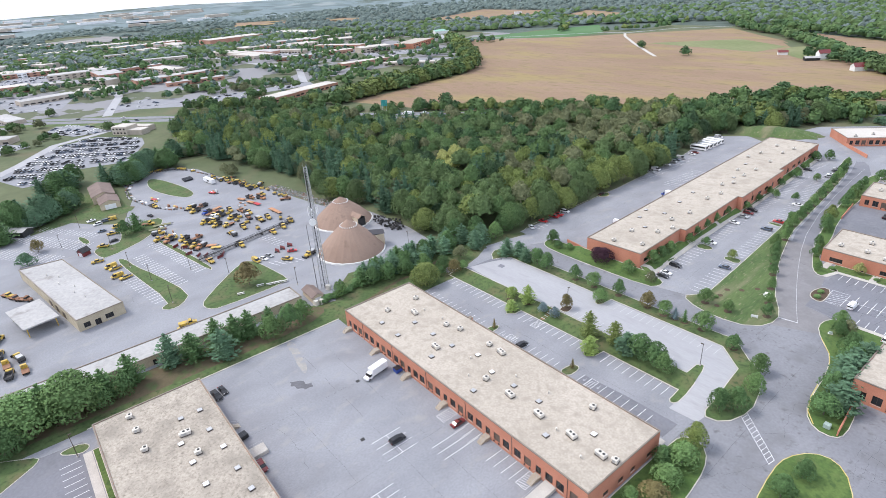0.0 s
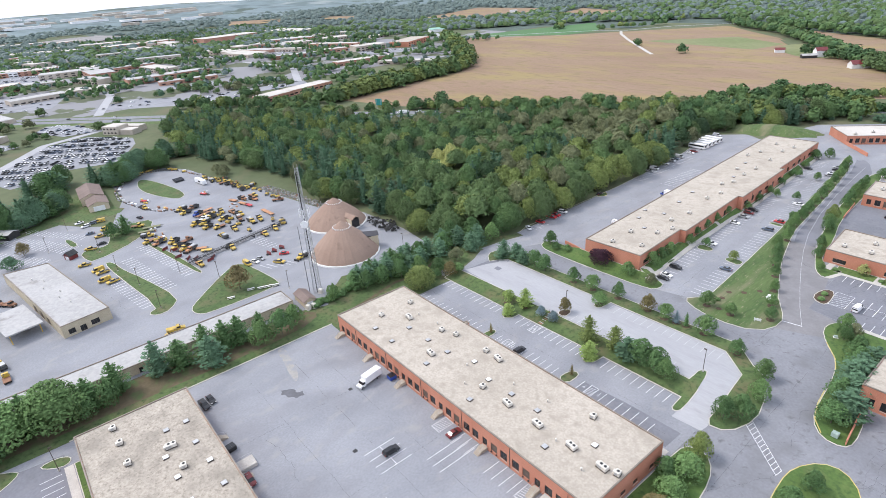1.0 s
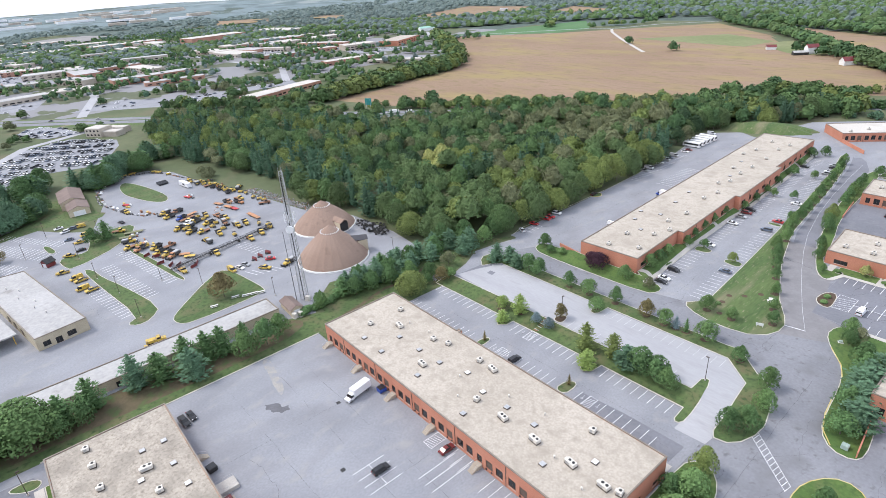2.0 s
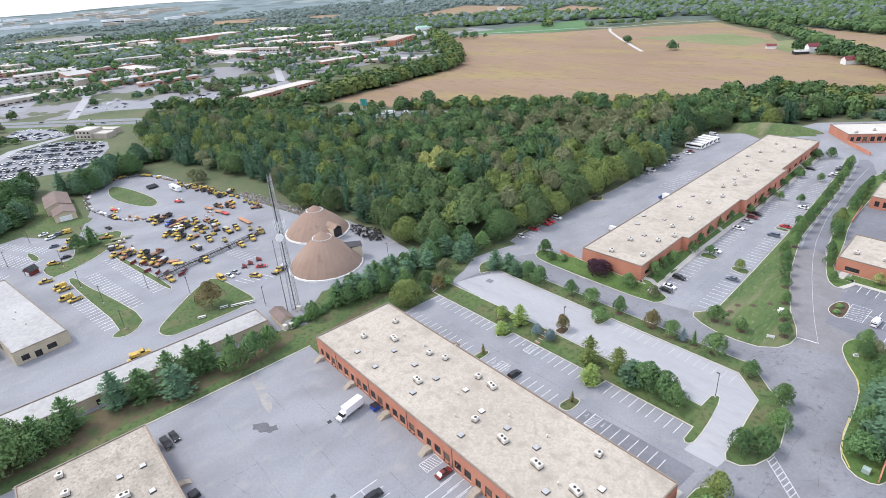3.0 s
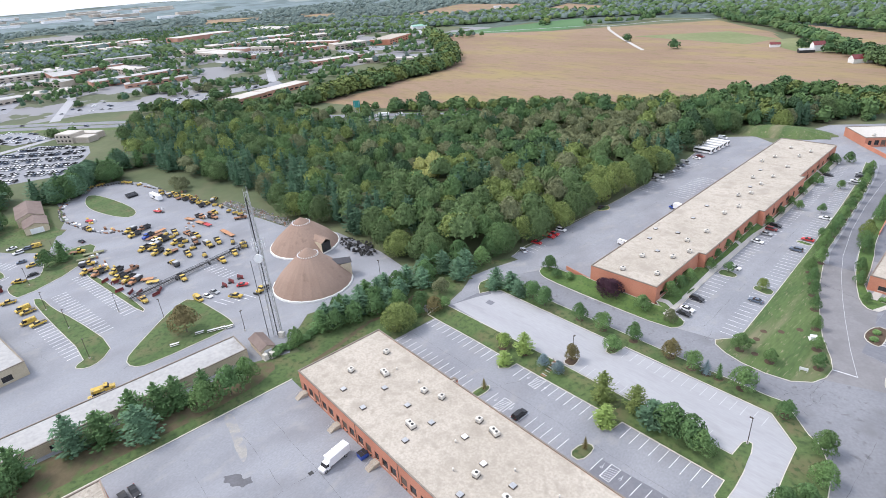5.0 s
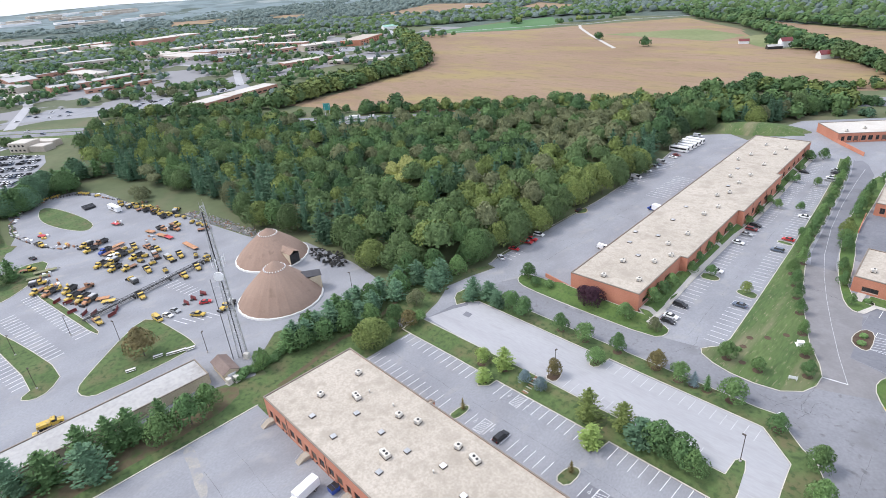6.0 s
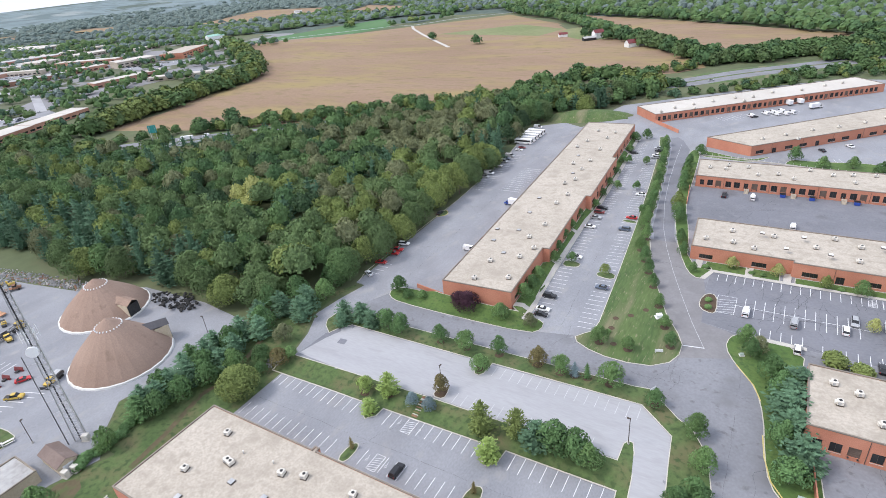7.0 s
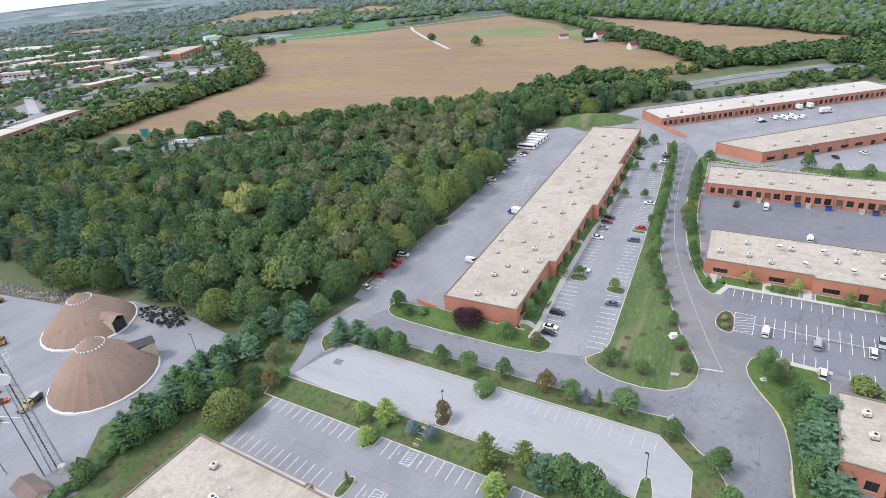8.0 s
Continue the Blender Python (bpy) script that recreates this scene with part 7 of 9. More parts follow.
for x, y, a, form, paint, words in ((53.7, 37.4, 90, "suv", BLACK, "black car beside the brick warehouse"), (60.7, -19.4, 90, "suv", BLACK, "black car alone in the loading yard"), (67.3, -2.8, 90, "sedan", MAROON, "dark red car by the loading docks"), (5.8, -51.2, 5, "pickup", BLACK, "black pickup truck by the near warehouse"), (4.8, -48.8, 5, "sedan", BLACK, "black car by the near warehouse"), (44, -52, 0, "suv", MAROON, "dark red car beside the near warehouse")):
    car(form, paint, words, x, y, a)


# ---- walks, steps and paint ----
def walkway(poly, label="pale concrete walk", dz=0.2):
    bm = bmesh.new()
    sheet(bm, poly, dz, 1.0 if len(poly) == 4 and dz > 0.21 else 0.0)
    return tagged(link("sidewalk", bm, CONCRETE), label, "sidewalk", kind="structure")


def by_b(u, w):
    return along(26.4, 107.2, u, w)


walkway([(0, 30.6), (110, 30.6), (110, 33.9), (0, 33.9)], "pale concrete walk along the brick warehouse", 0.1)
lawn([by_b(25.8, 0.4), by_b(31.8, -4), by_b(32.2, 6), by_b(31.6, 32), by_b(32.0, 76), by_b(33.2, 90), by_b(33.2, 140), by_b(32.2, 200), by_b(28.4, 200), by_b(28.4, 141), by_b(30.6, 139), by_b(30.6, 87), by_b(28.4, 85), by_b(28.4, 34), by_b(25.8, 32)], GRASS_RICH, 0, step=1.5, label="planting bed along the long brick building")
walkway([by_b(30.2, -3.4), by_b(31.7, -3.6), by_b(32.0, 6), by_b(31.4, 32), by_b(31.8, 76), by_b(33.0, 90), by_b(33.0, 140), by_b(32.0, 199), by_b(30.5, 199), by_b(31.5, 140), by_b(31.5, 90), by_b(30.3, 76), by_b(29.9, 32), by_b(30.5, 6)], "pale concrete walk beside the parking row", 0.23)
for u in (0.6, 33.4, 61, 86.6, 113, 140.6, 168):
    walkway([by_b(26, u), by_b(31, u + 1), by_b(31, u + 3.2), by_b(26, u + 2.4)], "short pale walk to an entrance", 0.25)
walkway([(103.4, 152.4), (105.4, 152.6), (107.4, 158.3), (170, 158.8), (170, 160.1), (106.4, 160.1)], "pale concrete walk before the offices")
for x in (100.6, 117, 128.6, 158.6):
    walkway([(x, 159.9), (x + 2.4, 159.9), (x + 2.4, 165.9), (x, 165.9)], "short pale walk to an entrance", 0.23)
walkway([(121, 122.9), (136.2, 122.4), (136.2, 124), (119.6, 124.6)], "pale concrete walk on the lawn edge")
walkway([(4, -86.6), (60, -86.6), (60, -88.8), (4, -88.8)], "pale concrete walk along the near warehouse", 0.1)
steps_up = thing("garden_steps", "concrete and timber steps up the grass bank", "stairs", pose(47.4, 54.6, 0))
for k in range(9):
    bm = bmesh.new()
    z = level(47.4, 54.6 + 0.75 * k) + 0.1
    box(bm, -0.9, 0.72 * k, z - 0.3, 0.9, 0.72 * k + 0.7, z + 0.12)
    part("step", bm, CONCRETE if k % 2 else RUST, steps_up)
for s in (-1, 1):
    bm = bmesh.new()
    tube(bm, (s, 0, 1.0), (s, 6.4, 2.7), 0.04, sides=6)
    tube(bm, (s, 0, 0), (s, 0, 1.0), 0.04, sides=6)
    tube(bm, (s, 6.4, 1.6), (s, 6.4, 2.7), 0.04, sides=6)
    part("handrail", bm, DARK, steps_up)


def hatch_box(name, x, y, w, d, n=7, lean=0.5):
    """A cross-hatched no-parking bay."""
    rows = [((x, y), (w, 0), 2, (0, d)), ((x, y), (0, d), 2, (w, 0))]
    rows += [((x, y + d * k / n), (1, 0), 1, (w, d * lean / n * 2)) for k in range(n - 1)]
    return stripes(name, rows, 0.14, label="white hatched no-parking bay")


hatch_box("hatched_bay", 46.8, 48.8, 2.8, 5.0)
hatch_box("hatched_bay", 46.0, 35.0, 2.6, 5.0)
hatch_box("hatched_bay", 80.6, 35.8, 2.6, 5.0)
hatch_box("hatched_bay", 60.5, -5.4, 3.4, 5.2)
hatch_box("hatched_bay", 92.6, -5.4, 3.2, 5.2)
hatch_box("hatched_bay", 110.8, 133.6, 5.6, 10.4)
hatch_box("hatched_bay", 152.0, 153.6, 2.2, 5)
d = Vector((-0.0575, 0.998))
n = Vector((-0.998, -0.0575))
stripes("parking_lines", [((58.9, 104), (d.x * 2.72, d.y * 2.72), 33, (5.4, 0.3)), ((54.8, 195.4), (d.x * 2.72, d.y * 2.72), 38, (5.4, 0.3)), ((79.3, 109.4), (-0.222, 2.71), 29, (-5.3, -0.4)), ((72.8, 188.6), (-0.3, 2.7), 33, (-5.3, -0.5))], label="white parking lines before the long building")
stripes("parking_lines", [((109.2, 158.2), (2.74, 0), 22, (0, -5.0)), ((119.0, 134.2), (2.74, 0), 12, (0, 10.4)), ((116, 139.4), (1, 0), 1, (36, 0)), ((121.4, 124.4), (2.74, 0), 6, (0, 4.6)), ((140, 122), (2.74, 0), 8, (0, 4.6))], label="white parking lines on dark asphalt")
stripes("parking_lines", [((-12.2, 203), (-0.02, 2.74), 22, (5, 0)), ((2, 206), (-0.05, 2.74), 13, (10, 0)), ((-10.6, 112), (0, 2.74), 4, (5, 0.2))], label="white parking lines beside the wood")
stripes("parking_lines", [((88, 354), (2.1, 1.75), 8, (-6, 7)), ((113, 372), (2.1, 1.75), 8, (-4, 4.8)), ((132, 283), (2.4, 1.0), 8, (-2, 4.6))], label="white parking lines by the white-roofed warehouse")
e = Vector((0.986, 0.166))
for x, y, count in ((-105, -56.2, 13), (-128.6, -47.2, 18), (-141, -37.4, 20)):
    stripes("parking_lines", [((x, y), (e.x * 2.74, e.y * 2.74), count, (-1.0, 5.9))], 0.28, label="white parking lines in the depot yard")
stripes("parking_lines", [((-212, -80 + 0), (2.4, 1.5), 16, (-3, 5)), ((-203, -92), (2.4, 1.5), 18, (-5.4, 9)), ((-190, -104), (2.4, 1.5), 16, (-5.4, 9))], width=0.28, label="white parking lines in the depot car park")
stripes("parking_lines", [((-74, 0.6), (0.9, 2.6), 5, (7, 2.6)), ((-112, 6), (2.6, 0.6), 10, (-0.6, 6))], width=0.22, label="white bay lines in the depot yard")
stripes("road_lines", [((105.2, 111.9), (1, 0), 1, (5.8, 1.0))], 0.35, label="white stop line across the estate road")
stripes("parking_lines", [((6, -89.6), (2.75, 0), 16, (0, -5.2))], label="white parking lines beside the near warehouse")
ribbon("road_line", [(110.8, 113), (105.6, 125), (99.7, 140.3), (94.4, 155), (89.2, 171), (84.6, 188), (79.6, 215), (76, 245), (73.6, 275), (72, 300)], 0.12, PAINT_WORN, "pale centre line of the estate road", 0.08, category="road marking")
stripes("crosswalk", [((119.2 + 0.5, 56.1 - 0.45), (1.06, -0.955), 12, (0.4, 2.3))], 0.15, label="white ladder crossing over the estate road")
stripes("crosswalk", [((119.1, 56.2), (0, 0), 1, (12.3, -11.0)), ((119.6, 58.6), (0, 0), 1, (12.1, -11.1))], 0.13, label="white edge lines of a ladder crossing")
paved("asphalt_patch", [(78.2, 34.3), (108.6, 34.6), (108.8, 41.8), (92, 41.6), (78, 40.4)], ASPHALT_DARK, "darker resurfaced parking bays beside the brick warehouse", 0.055)
SANDY = material("sandy_runoff", (0.34, 0.325, 0.3), (0.3, 0.29, 0.27), 0.3, 2.0, 0.95, spots=(0.26, 0.265, 0.285), spot_scale=0.4, spot_edge=(0.42, 0.6))
DAMP = material("damp_asphalt", (0.1, 0.1, 0.11), (0.13, 0.13, 0.145), 0.3, 1.5, 0.75)
paved("asphalt_patch", rounded([(15.4, -31), (16.4, -30.4), (17.6, -31.6), (18.6, -30.2), (20.2, -30.6), (21.2, -28.8), (22.6, -28.6), (22.2, -27.2), (23, -25.8), (21.4, -25.9), (20.6, -25.2), (20.4, -26.8), (19.6, -27.4), (18.6, -26.9), (17.2, -27.6), (16.6, -29)], 1), DAMP, "dark damp patch on the loading yard", 0.06)
paved("asphalt_patch", rounded([(-6.4, -21.6), (-5.6, -19.6), (0.6, -20.4), (6, -21.6), (12, -22.4), (16, -25.4), (9, -24.8), (2, -23.2), (-3.6, -22.8)], 2), SANDY, "pale sandy runoff stain on the loading yard", 0.055)
ribbon("dirt_path", [(-9.6, 8), (-11.6, 20), (-15.6, 35), (-14, 46), (-17.4, 61), (-23.4, 75), (-27.6, 84)], 1.7, MULCH_GRASS, "worn brown footpath through the grass verge", 0.1, category="path")
for x, y in ((53.6, -26.4), (30.5, -14), (88, -24)):
    paved("drain_cover", [(x - 0.6, y - 0.6), (x + 0.6, y - 0.6), (x + 0.6, y + 0.6), (x - 0.6, y + 0.6)], DARK, "dark square drain grate in the loading yard", 0.07)
paved("asphalt_patch", [(7.6, 70.4), (10.4, 70.6), (10, 73), (7.2, 72.8)], ASPHALT_DARK, "dark square asphalt repair", 0.125)
paved("asphalt_patch", [(-0.2, 62), (2.4, 71), (4.8, 76.2), (3.2, 77.4), (0.6, 73)], ASPHALT_DARK, "dark asphalt apron at the lot entrance", 0.125)
paved("estate_road", [(105.2, 112.4), (98.2, 131.7), (88.4, 156), (80.2, 188.8), (73.6, 249.5), (68.4, 290), (62, 322), (71.6, 308), (77.6, 292), (79.4, 269), (82.4, 222), (90, 181.8), (96.8, 160), (101, 152.6), (106.5, 150), (106.5, 144), (107.9, 126), (118.8, 123.7), (116, 121.6), (115.8, 113)], ASPHALT_DARK, "darker resurfaced estate road", 0.062)

# sealed cracks
RUBBLE_STONE = material("broken_stone", (0.19, 0.195, 0.2), (0.27, 0.27, 0.275), 0.4, 3.0, 0.95)
CRACK = material("crack_sealant", (0.035, 0.035, 0.038), (0.055, 0.055, 0.06), 0.6, 4.0, 0.7)
rnd = random.Random(77)
bm = bmesh.new()
for x0, x1, y0, y1, count in ((112, 165, 125, 158, 44), (113, 131, 20, 112, 7), (138, 165, 50, 82, 22), (66, 110, 89, 97, 10), (0, 108, -50, -6, 3), (2, 100, 36, 48, 2), (66, 100, 140, 300, 8), (-10, 22, 110, 300, 10), (-120, -40, -70, 30, 5), (95, 165, 192, 230, 10), (140, 165, 40, 60, 8)):
    for _ in range(count):
        p = Vector((rnd.uniform(x0, x1), rnd.uniform(y0, y1)))
        way = rnd.choice((0, 0, math.pi / 2, 1.2)) + rnd.gauss(0, 0.2)
        a = way
        w = rnd.uniform(0.012, 0.028) if y0 < 120 else rnd.uniform(0.022, 0.05)
        prev = None
        for _ in range(rnd.randint(7, 22)):
            o = Vector((-math.sin(a), math.cos(a))) * w
            cur = [bm.verts.new((q.x, q.y, level(q.x, q.y) + 0.078)) for q in (p - o, p + o)]
            if prev:
                bm.faces.new((prev[0], cur[0], cur[1], prev[1]))
            prev = cur
            a = way + rnd.gauss(0, 0.32)
            p = p + Vector((math.cos(a), math.sin(a))) * rnd.uniform(0.8, 1.8)
for (ax, ay), (bx, by) in ((by_b(43.4, -2), by_b(41, 198)), ((2, -21), (106, -22)), ((2, -36), (106, -35)), ((4, -12.5), (106, -12)), ((30, -52), (31, -3)), ((66, -52), (65, -7)), ((-8, 112), (-14, 300)), ((6, 112), (0, 310)), ((2, 42), (106, 43.4)), ((123, 20), (121, 110)), ((118, 44), (131, 60)), ((108, 146), (165, 147)), ((92, 208), (165, 210)), ((92, 222), (165, 221))):
    n = max(4, int(math.hypot(bx - ax, by - ay) / 4))
    prev = None
    for k in range(n + 1):
        q = Vector((ax + (bx - ax) * k / n, ay + (by - ay) * k / n)) + Vector((rnd.gauss(0, 0.12), rnd.gauss(0, 0.12)))
        o = Vector((-(by - ay), bx - ax)).normalized() * rnd.uniform(0.01, 0.024)
        cur = [bm.verts.new((v.x, v.y, level(v.x, v.y) + 0.078)) for v in (q - o, q + o)]
        if prev and rnd.random() < 0.85:
            bm.faces.new((prev[0], cur[0], cur[1], prev[1]))
        prev = cur
tagged(link("pavement_cracks", bm, CRACK), "dark sealed cracks in the asphalt", "crack", kind="stuff")


# grass mound and access road behind the long building
bm = bmesh.new()
rings = []
for f, z in ((1.0, -0.1), (0.8, 1.6), (0.55, 3.4), (0.25, 4.6)):
    rings.append([bm.verts.new((2 + 30 * f * math.cos(k * math.tau / 28) * (1 + 0.12 * math.sin(3 * k)), 346 + 15 * f * math.sin(k * math.tau / 28) + 0.3 * (30 * f * math.cos(k * math.tau / 28)), UP + z)) for k in range(28)])
for a, b in zip(rings, rings[1:]):
    for k in range(28):
        bm.faces.new((a[k], a[(k + 1) % 28], b[(k + 1) % 28], b[k]))
bm.faces.new(rings[-1])
tagged(link("grass_mound", bm, GRASS_DRY), "low mound of patchy grass behind the long building", "mound", kind="structure")
ribbon("kerb", [(-10.2, 105), (-12.2, 112), (-12.4, 187), (-16.8, 257), (-26.4, 314)], 0.3, KERB, "pale concrete kerb along the edge of the wood", 0.13, category="kerb")
ribbon("access_road", [(68, 314), (54, 328), (40, 342), (29, 354), (26, 365), (34, 378), (60, 400), (100, 434)], 8, ASPHALT, "narrow asphalt access road round the warehouse end", 0.09)

kerb_run = bmesh.new()
box(kerb_run, -6.95, -86, 0.0, -6.6, 0.2, 0.17)
tagged(link("kerb", kerb_run, KERB), "pale concrete kerb along the loading yard", "kerb", kind="structure")
# wheelchair bays: a ring and a bar for each painted symbol
for x, y in ((45.0, 51), (51.4, 51.2), (44.6, 37.4), (50.2, 37.6), (79.4, 38.4), (84.6, 38.4)):
    rows = []
    for k in range(8):
        a0, a1 = k * math.tau / 8, (k + 1) * math.tau / 8
        rows.append(((x + 0.32 * math.cos(a0), y + 0.32 * math.sin(a0)), (0, 0), 1, (0.32 * (math.cos(a1) - math.cos(a0)), 0.32 * (math.sin(a1) - math.sin(a0)))))
    rows.append(((x + 0.1, y + 0.3), (0, 0), 1, (-0.2, 1.1)))
    stripes("bay_symbol", rows, 0.1, label="white painted wheelchair symbol")

# ---- loading docks ----
def dock_steps(x, y, deg, z=0.0):
    u = thing("dock_steps", "weathered concrete dock steps with pipe rails", "stairs", pose(x, y, z, 0, 0, deg), "dock steps")
    bm = bmesh.new()
    box(bm, -1.0, -1.7, 0, 1.0, -0.01, 1.12)
    part("landing", bm, STEP_STONE, u)
    for k in range(6):
        bm = bmesh.new()
        box(bm, -0.9, -1.71 - 0.3 * (k + 1), 0, 0.9, -1.712 - 0.3 * k, 0.94 - 0.17 * k)
        part("step", bm, STEP_STONE, u)
    for s in (-0.85, 0.85):
        bm = bmesh.new()
        tube(bm, (s, -0.1, 2.05), (s, -1.6, 2.05), 0.03, sides=5)
        tube(bm, (s, -1.6, 2.05), (s, -3.3, 1.0), 0.03, sides=5)
        for yy_, z0, z1 in ((-0.1, 1.1, 2.05), (-1.6, 1.1, 2.05), (-3.3, 0.0, 1.0)):
            tube(bm, (s, yy_, z0), (s, yy_, z1), 0.03, sides=5)
        part("rail", bm, GALV, u)
    return u


STEP_STONE = material("weathered_concrete", (0.36, 0.31, 0.25), (0.43, 0.38, 0.31), 0.4, 3.0, 0.9)
first = dock_steps(21.3, 0, 0)
for x in (2.8, 39.8, 58.3, 76.8, 95.3):
    copy_thing(first, pose(x, 0, 0))
for x in (23.6, 42.1, 60.6):
    copy_thing(first, pose(x, -54, 0, 0, 0, 180))
for x in (110.5, 129, 147.5):
    copy_thing(first, pose(x, 238.8, UP))
ramp = thing("dock_ramp", "pale concrete ramp up to a loading door", "ramp", pose(99.4, 0, 0))
bm = bmesh.new()
vs = [bm.verts.new(p) for p in ((-1.7, -0.02, 0), (1.7, -0.02, 0), (1.7, -0.02, 1.15), (-1.7, -0.02, 1.15), (-1.7, -13, 0), (1.7, -13, 0), (1.7, -13, 0.06), (-1.7, -13, 0.06))]
for q in ((0, 1, 2, 3), (4, 7, 6, 5), (3, 2, 6, 7), (0, 3, 7, 4), (1, 5, 6, 2)):
    bm.faces.new([vs[i] for i in q])
part("slab", bm, CONCRETE, ramp)
for s in (-1.6, 1.6):
    bm = bmesh.new()
    tube(bm, (s, -0.1, 2.1), (s, -12.5, 1.0), 0.03, sides=5)
    tube(bm, (s, -0.1, 1.1), (s, -0.1, 2.1), 0.03, sides=5)
    tube(bm, (s, -12.5, 0.1), (s, -12.5, 1.0), 0.03, sides=5)
    part("rail", bm, GALV, ramp)
platform = thing("loading_platform", "pale concrete loading platform at the near warehouse", "platform", pose(38, -53.9, 0))
bm = bmesh.new()
box(bm, -1.9, 0, 0, 1.9, 5.6, 1.1, bevel=0.05)
part("slab", bm, CONCRETE, platform)
for side in (-1.8, 1.8):
    bm = bmesh.new()
    tube(bm, (side, 0.2, 2.0), (side, 5.4, 2.0), 0.03, sides=5)
    for yy_ in (0.2, 2.8, 5.4):
        tube(bm, (side, yy_, 1.1), (side, yy_, 2.0), 0.03, sides=5)
    part("rail", bm, GALV, platform)
for x, y, r, h in ((-31.4, 40.8, 2.0, 1.5), (-29.4, 45.6, 1.8, 1.3), (-6.4, 55.6, 2.6, 1.4)):
    heap = thing("stone_heap", "heap of pale broken stone beside the trees", "heap", pose(x, y, level(x, y)), "stone heaps")
    bm = bmesh.new()
    rock = random.Random(int(x * 10))
    for k in range(90):
        a, f = rock.uniform(0, math.tau), rock.random() ** 0.6
        q = Vector((r * f * math.cos(a), r * f * math.sin(a), h * (1 - f) * rock.uniform(0.6, 1.0) + 0.12))
        d = Vector((rock.gauss(0, 1), rock.gauss(0, 1), rock.gauss(0, 1))).normalized() * rock.uniform(0.18, 0.42)
        tube(bm, q - d * 0.6, q + d * 0.6, d.length * 0.9, d.length * 0.5, 5)
    tagged(part("broken_stone", bm, CONCRETE_WHITE if x < -20 else RUBBLE_STONE, heap), kind="stuff")
for x, y, a, paint, words in ((35.4, -1.6, 0, BLUE, "dark blue"), (125, 236.4, 0, BLUE, "blue"), (136, 236.2, 0, BLUE, "blue"), (152, 236.4, 0, BLUE, "blue"), (29.6, -51.6, 8, DARK, "dark green"), (155, 79.6, 0, DARK, "dark")):
    u = thing("dumpster", words + " steel dumpster by the loading dock", "dumpster", pose(x, y, level(x, y) + 0.05, 0, 0, a), "dumpsters")
    bm = bmesh.new()
    extrude_profile(bm, [(-1.0, 0.15), (1.0, 0.15), (1.1, 1.2), (1.0, 1.5), (-1.1, 1.5)], 1.1, 1.15)
    part("body", bm, paint, u)
    for s in (-0.56, 0.56):
        bm = bmesh.new()
        box(bm, -1.15, s - 0.53, 1.5, 1.05, s + 0.53, 1.56)
        part("lid", bm, BLACK, u, "black plastic lid")


def box_truck(x, y, deg, words, cab_paint, length=6.6, group=""):
    u = thing("box_truck", words, "truck", pose(x, y, level(x, y) + 0.05, 0, 0, deg), group)
    bm = bmesh.new()
    box(bm, -length / 2 - 1, -1.2, 1.0, length / 2 - 1, 1.2, 3.5, bevel=0.05)
    part("cargo_box", bm, WHITE, u, "white cargo box")
    bm = bmesh.new()
    x0 = length / 2 - 0.95
    extrude_profile(bm, [(x0, 0.5), (x0 + 2.3, 0.5), (x0 + 2.35, 1.2), (x0 + 1.3, 1.45), (x0 + 0.85, 2.3), (x0, 2.35)], 1.05, 0.95)
    part("cab", bm, cab_paint, u)
    bm = bmesh.new()
    extrude_profile(bm, [(x0 + 0.25, 1.42), (x0 + 1.36, 1.42), (x0 + 0.92, 2.2), (x0 + 0.25, 2.2)], 1.02, 0.99)
    part("windscreen", bm, GLASS, u)
    bm = bmesh.new()
    box(bm, -length / 2 - 0.9, -0.5, 0.6, x0 + 2.2, 0.5, 0.98)
    part("chassis", bm, DARK, u)
    wheel_set(u, (x0 + 1.4, -length / 2 + 0.6), 1.08, 0.45, 0.3)
    return u


box_truck(31.7, -7.6, -80, "white box truck parked at the loading docks", WHITE)
box_truck(16.4, 189.8, 168, "white box truck with a blue cab at the docks", BLUE)
for x, y, a in ((119.9, 400.8, 130), (126, 405.6, 130), (136, 394, 40)):
    box_truck(x, y, a, "white box truck by the white-roofed warehouse", WHITE, 6, "white trucks")
for x, y, a in ((101.7, 366.4, 130), (109.2, 374, 130), (113, 377, 130), (117.4, 381, 130), (115.4, 373.7, 130), (120.1, 375.7, 130), (123.6, 379, 130)):
    car("van", WHITE, "white van in a row by the warehouse", x, y, a, group="row of white vans")


def coach(x, y, deg):
    u = thing("motor_coach", "large white motor coach parked beside the wood", "bus", pose(x, y, level(x, y) + 0.05, 0, 0, deg), "white coaches")
    bm = bmesh.new()
    box(bm, -5.6, -1.27, 0.4, 5.6, 1.27, 3.5, bevel=0.14)
    part("body", bm, WHITE, u)
    for s in (-1, 1):
        bm = bmesh.new()
        box(bm, -5.0, s * 1.275 - 0.01, 1.7, 4.9, s * 1.275 + 0.01, 2.7)
        part("side_glass", bm, GLASS, u)
    bm = bmesh.new()
    box(bm, 5.59, -1.1, 1.5, 5.62, 1.1, 3.0)
    part("windscreen", bm, GLASS, u)
    wheel_set(u, (3.6, -3.2, -4.4), 1.28, 0.5, 0.3)
    return u


for y in (279.5, 284.6, 289.6, 294.8, 300):
    coach(-16.6, y, 0)


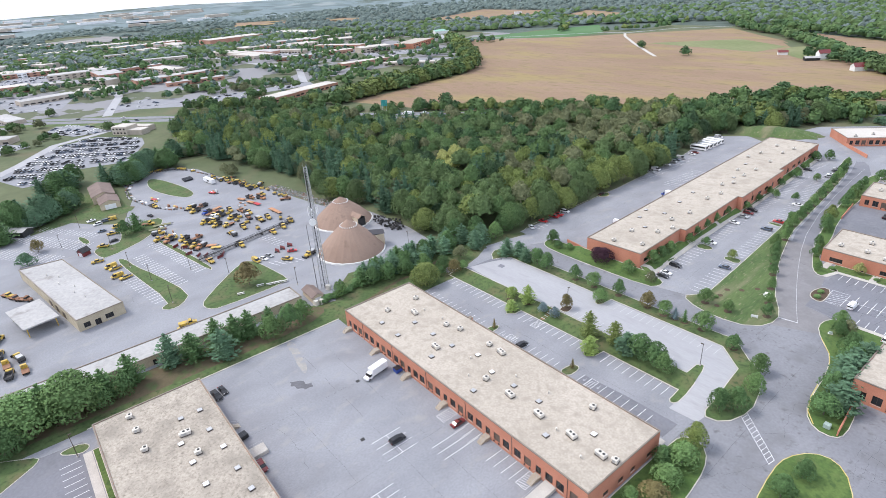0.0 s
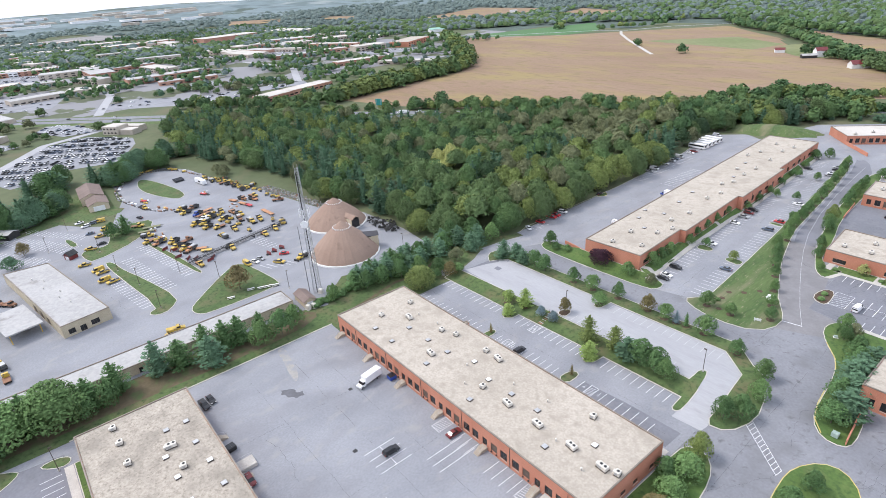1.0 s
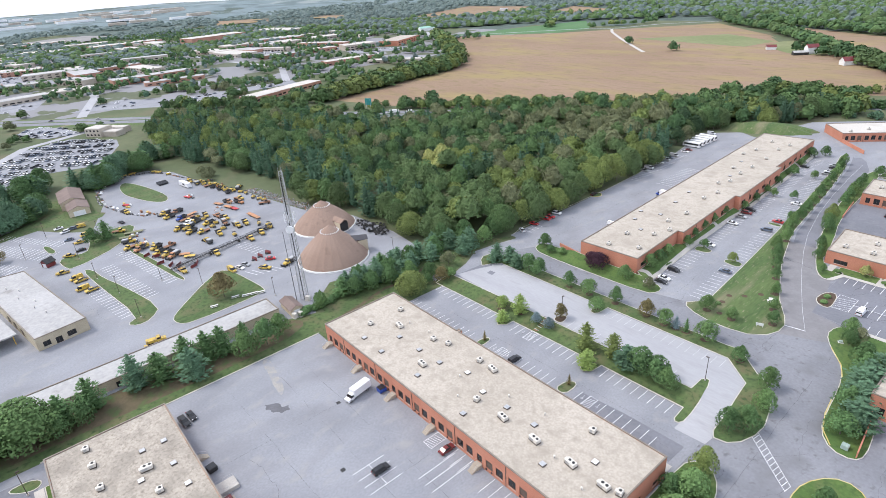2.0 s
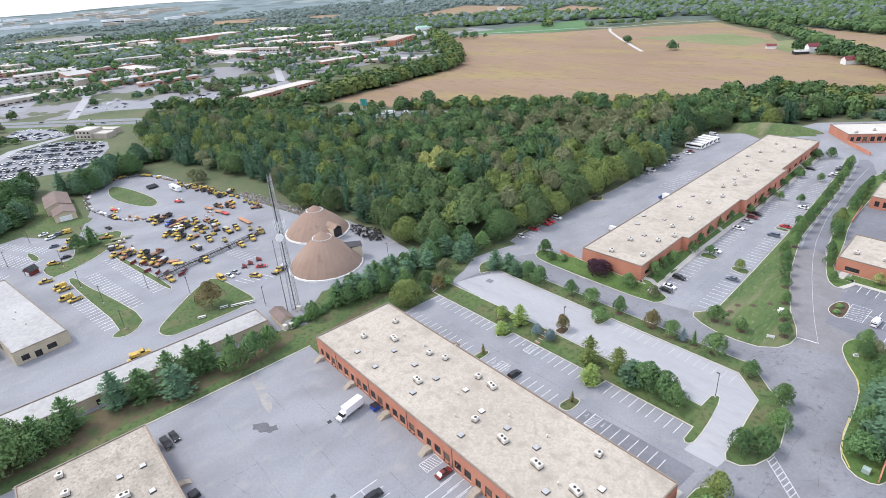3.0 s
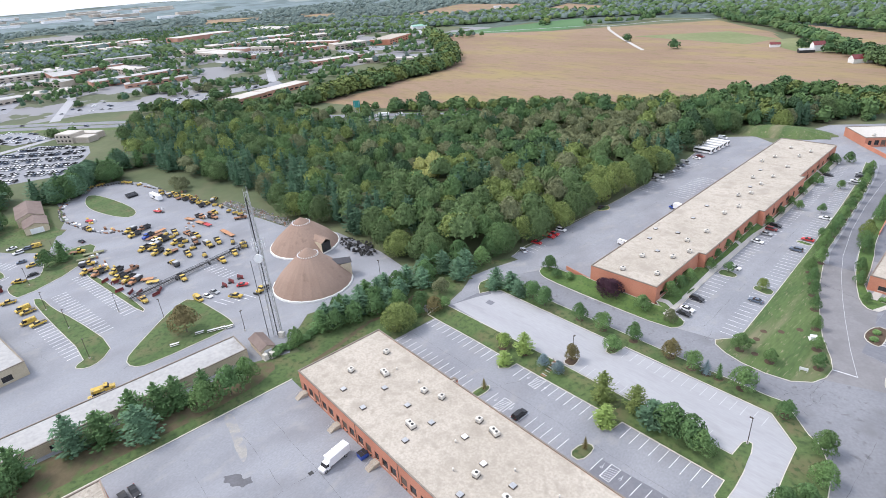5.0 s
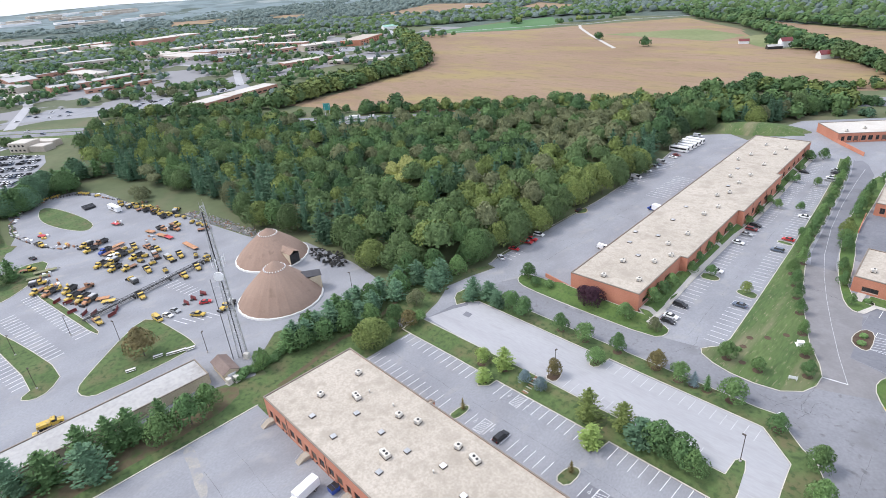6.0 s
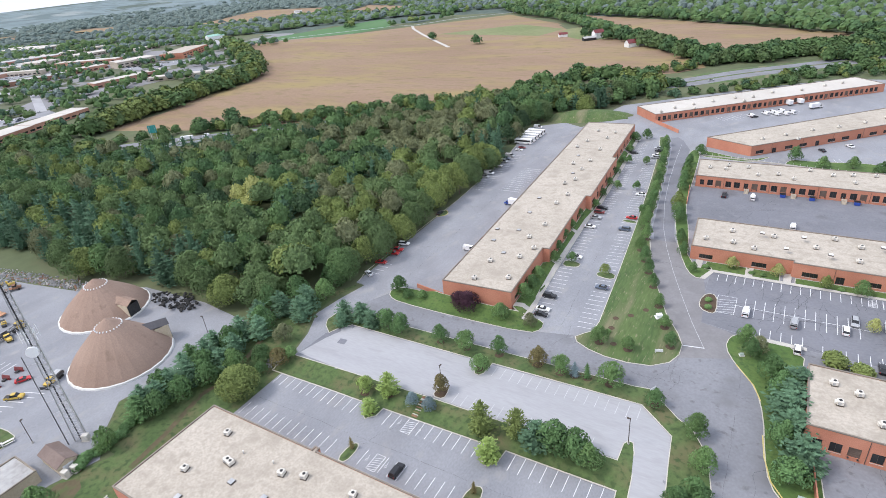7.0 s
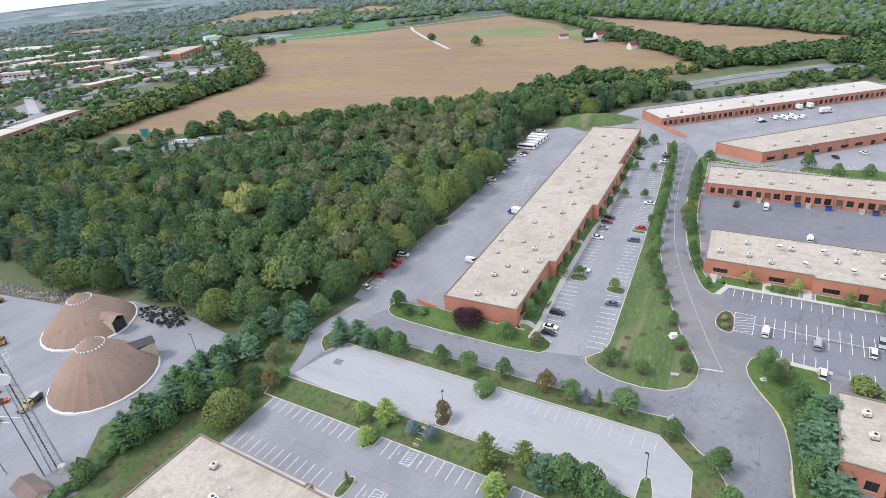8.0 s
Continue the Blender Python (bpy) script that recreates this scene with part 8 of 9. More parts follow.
# ---- depot clutter ----
def trailer(x, y, deg, length, paint, words):
    u = thing("trailer", words, "trailer", pose(x, y, level(x, y) + 0.04, 0, 0, deg), "depot trailers")
    bm = bmesh.new()
    box(bm, -length / 2, -1.15, 0.75, length / 2, 1.15, 0.95)
    part("deck", bm, paint, u)
    bm = bmesh.new()
    tube(bm, (length / 2, -0.8, 0.8), (length / 2 + 1.5, 0, 0.7), 0.07, sides=5)
    tube(bm, (length / 2, 0.8, 0.8), (length / 2 + 1.5, 0, 0.7), 0.07, sides=5)
    part("drawbar", bm, DARK, u)
    wheel_set(u, (-0.6, -1.6), 1.15, 0.4, 0.28)
    return u


for x, y, a, ln, paint, words in ((-134.5, 30.7, 5, 12, ORANGE, "long orange flat trailer in the depot yard"), (-159.4, 26.2, 15, 7, ORANGE, "orange equipment trailer in the depot yard"), (-169.5, 24, 20, 6, ORANGE, "orange equipment trailer in the depot yard"), (-154.2, 27.6, 10, 6, RED, "red equipment trailer in the depot yard"), (-160, 3, -70, 9, RUST, "long rusty flat trailer in the truck cluster"), (-165, 6, -70, 9, ORANGE, "long orange trailer in the truck cluster"), (-113.3, -13.2, 60, 5, ORANGE, "orange plough frame trailer"), (-109, -12.2, 60, 5, YELLOW, "yellow plough frame trailer"), (-163, -24, 75, 9, GREENISH, "olive green flat trailer"), (-158.6, -28, 75, 8, GREENISH, "olive green equipment trailer in the depot yard"), (-213, -16, 30, 4, RED, "small red trailer in the depot yard"), (-197, 15.3, 20, 5, RED, "red and orange trailer in the depot yard")):
    trailer(x, y, a, ln, paint, words)
u = thing("office_trailer", "long white office trailer beside the training track", "trailer", pose(-221, 21.6, 0.04, 0, 0, 8))
bm = bmesh.new()
box(bm, -6, -1.3, 0.6, 6, 1.3, 3.3, bevel=0.06)
part("body", bm, WHITE, u)
bm = bmesh.new()
box(bm, -1, -1.32, 1.4, 2, -1.302, 2.5)
part("window", bm, GLASS, u)
wheel_set(u, (-2, -3), 1.25, 0.4, 0.3)
for k in range(5):
    u = thing("culvert_pipe", "black corrugated culvert pipe stacked in the yard", "pipe", pose(-243 + 1.4 * k, 12.6, 0.04, 0, 0, 8), "culvert pipes")
    bm = bmesh.new()
    tube(bm, (0, -3, 0.75), (0, 3, 0.75), 0.7, 0.7, 12)
    part("barrel", bm, BLACK, u)
conveyor = thing("conveyor", "long rusty lattice conveyor across the depot yard", "conveyor", pose(-99.4, -23.5, 0.04, 0, 0, math.degrees(math.atan2(54, -13))))
for s in (-0.7, 0.7):
    for z in (0.9, 2.1):
        bm = bmesh.new()
        tube(bm, (0, s, z), (56, s, z), 0.09, sides=5)
        part("chord", bm, DARK_BED, conveyor)
bm = bmesh.new()
for k in range(28):
    for s in (-0.7, 0.7):
        tube(bm, (k * 2, s, 0.9), (k * 2 + 2, s, 2.1), 0.06, sides=4, cap=False)
        tube(bm, (k * 2, s, 0.9), (k * 2, s, 2.1), 0.06, sides=4, cap=False)
    tube(bm, (k * 2, -0.7, 2.1), (k * 2, 0.7, 2.1), 0.06, sides=4, cap=False)
tagged(part("lattice", bm, DARK_BED, conveyor), kind="stuff")
bm = bmesh.new()
box(bm, 0, -0.5, 1.2, 56, 0.5, 1.28)
part("belt", bm, RUBBER, conveyor)
for x in (4, 20, 36, 52):
    bm = bmesh.new()
    box(bm, x - 0.2, -0.9, 0, x + 0.2, 0.9, 0.9)
    part("stand", bm, DARK, conveyor)
# snow plough blades, drums and small machines along the fences
rnd = random.Random(31)
blade = thing("plough_blade", "dark red snow plough blade standing in the yard", "plough", pose(-82.1, 8.3, 0.04, 0, 0, 100), "plough blades")
bm = bmesh.new()
extrude_profile(bm, [(0, 0), (0.5, 0.1), (0.3, 0.8), (0.6, 1.5), (0.45, 1.5), (0.1, 0.8)], 1.7)
part("blade", bm, MAROON, blade)
bm = bmesh.new()
box(bm, -1.2, -0.5, 0.2, 0.1, 0.5, 0.5)
part("frame", bm, DARK, blade)
for x, y, a in ((-83.2, 11.6, 105), (-83.9, 15.8, 110), (-104, -19, 40), (-107, -21.6, 50), (-97, -14.4, 20), (-100, -12, 60), (-122, -24, 0), (-127, -27, 30), (-112.5, -24.6, 10)):
    copy_thing(blade, pose(x, y, 0.04, 0, 0, a))
machine = thing("road_roller", "small yellow road machine parked at the fence", "machine", pose(-174, 43, 0.04), "small machines")
bm = bmesh.new()
box(bm, -1.4, -0.8, 0.5, 1.2, 0.8, 1.4, bevel=0.1)
part("body", bm, YELLOW, machine)
bm = bmesh.new()
box(bm, -0.6, -0.75, 2.2, 0.7, 0.75, 2.32)
for sx in (-0.5, 0.6):
    for s in (-0.65, 0.65):
        tube(bm, (sx, s, 1.35), (sx, s, 2.22), 0.04, sides=4)
part("canopy", bm, DARK, machine)
for x in (-1.2, 1.2):
    bm = bmesh.new()
    tube(bm, (x, -0.75, 0.55), (x, 0.75, 0.55), 0.55, 0.55, 12)
    part("drum", bm, DARK_BED, machine)
for k in range(34):
    f = rnd.random()
    pts = [(-264, -21), (-281, -6), (-279, 12), (-259, 23), (-215, 30), (-177, 42), (-150, 47)]
    j = rnd.randrange(len(pts) - 1)
    x, y = pts[j][0] + (pts[j + 1][0] - pts[j][0]) * f, pts[j][1] + (pts[j + 1][1] - pts[j][1]) * f
    copy_thing(machine, pose(x + rnd.uniform(-1, 1), y + rnd.uniform(-2, 1), 0.04, 0, 0, rnd.uniform(0, 360)))
for x, y in ((-145, -3), (-141, 12), (-158, 8), (-152, 9), (-137, 9), (-130, 12), (-142, -27), (-138, -24), (-117, 13), (-121, 28), (-116, 31), (-112, 30)):
    copy_thing(machine, pose(x, y, 0.04, 0, 0, rnd.uniform(0, 360)))
bm = bmesh.new()
for k in range(170):
    x, y = rnd.uniform(-84, -56), rnd.uniform(60, 72)
    if inside(x, y, [(-83, 63), (-84, 68), (-67, 72.5), (-56.5, 67), (-64, 60.5)]):
        r = rnd.uniform(0.45, 0.75)
        tilt_v = Vector((rnd.gauss(0, 0.5), rnd.gauss(0, 0.5), 1)).normalized() * 0.35
        z = rnd.uniform(0.3, 1.3)
        tube(bm, Vector((x, y, z)) - tilt_v / 2, Vector((x, y, z)) + tilt_v / 2, r, r * 0.9, 9)
tagged(link("tyre_heap", bm, RUBBER), "heap of old black tyres beside the salt dome", "tyres", kind="stuff")
bm = bmesh.new()
for k in range(900):
    x = rnd.uniform(-180, -112)
    y = 45 + (x + 180) * 0.17 + rnd.uniform(0, 8) * rnd.random() ** 0.5
    size = rnd.uniform(0.2, 0.7)
    lean = Vector((rnd.gauss(0, 0.6), rnd.gauss(0, 0.6), 1)).normalized() * size
    z = 0.1 + rnd.random() * 0.7 * max(0.0, noise.noise((x / 5, y / 3, 4.0)) + 0.3)
    tube(bm, Vector((x, y, z)) - lean * 0.5, Vector((x, y, z)) + lean * 0.4, size * 0.9, size * 0.45, 5, rnd.choice((0, 0, 0, 0, 0, 0, 1, 2)))
tagged(link("rubble", bm, [RUBBLE_STONE, RUST, CONCRETE]), "grey heaps of stone and scrap along the yard fence", "rubble", kind="stuff")
track = [(-181, -2.5), (-186, -13), (-200, -20), (-230, -27.4), (-250, -25), (-268, -18), (-279, -2), (-276, 12), (-262, 21), (-240, 27)]
bm = bmesh.new()
for (ax, ay), (bx, by) in zip(track, track[1:]):
    n = int(math.hypot(bx - ax, by - ay) / 1.5)
    for k in range(n):
        x, y = ax + (bx - ax) * k / n + rnd.gauss(0, 0.25), ay + (by - ay) * k / n + rnd.gauss(0, 0.25)
        s, h = rnd.uniform(0.55, 0.85), rnd.uniform(0.3, 0.8)
        box(bm, x - s, y - 0.35, 0, x + s, y + 0.35, h, rnd.choice((0, 0, 0, 1, 2)))
        if rnd.random() < 0.25:
            box(bm, x - s + rnd.gauss(0, 1.2), y + rnd.uniform(0.6, 2.0), 0, x + s, y + 2.8, h * 0.7, rnd.choice((0, 1, 2, 3)))
tagged(link("track_barriers", bm, [DARK_BED, RUST, GALV, WHITE]), "low barriers and scrap round the training track", "barrier", kind="stuff")
bm = bmesh.new()
for k in range(70):
    cx, cy = rnd.choice(((-190, -10), (-196, 16), (-214, -16), (-150, -26), (-144, -24), (-160, -24), (-120, -22), (-168, 30), (-160, 20), (-215, 36), (-205, 38)))
    x, y, s = cx + rnd.gauss(0, 3.2), cy + rnd.gauss(0, 1.4), rnd.uniform(0.4, 1.3)
    box(bm, x - s, y - s * 0.5, 0, x + s, y + s * 0.5, rnd.uniform(0.3, 1.3), rnd.randrange(6), 0.04)
tagged(link("scrap", bm, [RUST, DARK_BED, GALV, YELLOW, ORANGE, WHITE]), "rusty scrap, plough parts and crates in heaps", "scrap", kind="stuff")
bench = thing("bench", "pale wooden picnic bench on the triangular lawn", "bench", pose(-52.6, -8, 0.16, 0, 0, 70), "picnic benches")
bm = bmesh.new()
box(bm, -1.5, -0.35, 0.7, 1.5, 0.35, 0.76)
part("tabletop", bm, CONCRETE_WHITE, bench)
for s in (-0.75, 0.75):
    bm = bmesh.new()
    box(bm, -1.5, s - 0.14, 0.42, 1.5, s + 0.14, 0.47)
    part("seat", bm, CONCRETE_WHITE, bench)
for s in (-1.1, 1.1):
    bm = bmesh.new()
    box(bm, s - 0.05, -0.8, 0, s + 0.05, 0.8, 0.7)
    part("leg", bm, DARK, bench)
for x, y in ((-54.6, -11.6), (-51.6, -5), (-53.6, -20.6), (-50.4, -2.4)):
    copy_thing(bench, pose(x, y, 0.16, 0, 0, 75))

lawn([(-12.6, 166), (-9.6, 168.4), (-8.6, 171), (-9.8, 173.4), (-12.6, 175)], GRASS, 1, KERB_YELLOW, label="small grass island with a yellow kerb")
lawn([(73.3, 188.6), (67.8, 189.2), (67.2, 190.4), (68, 191.6), (73.1, 191.4)], GRASS, 1, label="small kerbed island between parking bays")
lawn([(77.2, 140.4), (71.4, 141), (70.2, 142.6), (70.8, 144.6), (76.8, 145.4)], GRASS, 1, label="small kerbed island with a young tree")
lawn([(56.6, 143.8), (61.8, 144.2), (63.2, 146), (62.4, 148.4), (56.4, 149)], GRASS, 1, label="small kerbed island with a young tree")
for x, y in ((88, 121.1), (84.1, 117.8), (87, 104.5), (84.3, 112.2), (91.6, 126)):
    paved("mulch_bed", [(x + 1.0 * math.cos(k * math.tau / 12), y + 1.0 * math.sin(k * math.tau / 12)) for k in range(12)], MULCH, "round mulch bed in the patchy grass", 0.17)
for x, y, a, size, paint, words in ((96.2, 123.6, 30, 1, WHITE, "white"), (120.6, 113.6, 25, 0.55, BOX_GREEN, "pale green")):
    u = thing("utility_box", words + " utility box on a pad in the grass", "utility box", pose(x, y, level(x, y) + 0.15, 0, 0, a), "utility boxes")
    bm = bmesh.new()
    box(bm, -0.9 * size, -0.7 * size, 0.1, 0.9 * size, 0.7 * size, 1.1 * size, bevel=0.06)
    part("casing", bm, paint, u)
    bm = bmesh.new()
    box(bm, -0.92 * size, -0.72 * size, 1.1 * size, 0.92 * size, 0.72 * size, 1.16 * size, bevel=0.02)
    part("lid", bm, paint, u)
    bm = bmesh.new()
    box(bm, -1.3 * size, -1.1 * size, 0, 1.3 * size, 1.1 * size, 0.1)
    part("pad", bm, CONCRETE_WHITE, u)

# brick screen walls and small fittings
for a, b, h in (((13.6, 109.4), (26.3, 107.3), 1.7), ((48.6, 341), (66, 322), 2.2), ((139.2, 66), (137.6, 83.8), 1.8), ((86.4, 237), (88.6, 216), 1.2)):
    bm = bmesh.new()
    wall_run(bm, a, b, UP - 0.2, UP + h, 0.3, [])
    u = thing("screen_wall", "low orange brick screen wall", "wall", group="screen walls")
    part("wall", bm, BRICK, u)
rail = thing("retaining_wall", "pale concrete retaining wall with a post rail", "wall")
for a, b in (((84, 284), (104, 281.6)), ((104, 281.6), (120, 279.6)), ((120, 279.6), (165, 272))):
    bm = bmesh.new()
    wall_run(bm, a, b, UP - 0.1, UP + 0.7, 0.3, [])
    part("wall", bm, CONCRETE, rail)
for k in range(26):
    x = 84 + 3.1 * k
    y = 284 - (x - 84) * 0.12 if x < 120 else 279.6 - (x - 120) * 0.169
    bm = bmesh.new()
    tube(bm, (x, y + 0.15, UP + 0.6), (x, y + 0.15, UP + 1.7), 0.07, sides=5)
    part("post", bm, CONCRETE_WHITE, rail)
u = thing("transformer_box", "pale green transformer box on the lawn", "utility box", pose(136.2, 67.4, level(136, 67) + 0.15))
bm = bmesh.new()
box(bm, -0.8, -0.7, 0, 0.8, 0.7, 1.3, bevel=0.06)
part("casing", bm, BOX_GREEN, u)
for x, y, a in ((99.8, 105.4, 20), (101.8, 88.4, 60)):
    u = thing("estate_sign", "small white estate sign on two posts", "sign", pose(x, y, level(x, y) + 0.15, 0, 0, a))
    for s in (-0.9, 0.9):
        bm = bmesh.new()
        tube(bm, (s, 0, 0), (s, 0, 1.5), 0.06, sides=6)
        part("post", bm, WHITE, u)
    bm = bmesh.new()
    box(bm, -1.1, -0.05, 0.5, 1.1, 0.05, 1.4)
    part("panel", bm, WHITE, u)


# ---- the town and the farm beyond ----
def low_block(x0, y0, x1, y1, width, h, wall, roof, words):
    """A long flat-roofed block from one end to the other, with a band of windows each side."""
    a, b = Vector((x0, y0)), Vector((x1, y1))
    L = (b - a).length
    u = thing("town_building", words, "building", pose(x0, y0, level(x0, y0) + (8 if x0 < -2550 else 0), 0, 0, math.degrees(math.atan2(y1 - y0, x1 - x0))), "town buildings")
    bm = bmesh.new()
    box(bm, 0, -width / 2, -0.5, L, width / 2, h)
    part("wall", bm, wall, u)
    bm = bmesh.new()
    box(bm, 0.3, 0.3 - width / 2, h + 0.002, L - 0.3, width / 2 - 0.3, h + 0.2)
    part("roof", bm, roof, u)
    k = 3.0
    while k < L - 4 and x0 > -1250:
        bm = bmesh.new()
        for storey in range(max(1, int(h // 3.6))):
            box(bm, k, -width / 2 - 0.06, 1.1 + 3.6 * storey, k + 5.2, -width / 2 + 0.04, 2.7 + 3.6 * storey)
        part("window", bm, GLASS, u)
        k += 8.0 if L < 70 else 11.0
    return u


TOWN_BRICK = material("town_brick", (0.34, 0.17, 0.12), (0.42, 0.24, 0.18), 0.05, 1.0, 0.9, per_object=0.15)
TOWN_PALE = material("town_render", (0.4, 0.34, 0.28), (0.5, 0.45, 0.39), 0.05, 1.0, 0.9, per_object=0.1)
for x0, y0, x1, y1, w, h, wall, roof, words in (
        (-782, 98, -786, 216, 26, 8, TOWN_BRICK, ROOF_GREY, "long two-storey brick office block with a pale roof"), (-728, 128, -716, 206, 20, 5, TOWN_BRICK, ROOF_GREY, "low brick office block"), (-995, 118, -1000, 190, 22, 6, TOWN_BRICK, ROOF_GREY, "low brick block with a grey roof"),
        (-467, 167, -479, 205, 24, 5.5, TOWN_BRICK, ROOF_WHITE, "brick block with a white roof beside the wood"), (-480, 205.5, -497, 268, 22, 5.5, TOWN_BRICK, ROOF_WHITE, "long brick block with a white roof beside the wood"), (-640, 362, -634, 462, 20, 6, TOWN_BRICK, ROOF_WHITE, "brick block with a white roof in the town"), (-590, 410, -520, 462, 16, 5, TOWN_PALE, ROOF_WHITE, "pale block with a white roof in the town"),
        (-745, 556, -790, 640, 40, 9, BRICK, ROOF, "large orange brick block beside the fields"), (-830, 432, -818, 486, 24, 6, TOWN_BRICK, ROOF_WHITE, "brick block with a white roof in the town"), (-837, 345, -806, 420, 22, 6, TOWN_BRICK, ROOF_GREY, "brick block with a grey roof in the town"), (-1110, 466, -1070, 552, 34, 10, TOWN_BRICK, ROOF_GREY, "long brick office block"),
        (-1445, 620, -1295, 652, 60, 9, TOWN_PALE, ROOF_WHITE, "large white-roofed store in the town"), (-1160, 646, -1130, 676, 20, 6, TOWN_PALE, ROOF_WHITE, "white-roofed block in the town"), (-1077, 640, -1030, 670, 30, 6, TOWN_BRICK, ROOF_GREY, "low brick block in the town"), (-964, 636, -962, 680, 20, 5, TOWN_PALE, ROOF_WHITE, "white-roofed shed in the town"),
        (-1503, 204, -1520, 368, 50, 9, TOWN_BRICK, ROOF_WHITE, "long shopping centre with an orange front"), (-1374, 392, -1397, 540, 60, 11, TOWN_BRICK, ROOF_WHITE, "large shopping centre with a white roof"), (-1079, 374, -1073, 440, 26, 7, TOWN_BRICK, ROOF_WHITE, "brick block with a white roof in the town"), (-1169, -50, -1135, 4, 50, 9, WHITE, ROOF_WHITE, "large white store in the town"), (-752, -48, -764, 18, 24, 6, TOWN_PALE, ROOF_GREY, "low pale store with a grey roof"), (-1630, 16, -1530, 148, 50, 8, TOWN_PALE, ROOF_WHITE, "long pale shopping centre"), (-660, -74, -600, -60, 18, 5, TOWN_PALE, ROOF_GREY, "low pale building by the highway"), (-1240, 140, -1230, 196, 16, 12, TOWN_PALE, ROOF_GREY, "tall pale hotel building"), (-520, -95, -500, -70, 16, 5, TOWN_PALE, ROOF_GREY, "low pale building near the car lot")):
    low_block(x0, y0, x1, y1, w, h, wall, roof, words)
beige = thing("depot_office", "stepped beige office building beside the highway", "building", pose(-450, 8, 0, 0, 0, 36))
for x0, y0, x1, y1, h in ((0, -4, 17, 11, 7.5), (17.01, -2, 32, 9, 4.4), (5, 11.01, 28, 21, 4.8)):
    bm = bmesh.new()
    box(bm, x0, y0, -0.3, x1, y1, h, bevel=0.1)
    part("wing", bm, TOWN_PALE, beige)
    bm = bmesh.new()
    box(bm, x0 + 0.4, y0 + 0.4, h + 0.002, x1 - 0.4, y1 - 0.4, h + 0.3)
    part("roof", bm, ROOF_WHITE, beige)
for k in range(4):
    for z in (1.2, 4.8):
        bm = bmesh.new()
        box(bm, 1.5 + 4 * k, -4.06, z, 3.4 + 4 * k, -3.96, z + 1.5)
        part("window", bm, GLASS, beige)
rnd = random.Random(91)
count = 0
while count < 100:
    x, y = rnd.uniform(-2900, -700), rnd.uniform(-500, 660)
    if edge_distance(x, y, HWY) < 50 or y > 0.55 * (x + 1100) + 620:
        continue
    a = rnd.choice((1.45, 1.3, 0.0, 0.3)) + rnd.gauss(0, 0.1)
    L = rnd.uniform(30, 120)
    low_block(x, y, x + L * math.cos(a), y + L * math.sin(a), rnd.uniform(14, 44), rnd.uniform(5, 10), rnd.choice((TOWN_BRICK, TOWN_PALE, TOWN_PALE)), rnd.choice((ROOF_WHITE, ROOF_GREY, ROOF_WHITE)), "distant flat-roofed town building")
    count += 1
for k in range(46):
    x, y = rnd.uniform(-4200, -2600), rnd.uniform(-300, 900)
    low_block(x, y, x + rnd.uniform(-30, 30), y + rnd.uniform(50, 170), rnd.uniform(30, 60), rnd.uniform(7, 12), rnd.choice((WHITE, TOWN_PALE)), ROOF_WHITE, "pale warehouse far off on the horizon")
# car parks and streets of the town
for k, poly in enumerate(CAR_PARKS):
    paved("car_park", poly, ASPHALT, "grey asphalt car park in the town", 0.1 + 0.012 * k)
CAR_LOT = [(-318, -78), (-320, -56), (-339, -40), (-330, -6), (-384, 18), (-410, 22), (-452, -8), (-440, -44), (-360, -92)]
paved("car_park", CAR_LOT, ASPHALT, "asphalt storage lot full of parked cars", 0.1)
ribbon("street", [(-330, -150), (-360, -98), (-398, -72), (-449, -43), (-462, -14), (-474, 11), (-500, 30)], 9, ASPHALT_PALE, "pale curved street beside the car lot", 0.14)
for pts in ([(-560, 260), (-700, 320), (-900, 300), (-1300, 300)], [(-650, 560), (-820, 520), (-1000, 560)], [(-890, 760), (-800, 700), (-700, 640)], [(-560, 20), (-700, 60), (-900, 80), (-1300, 60)]):
    ribbon("street", pts, 10, ASPHALT_PALE, "pale street through the town", 0.14)
small = {}


def small_car(paint):
    u = thing("car", "parked car in the storage lot", "car", group="cars of the storage lot")
    bm = bmesh.new()
    extrude_profile(bm, CAR_FORMS["suv"][0], 0.9, 0.86)
    part("body", bm, paint, u)
    bm = bmesh.new()
    extrude_profile(bm, CAR_FORMS["suv"][1], 0.85, 0.7)
    part("window_glass", bm, GLASS, u)
    bm = bmesh.new()
    box(bm, -1.95, -0.7, 1.66, 0.5, 0.7, 1.74, bevel=0.03)
    part("roof_panel", bm, paint, u)
    return u


words_for = {"white_paint": "white", "silver_paint": "silver", "black_paint": "black", "blue_grey_paint": "blue-grey", "red_paint": "red", "blue_paint": "blue"}
ux = Vector((28, 33)).normalized()
vx = Vector((-ux.y, ux.x))
made = 0
crowd = []
for r in range(-3, 14):
    for k in range(-12, 44):
        if rnd.random() < 0.22:
            continue
        p = Vector((-352, -70)) + ux * (k * 2.9) + vx * (r * 5.4 + (r // 2) * 7.5 - 10)
        if not inside(p.x, p.y, inset(CAR_LOT, 3)):
            continue
        if made >= 120:
            crowd.append((p.x, p.y, rnd.randrange(4)))
            continue
        paint = rnd.choice((WHITE, WHITE, WHITE, WHITE, SILVER, SILVER, SILVER, BLACK, SLATE))
        m = pose(p.x, p.y, 0.11, 0, 0, math.degrees(math.atan2(vx.y, vx.x)) + rnd.choice((0, 180)))
        if paint.name not in small:
            small[paint.name] = small_car(paint)
            small[paint.name].matrix_basis = m
            small[paint.name]["label"] = words_for[paint.name] + " car in the crowded storage lot"
        else:
            copy_thing(small[paint.name], m)
        made += 1
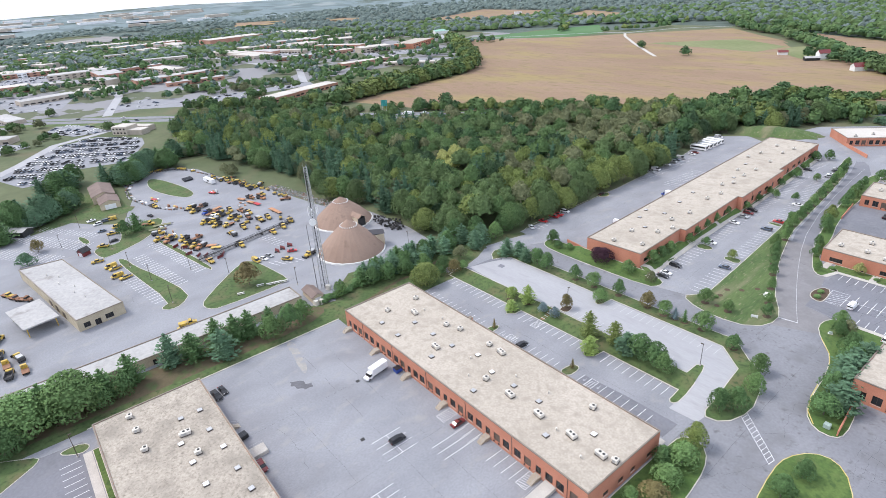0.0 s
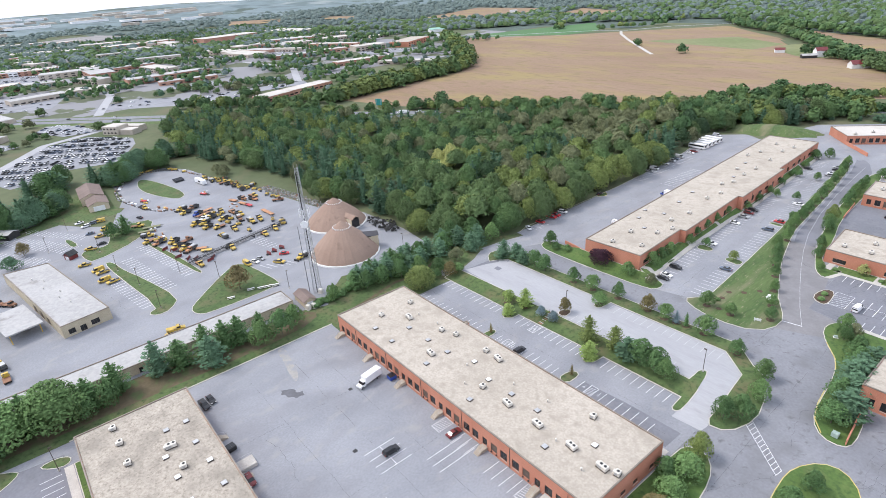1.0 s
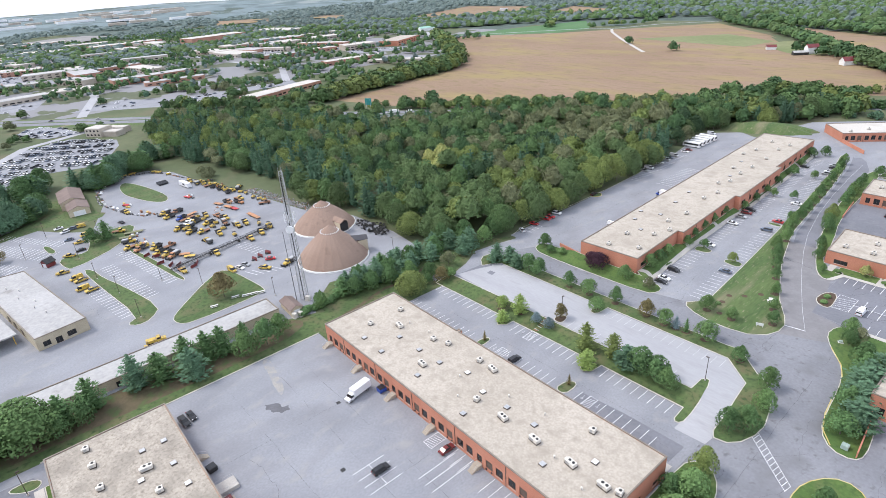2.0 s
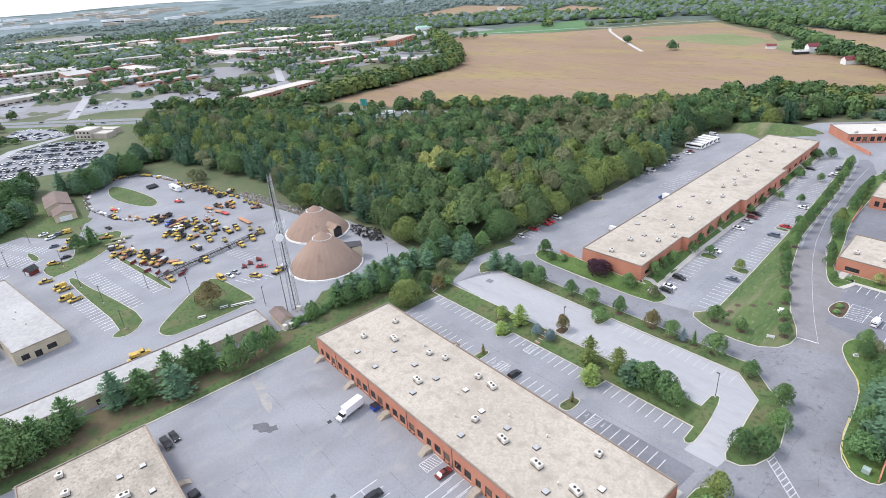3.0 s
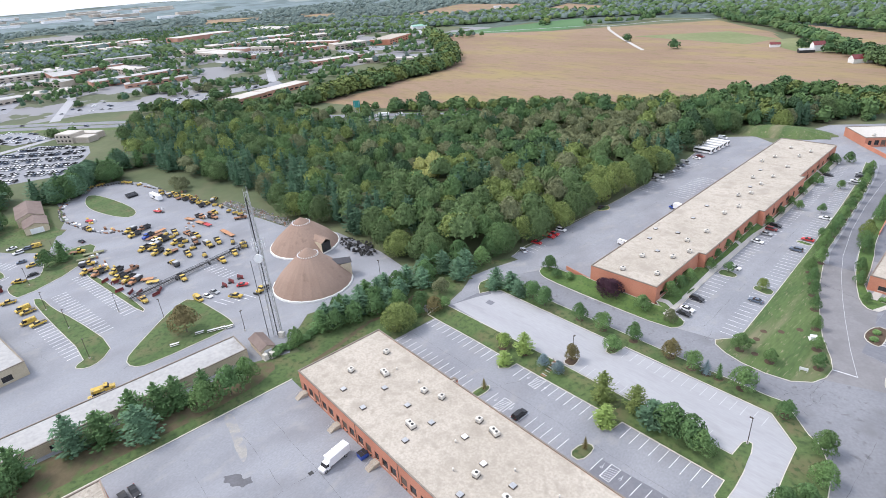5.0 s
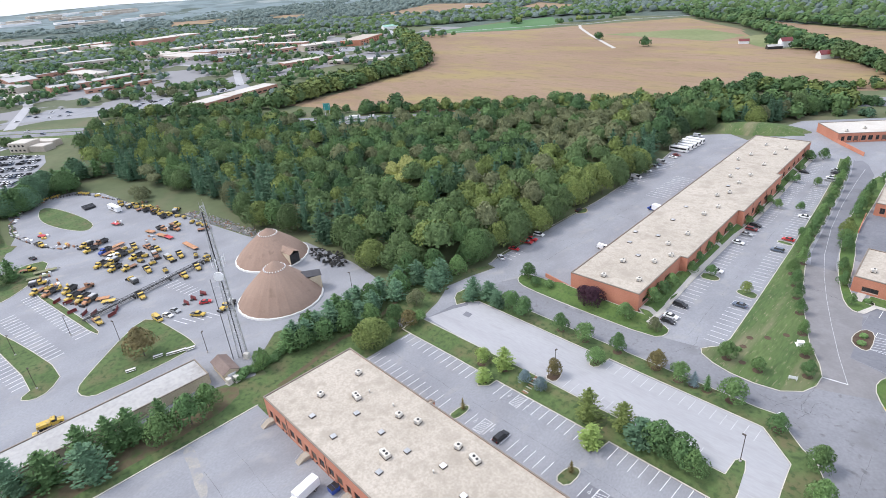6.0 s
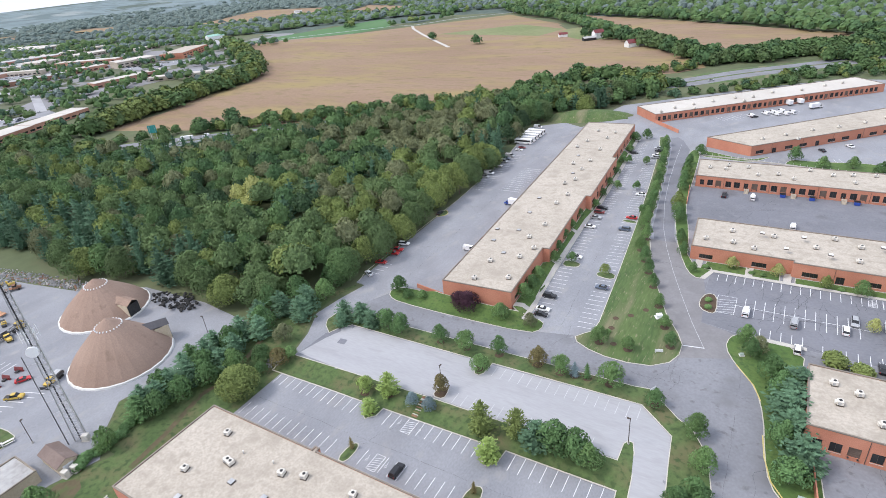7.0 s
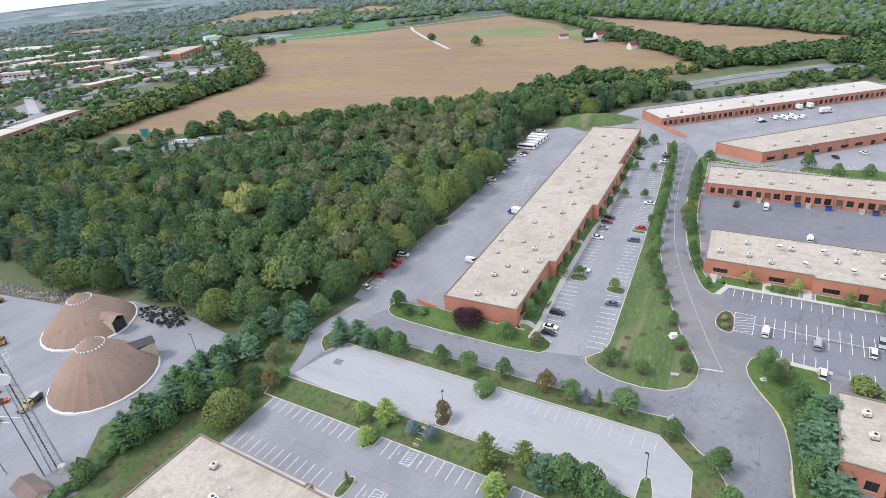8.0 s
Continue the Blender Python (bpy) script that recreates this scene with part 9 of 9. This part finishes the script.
# scattered far cars, one joined object
bm = bmesh.new()
for poly, count in (([(-846, -70), (-775, 22), (-672, -10), (-690, -60)], 60), ([(-604, 15), (-535, 98), (-560, 128), (-640, 78)], 30), ([(-1480, 210), (-1490, 370), (-1400, 380), (-1330, 200)], 160), ([(-1140, 0), (-1100, -60), (-900, -60), (-930, 60)], 120), ([(-1020, 300), (-1010, 420), (-900, 420), (-910, 300)], 60), ([(-770, 480), (-700, 560), (-660, 540), (-720, 460)], 40), ([(-540, 130), (-530, 260), (-560, 268), (-575, 140)], 30), ([(-575, 132), (-522, 98), (-480, 142), (-502, 162), (-556, 182)], 50), ([(-505, -80), (-466, -60), (-450, -84), (-480, -112)], 30), ([(-548, -30), (-522, -6), (-470, 6), (-474, -24), (-520, -44)], 60)):
    xs, ys = [p[0] for p in poly], [p[1] for p in poly]
    for _ in range(count):
        x, y = rnd.uniform(min(xs), max(xs)), rnd.uniform(min(ys), max(ys))
        if inside(x, y, poly):
            mi = rnd.randrange(4)
            box(bm, x - 1, y - 2.3, 0.3, x + 1, y + 2.3, 1.0, mi)
            box(bm, x - 0.85, y - 1.3, 1.0, x + 0.85, y + 1.0, 1.45, 4)
            box(bm, x - 0.7, y - 1.1, 1.45, x + 0.7, y + 0.7, 1.52, mi)
for x, y, mi in crowd:
    before = len(bm.verts)
    box(bm, -2.3, -0.9, 0.3, 2.3, 0.9, 1.0, mi)
    box(bm, -1.6, -0.8, 1.0, 0.9, 0.8, 1.5, 4)
    box(bm, -1.4, -0.7, 1.5, 0.6, 0.7, 1.58, mi)
    bm.verts.ensure_lookup_table()
    bmesh.ops.transform(bm, matrix=pose(x, y, 0.1, 0, 0, math.degrees(math.atan2(vx.y, vx.x))), verts=bm.verts[before:])
tagged(link("distant_cars", bm, [WHITE, SILVER, BLACK, SLATE, GLASS]), "many distant cars in town car parks", "cars", kind="stuff")
# traffic on the highway
for x, y, side, form, paint, words in ((-262, 233, 10, "van", WHITE, "white van"), (-240, 249, 10, "sedan", WHITE, "white car"), (-160, 306, -10, "sedan", SILVER, "silver car"), (-520, 24, 10, "suv", WHITE, "white car"), (-560, -12, 8, "sedan", BLACK, "black car"), (60, 475, -10, "sedan", SILVER, "silver car"), (-590, -40, -10, "sedan", SILVER, "silver car"), (-500, 42, -8, "suv", SLATE, "grey car"), (-288, 213, 9, "suv", SLATE, "grey car"), (-420, 108, 10, "van", WHITE, "white van")):
    car(form, paint, words + " on the highway beyond the wood", x - side * 0.46, y + side * 0.58, 38 if side < 0 else 218, level(x, y) + 0.8, "highway cars")
box_truck(-274, 226, 216, "white lorry on the highway beyond the wood", WHITE, 9).matrix_basis.translation.z += 0.74
box_truck(-468, 84, 40, "white lorry on the highway", WHITE, 9).matrix_basis.translation.z += 0.74
gabled("farm_barn", "stone-walled farm barn with a red roof", pose(-46, 640, 0.2, 0, 0, 48), 20, 9, 4.5, 3.4, CONCRETE_WHITE, MAROON, False)
gabled("farm_house", "white farmhouse with a red roof", pose(-104, 706, 0.2, 0, 0, 50), 13, 8, 7, 3.4, WHITE, MAROON, False)
gabled("farm_house", "white wing of the farmhouse with a red roof", pose(-92, 712, 0.2, 0, 0, 140), 9, 6, 5, 2.6, WHITE, MAROON, False)
gabled("farm_shed", "small white farm shed with a red roof", pose(-156, 724, 0.2, 0, 0, 30), 11, 7, 3.4, 2.2, WHITE, MAROON, False)
gabled("farm_shed", "long low grey farm shed", pose(-112, 690, 0.2, 0, 0, 40), 16, 7, 3, 1.6, DARK, ROOF_GREY, False)
gabled("farm_shed", "pale farm building with a green roof", pose(-915, 762, 0.2, 0, 0, 72), 34, 16, 6, 3, WHITE, material("green_metal_roof", (0.25, 0.45, 0.38), (0.3, 0.5, 0.42), 0.2, 2.0, 0.6), False)
gabled("farm_house", "distant farmhouse with a pale roof", pose(-1130, 1240, 0.2, 0, 0, 40), 22, 9, 6, 3, WHITE, ROOF_GREY, False)
sign = thing("highway_sign", "blue-green highway sign on two posts", "sign", pose(-303, 219, 0.2, 0, 0, 38))
for s in (-2, 2):
    bm = bmesh.new()
    tube(bm, (s, 0, 0), (s, 0, 12), 0.16, sides=6)
    part("post", bm, GALV, sign)
bm = bmesh.new()
box(bm, -3.1, -0.08, 6.5, 3.1, 0.08, 12.5)
part("panel", bm, material("sign_green", (0.02, 0.22, 0.2), (0.03, 0.26, 0.24), 0.5, 3.0, 0.5), sign)
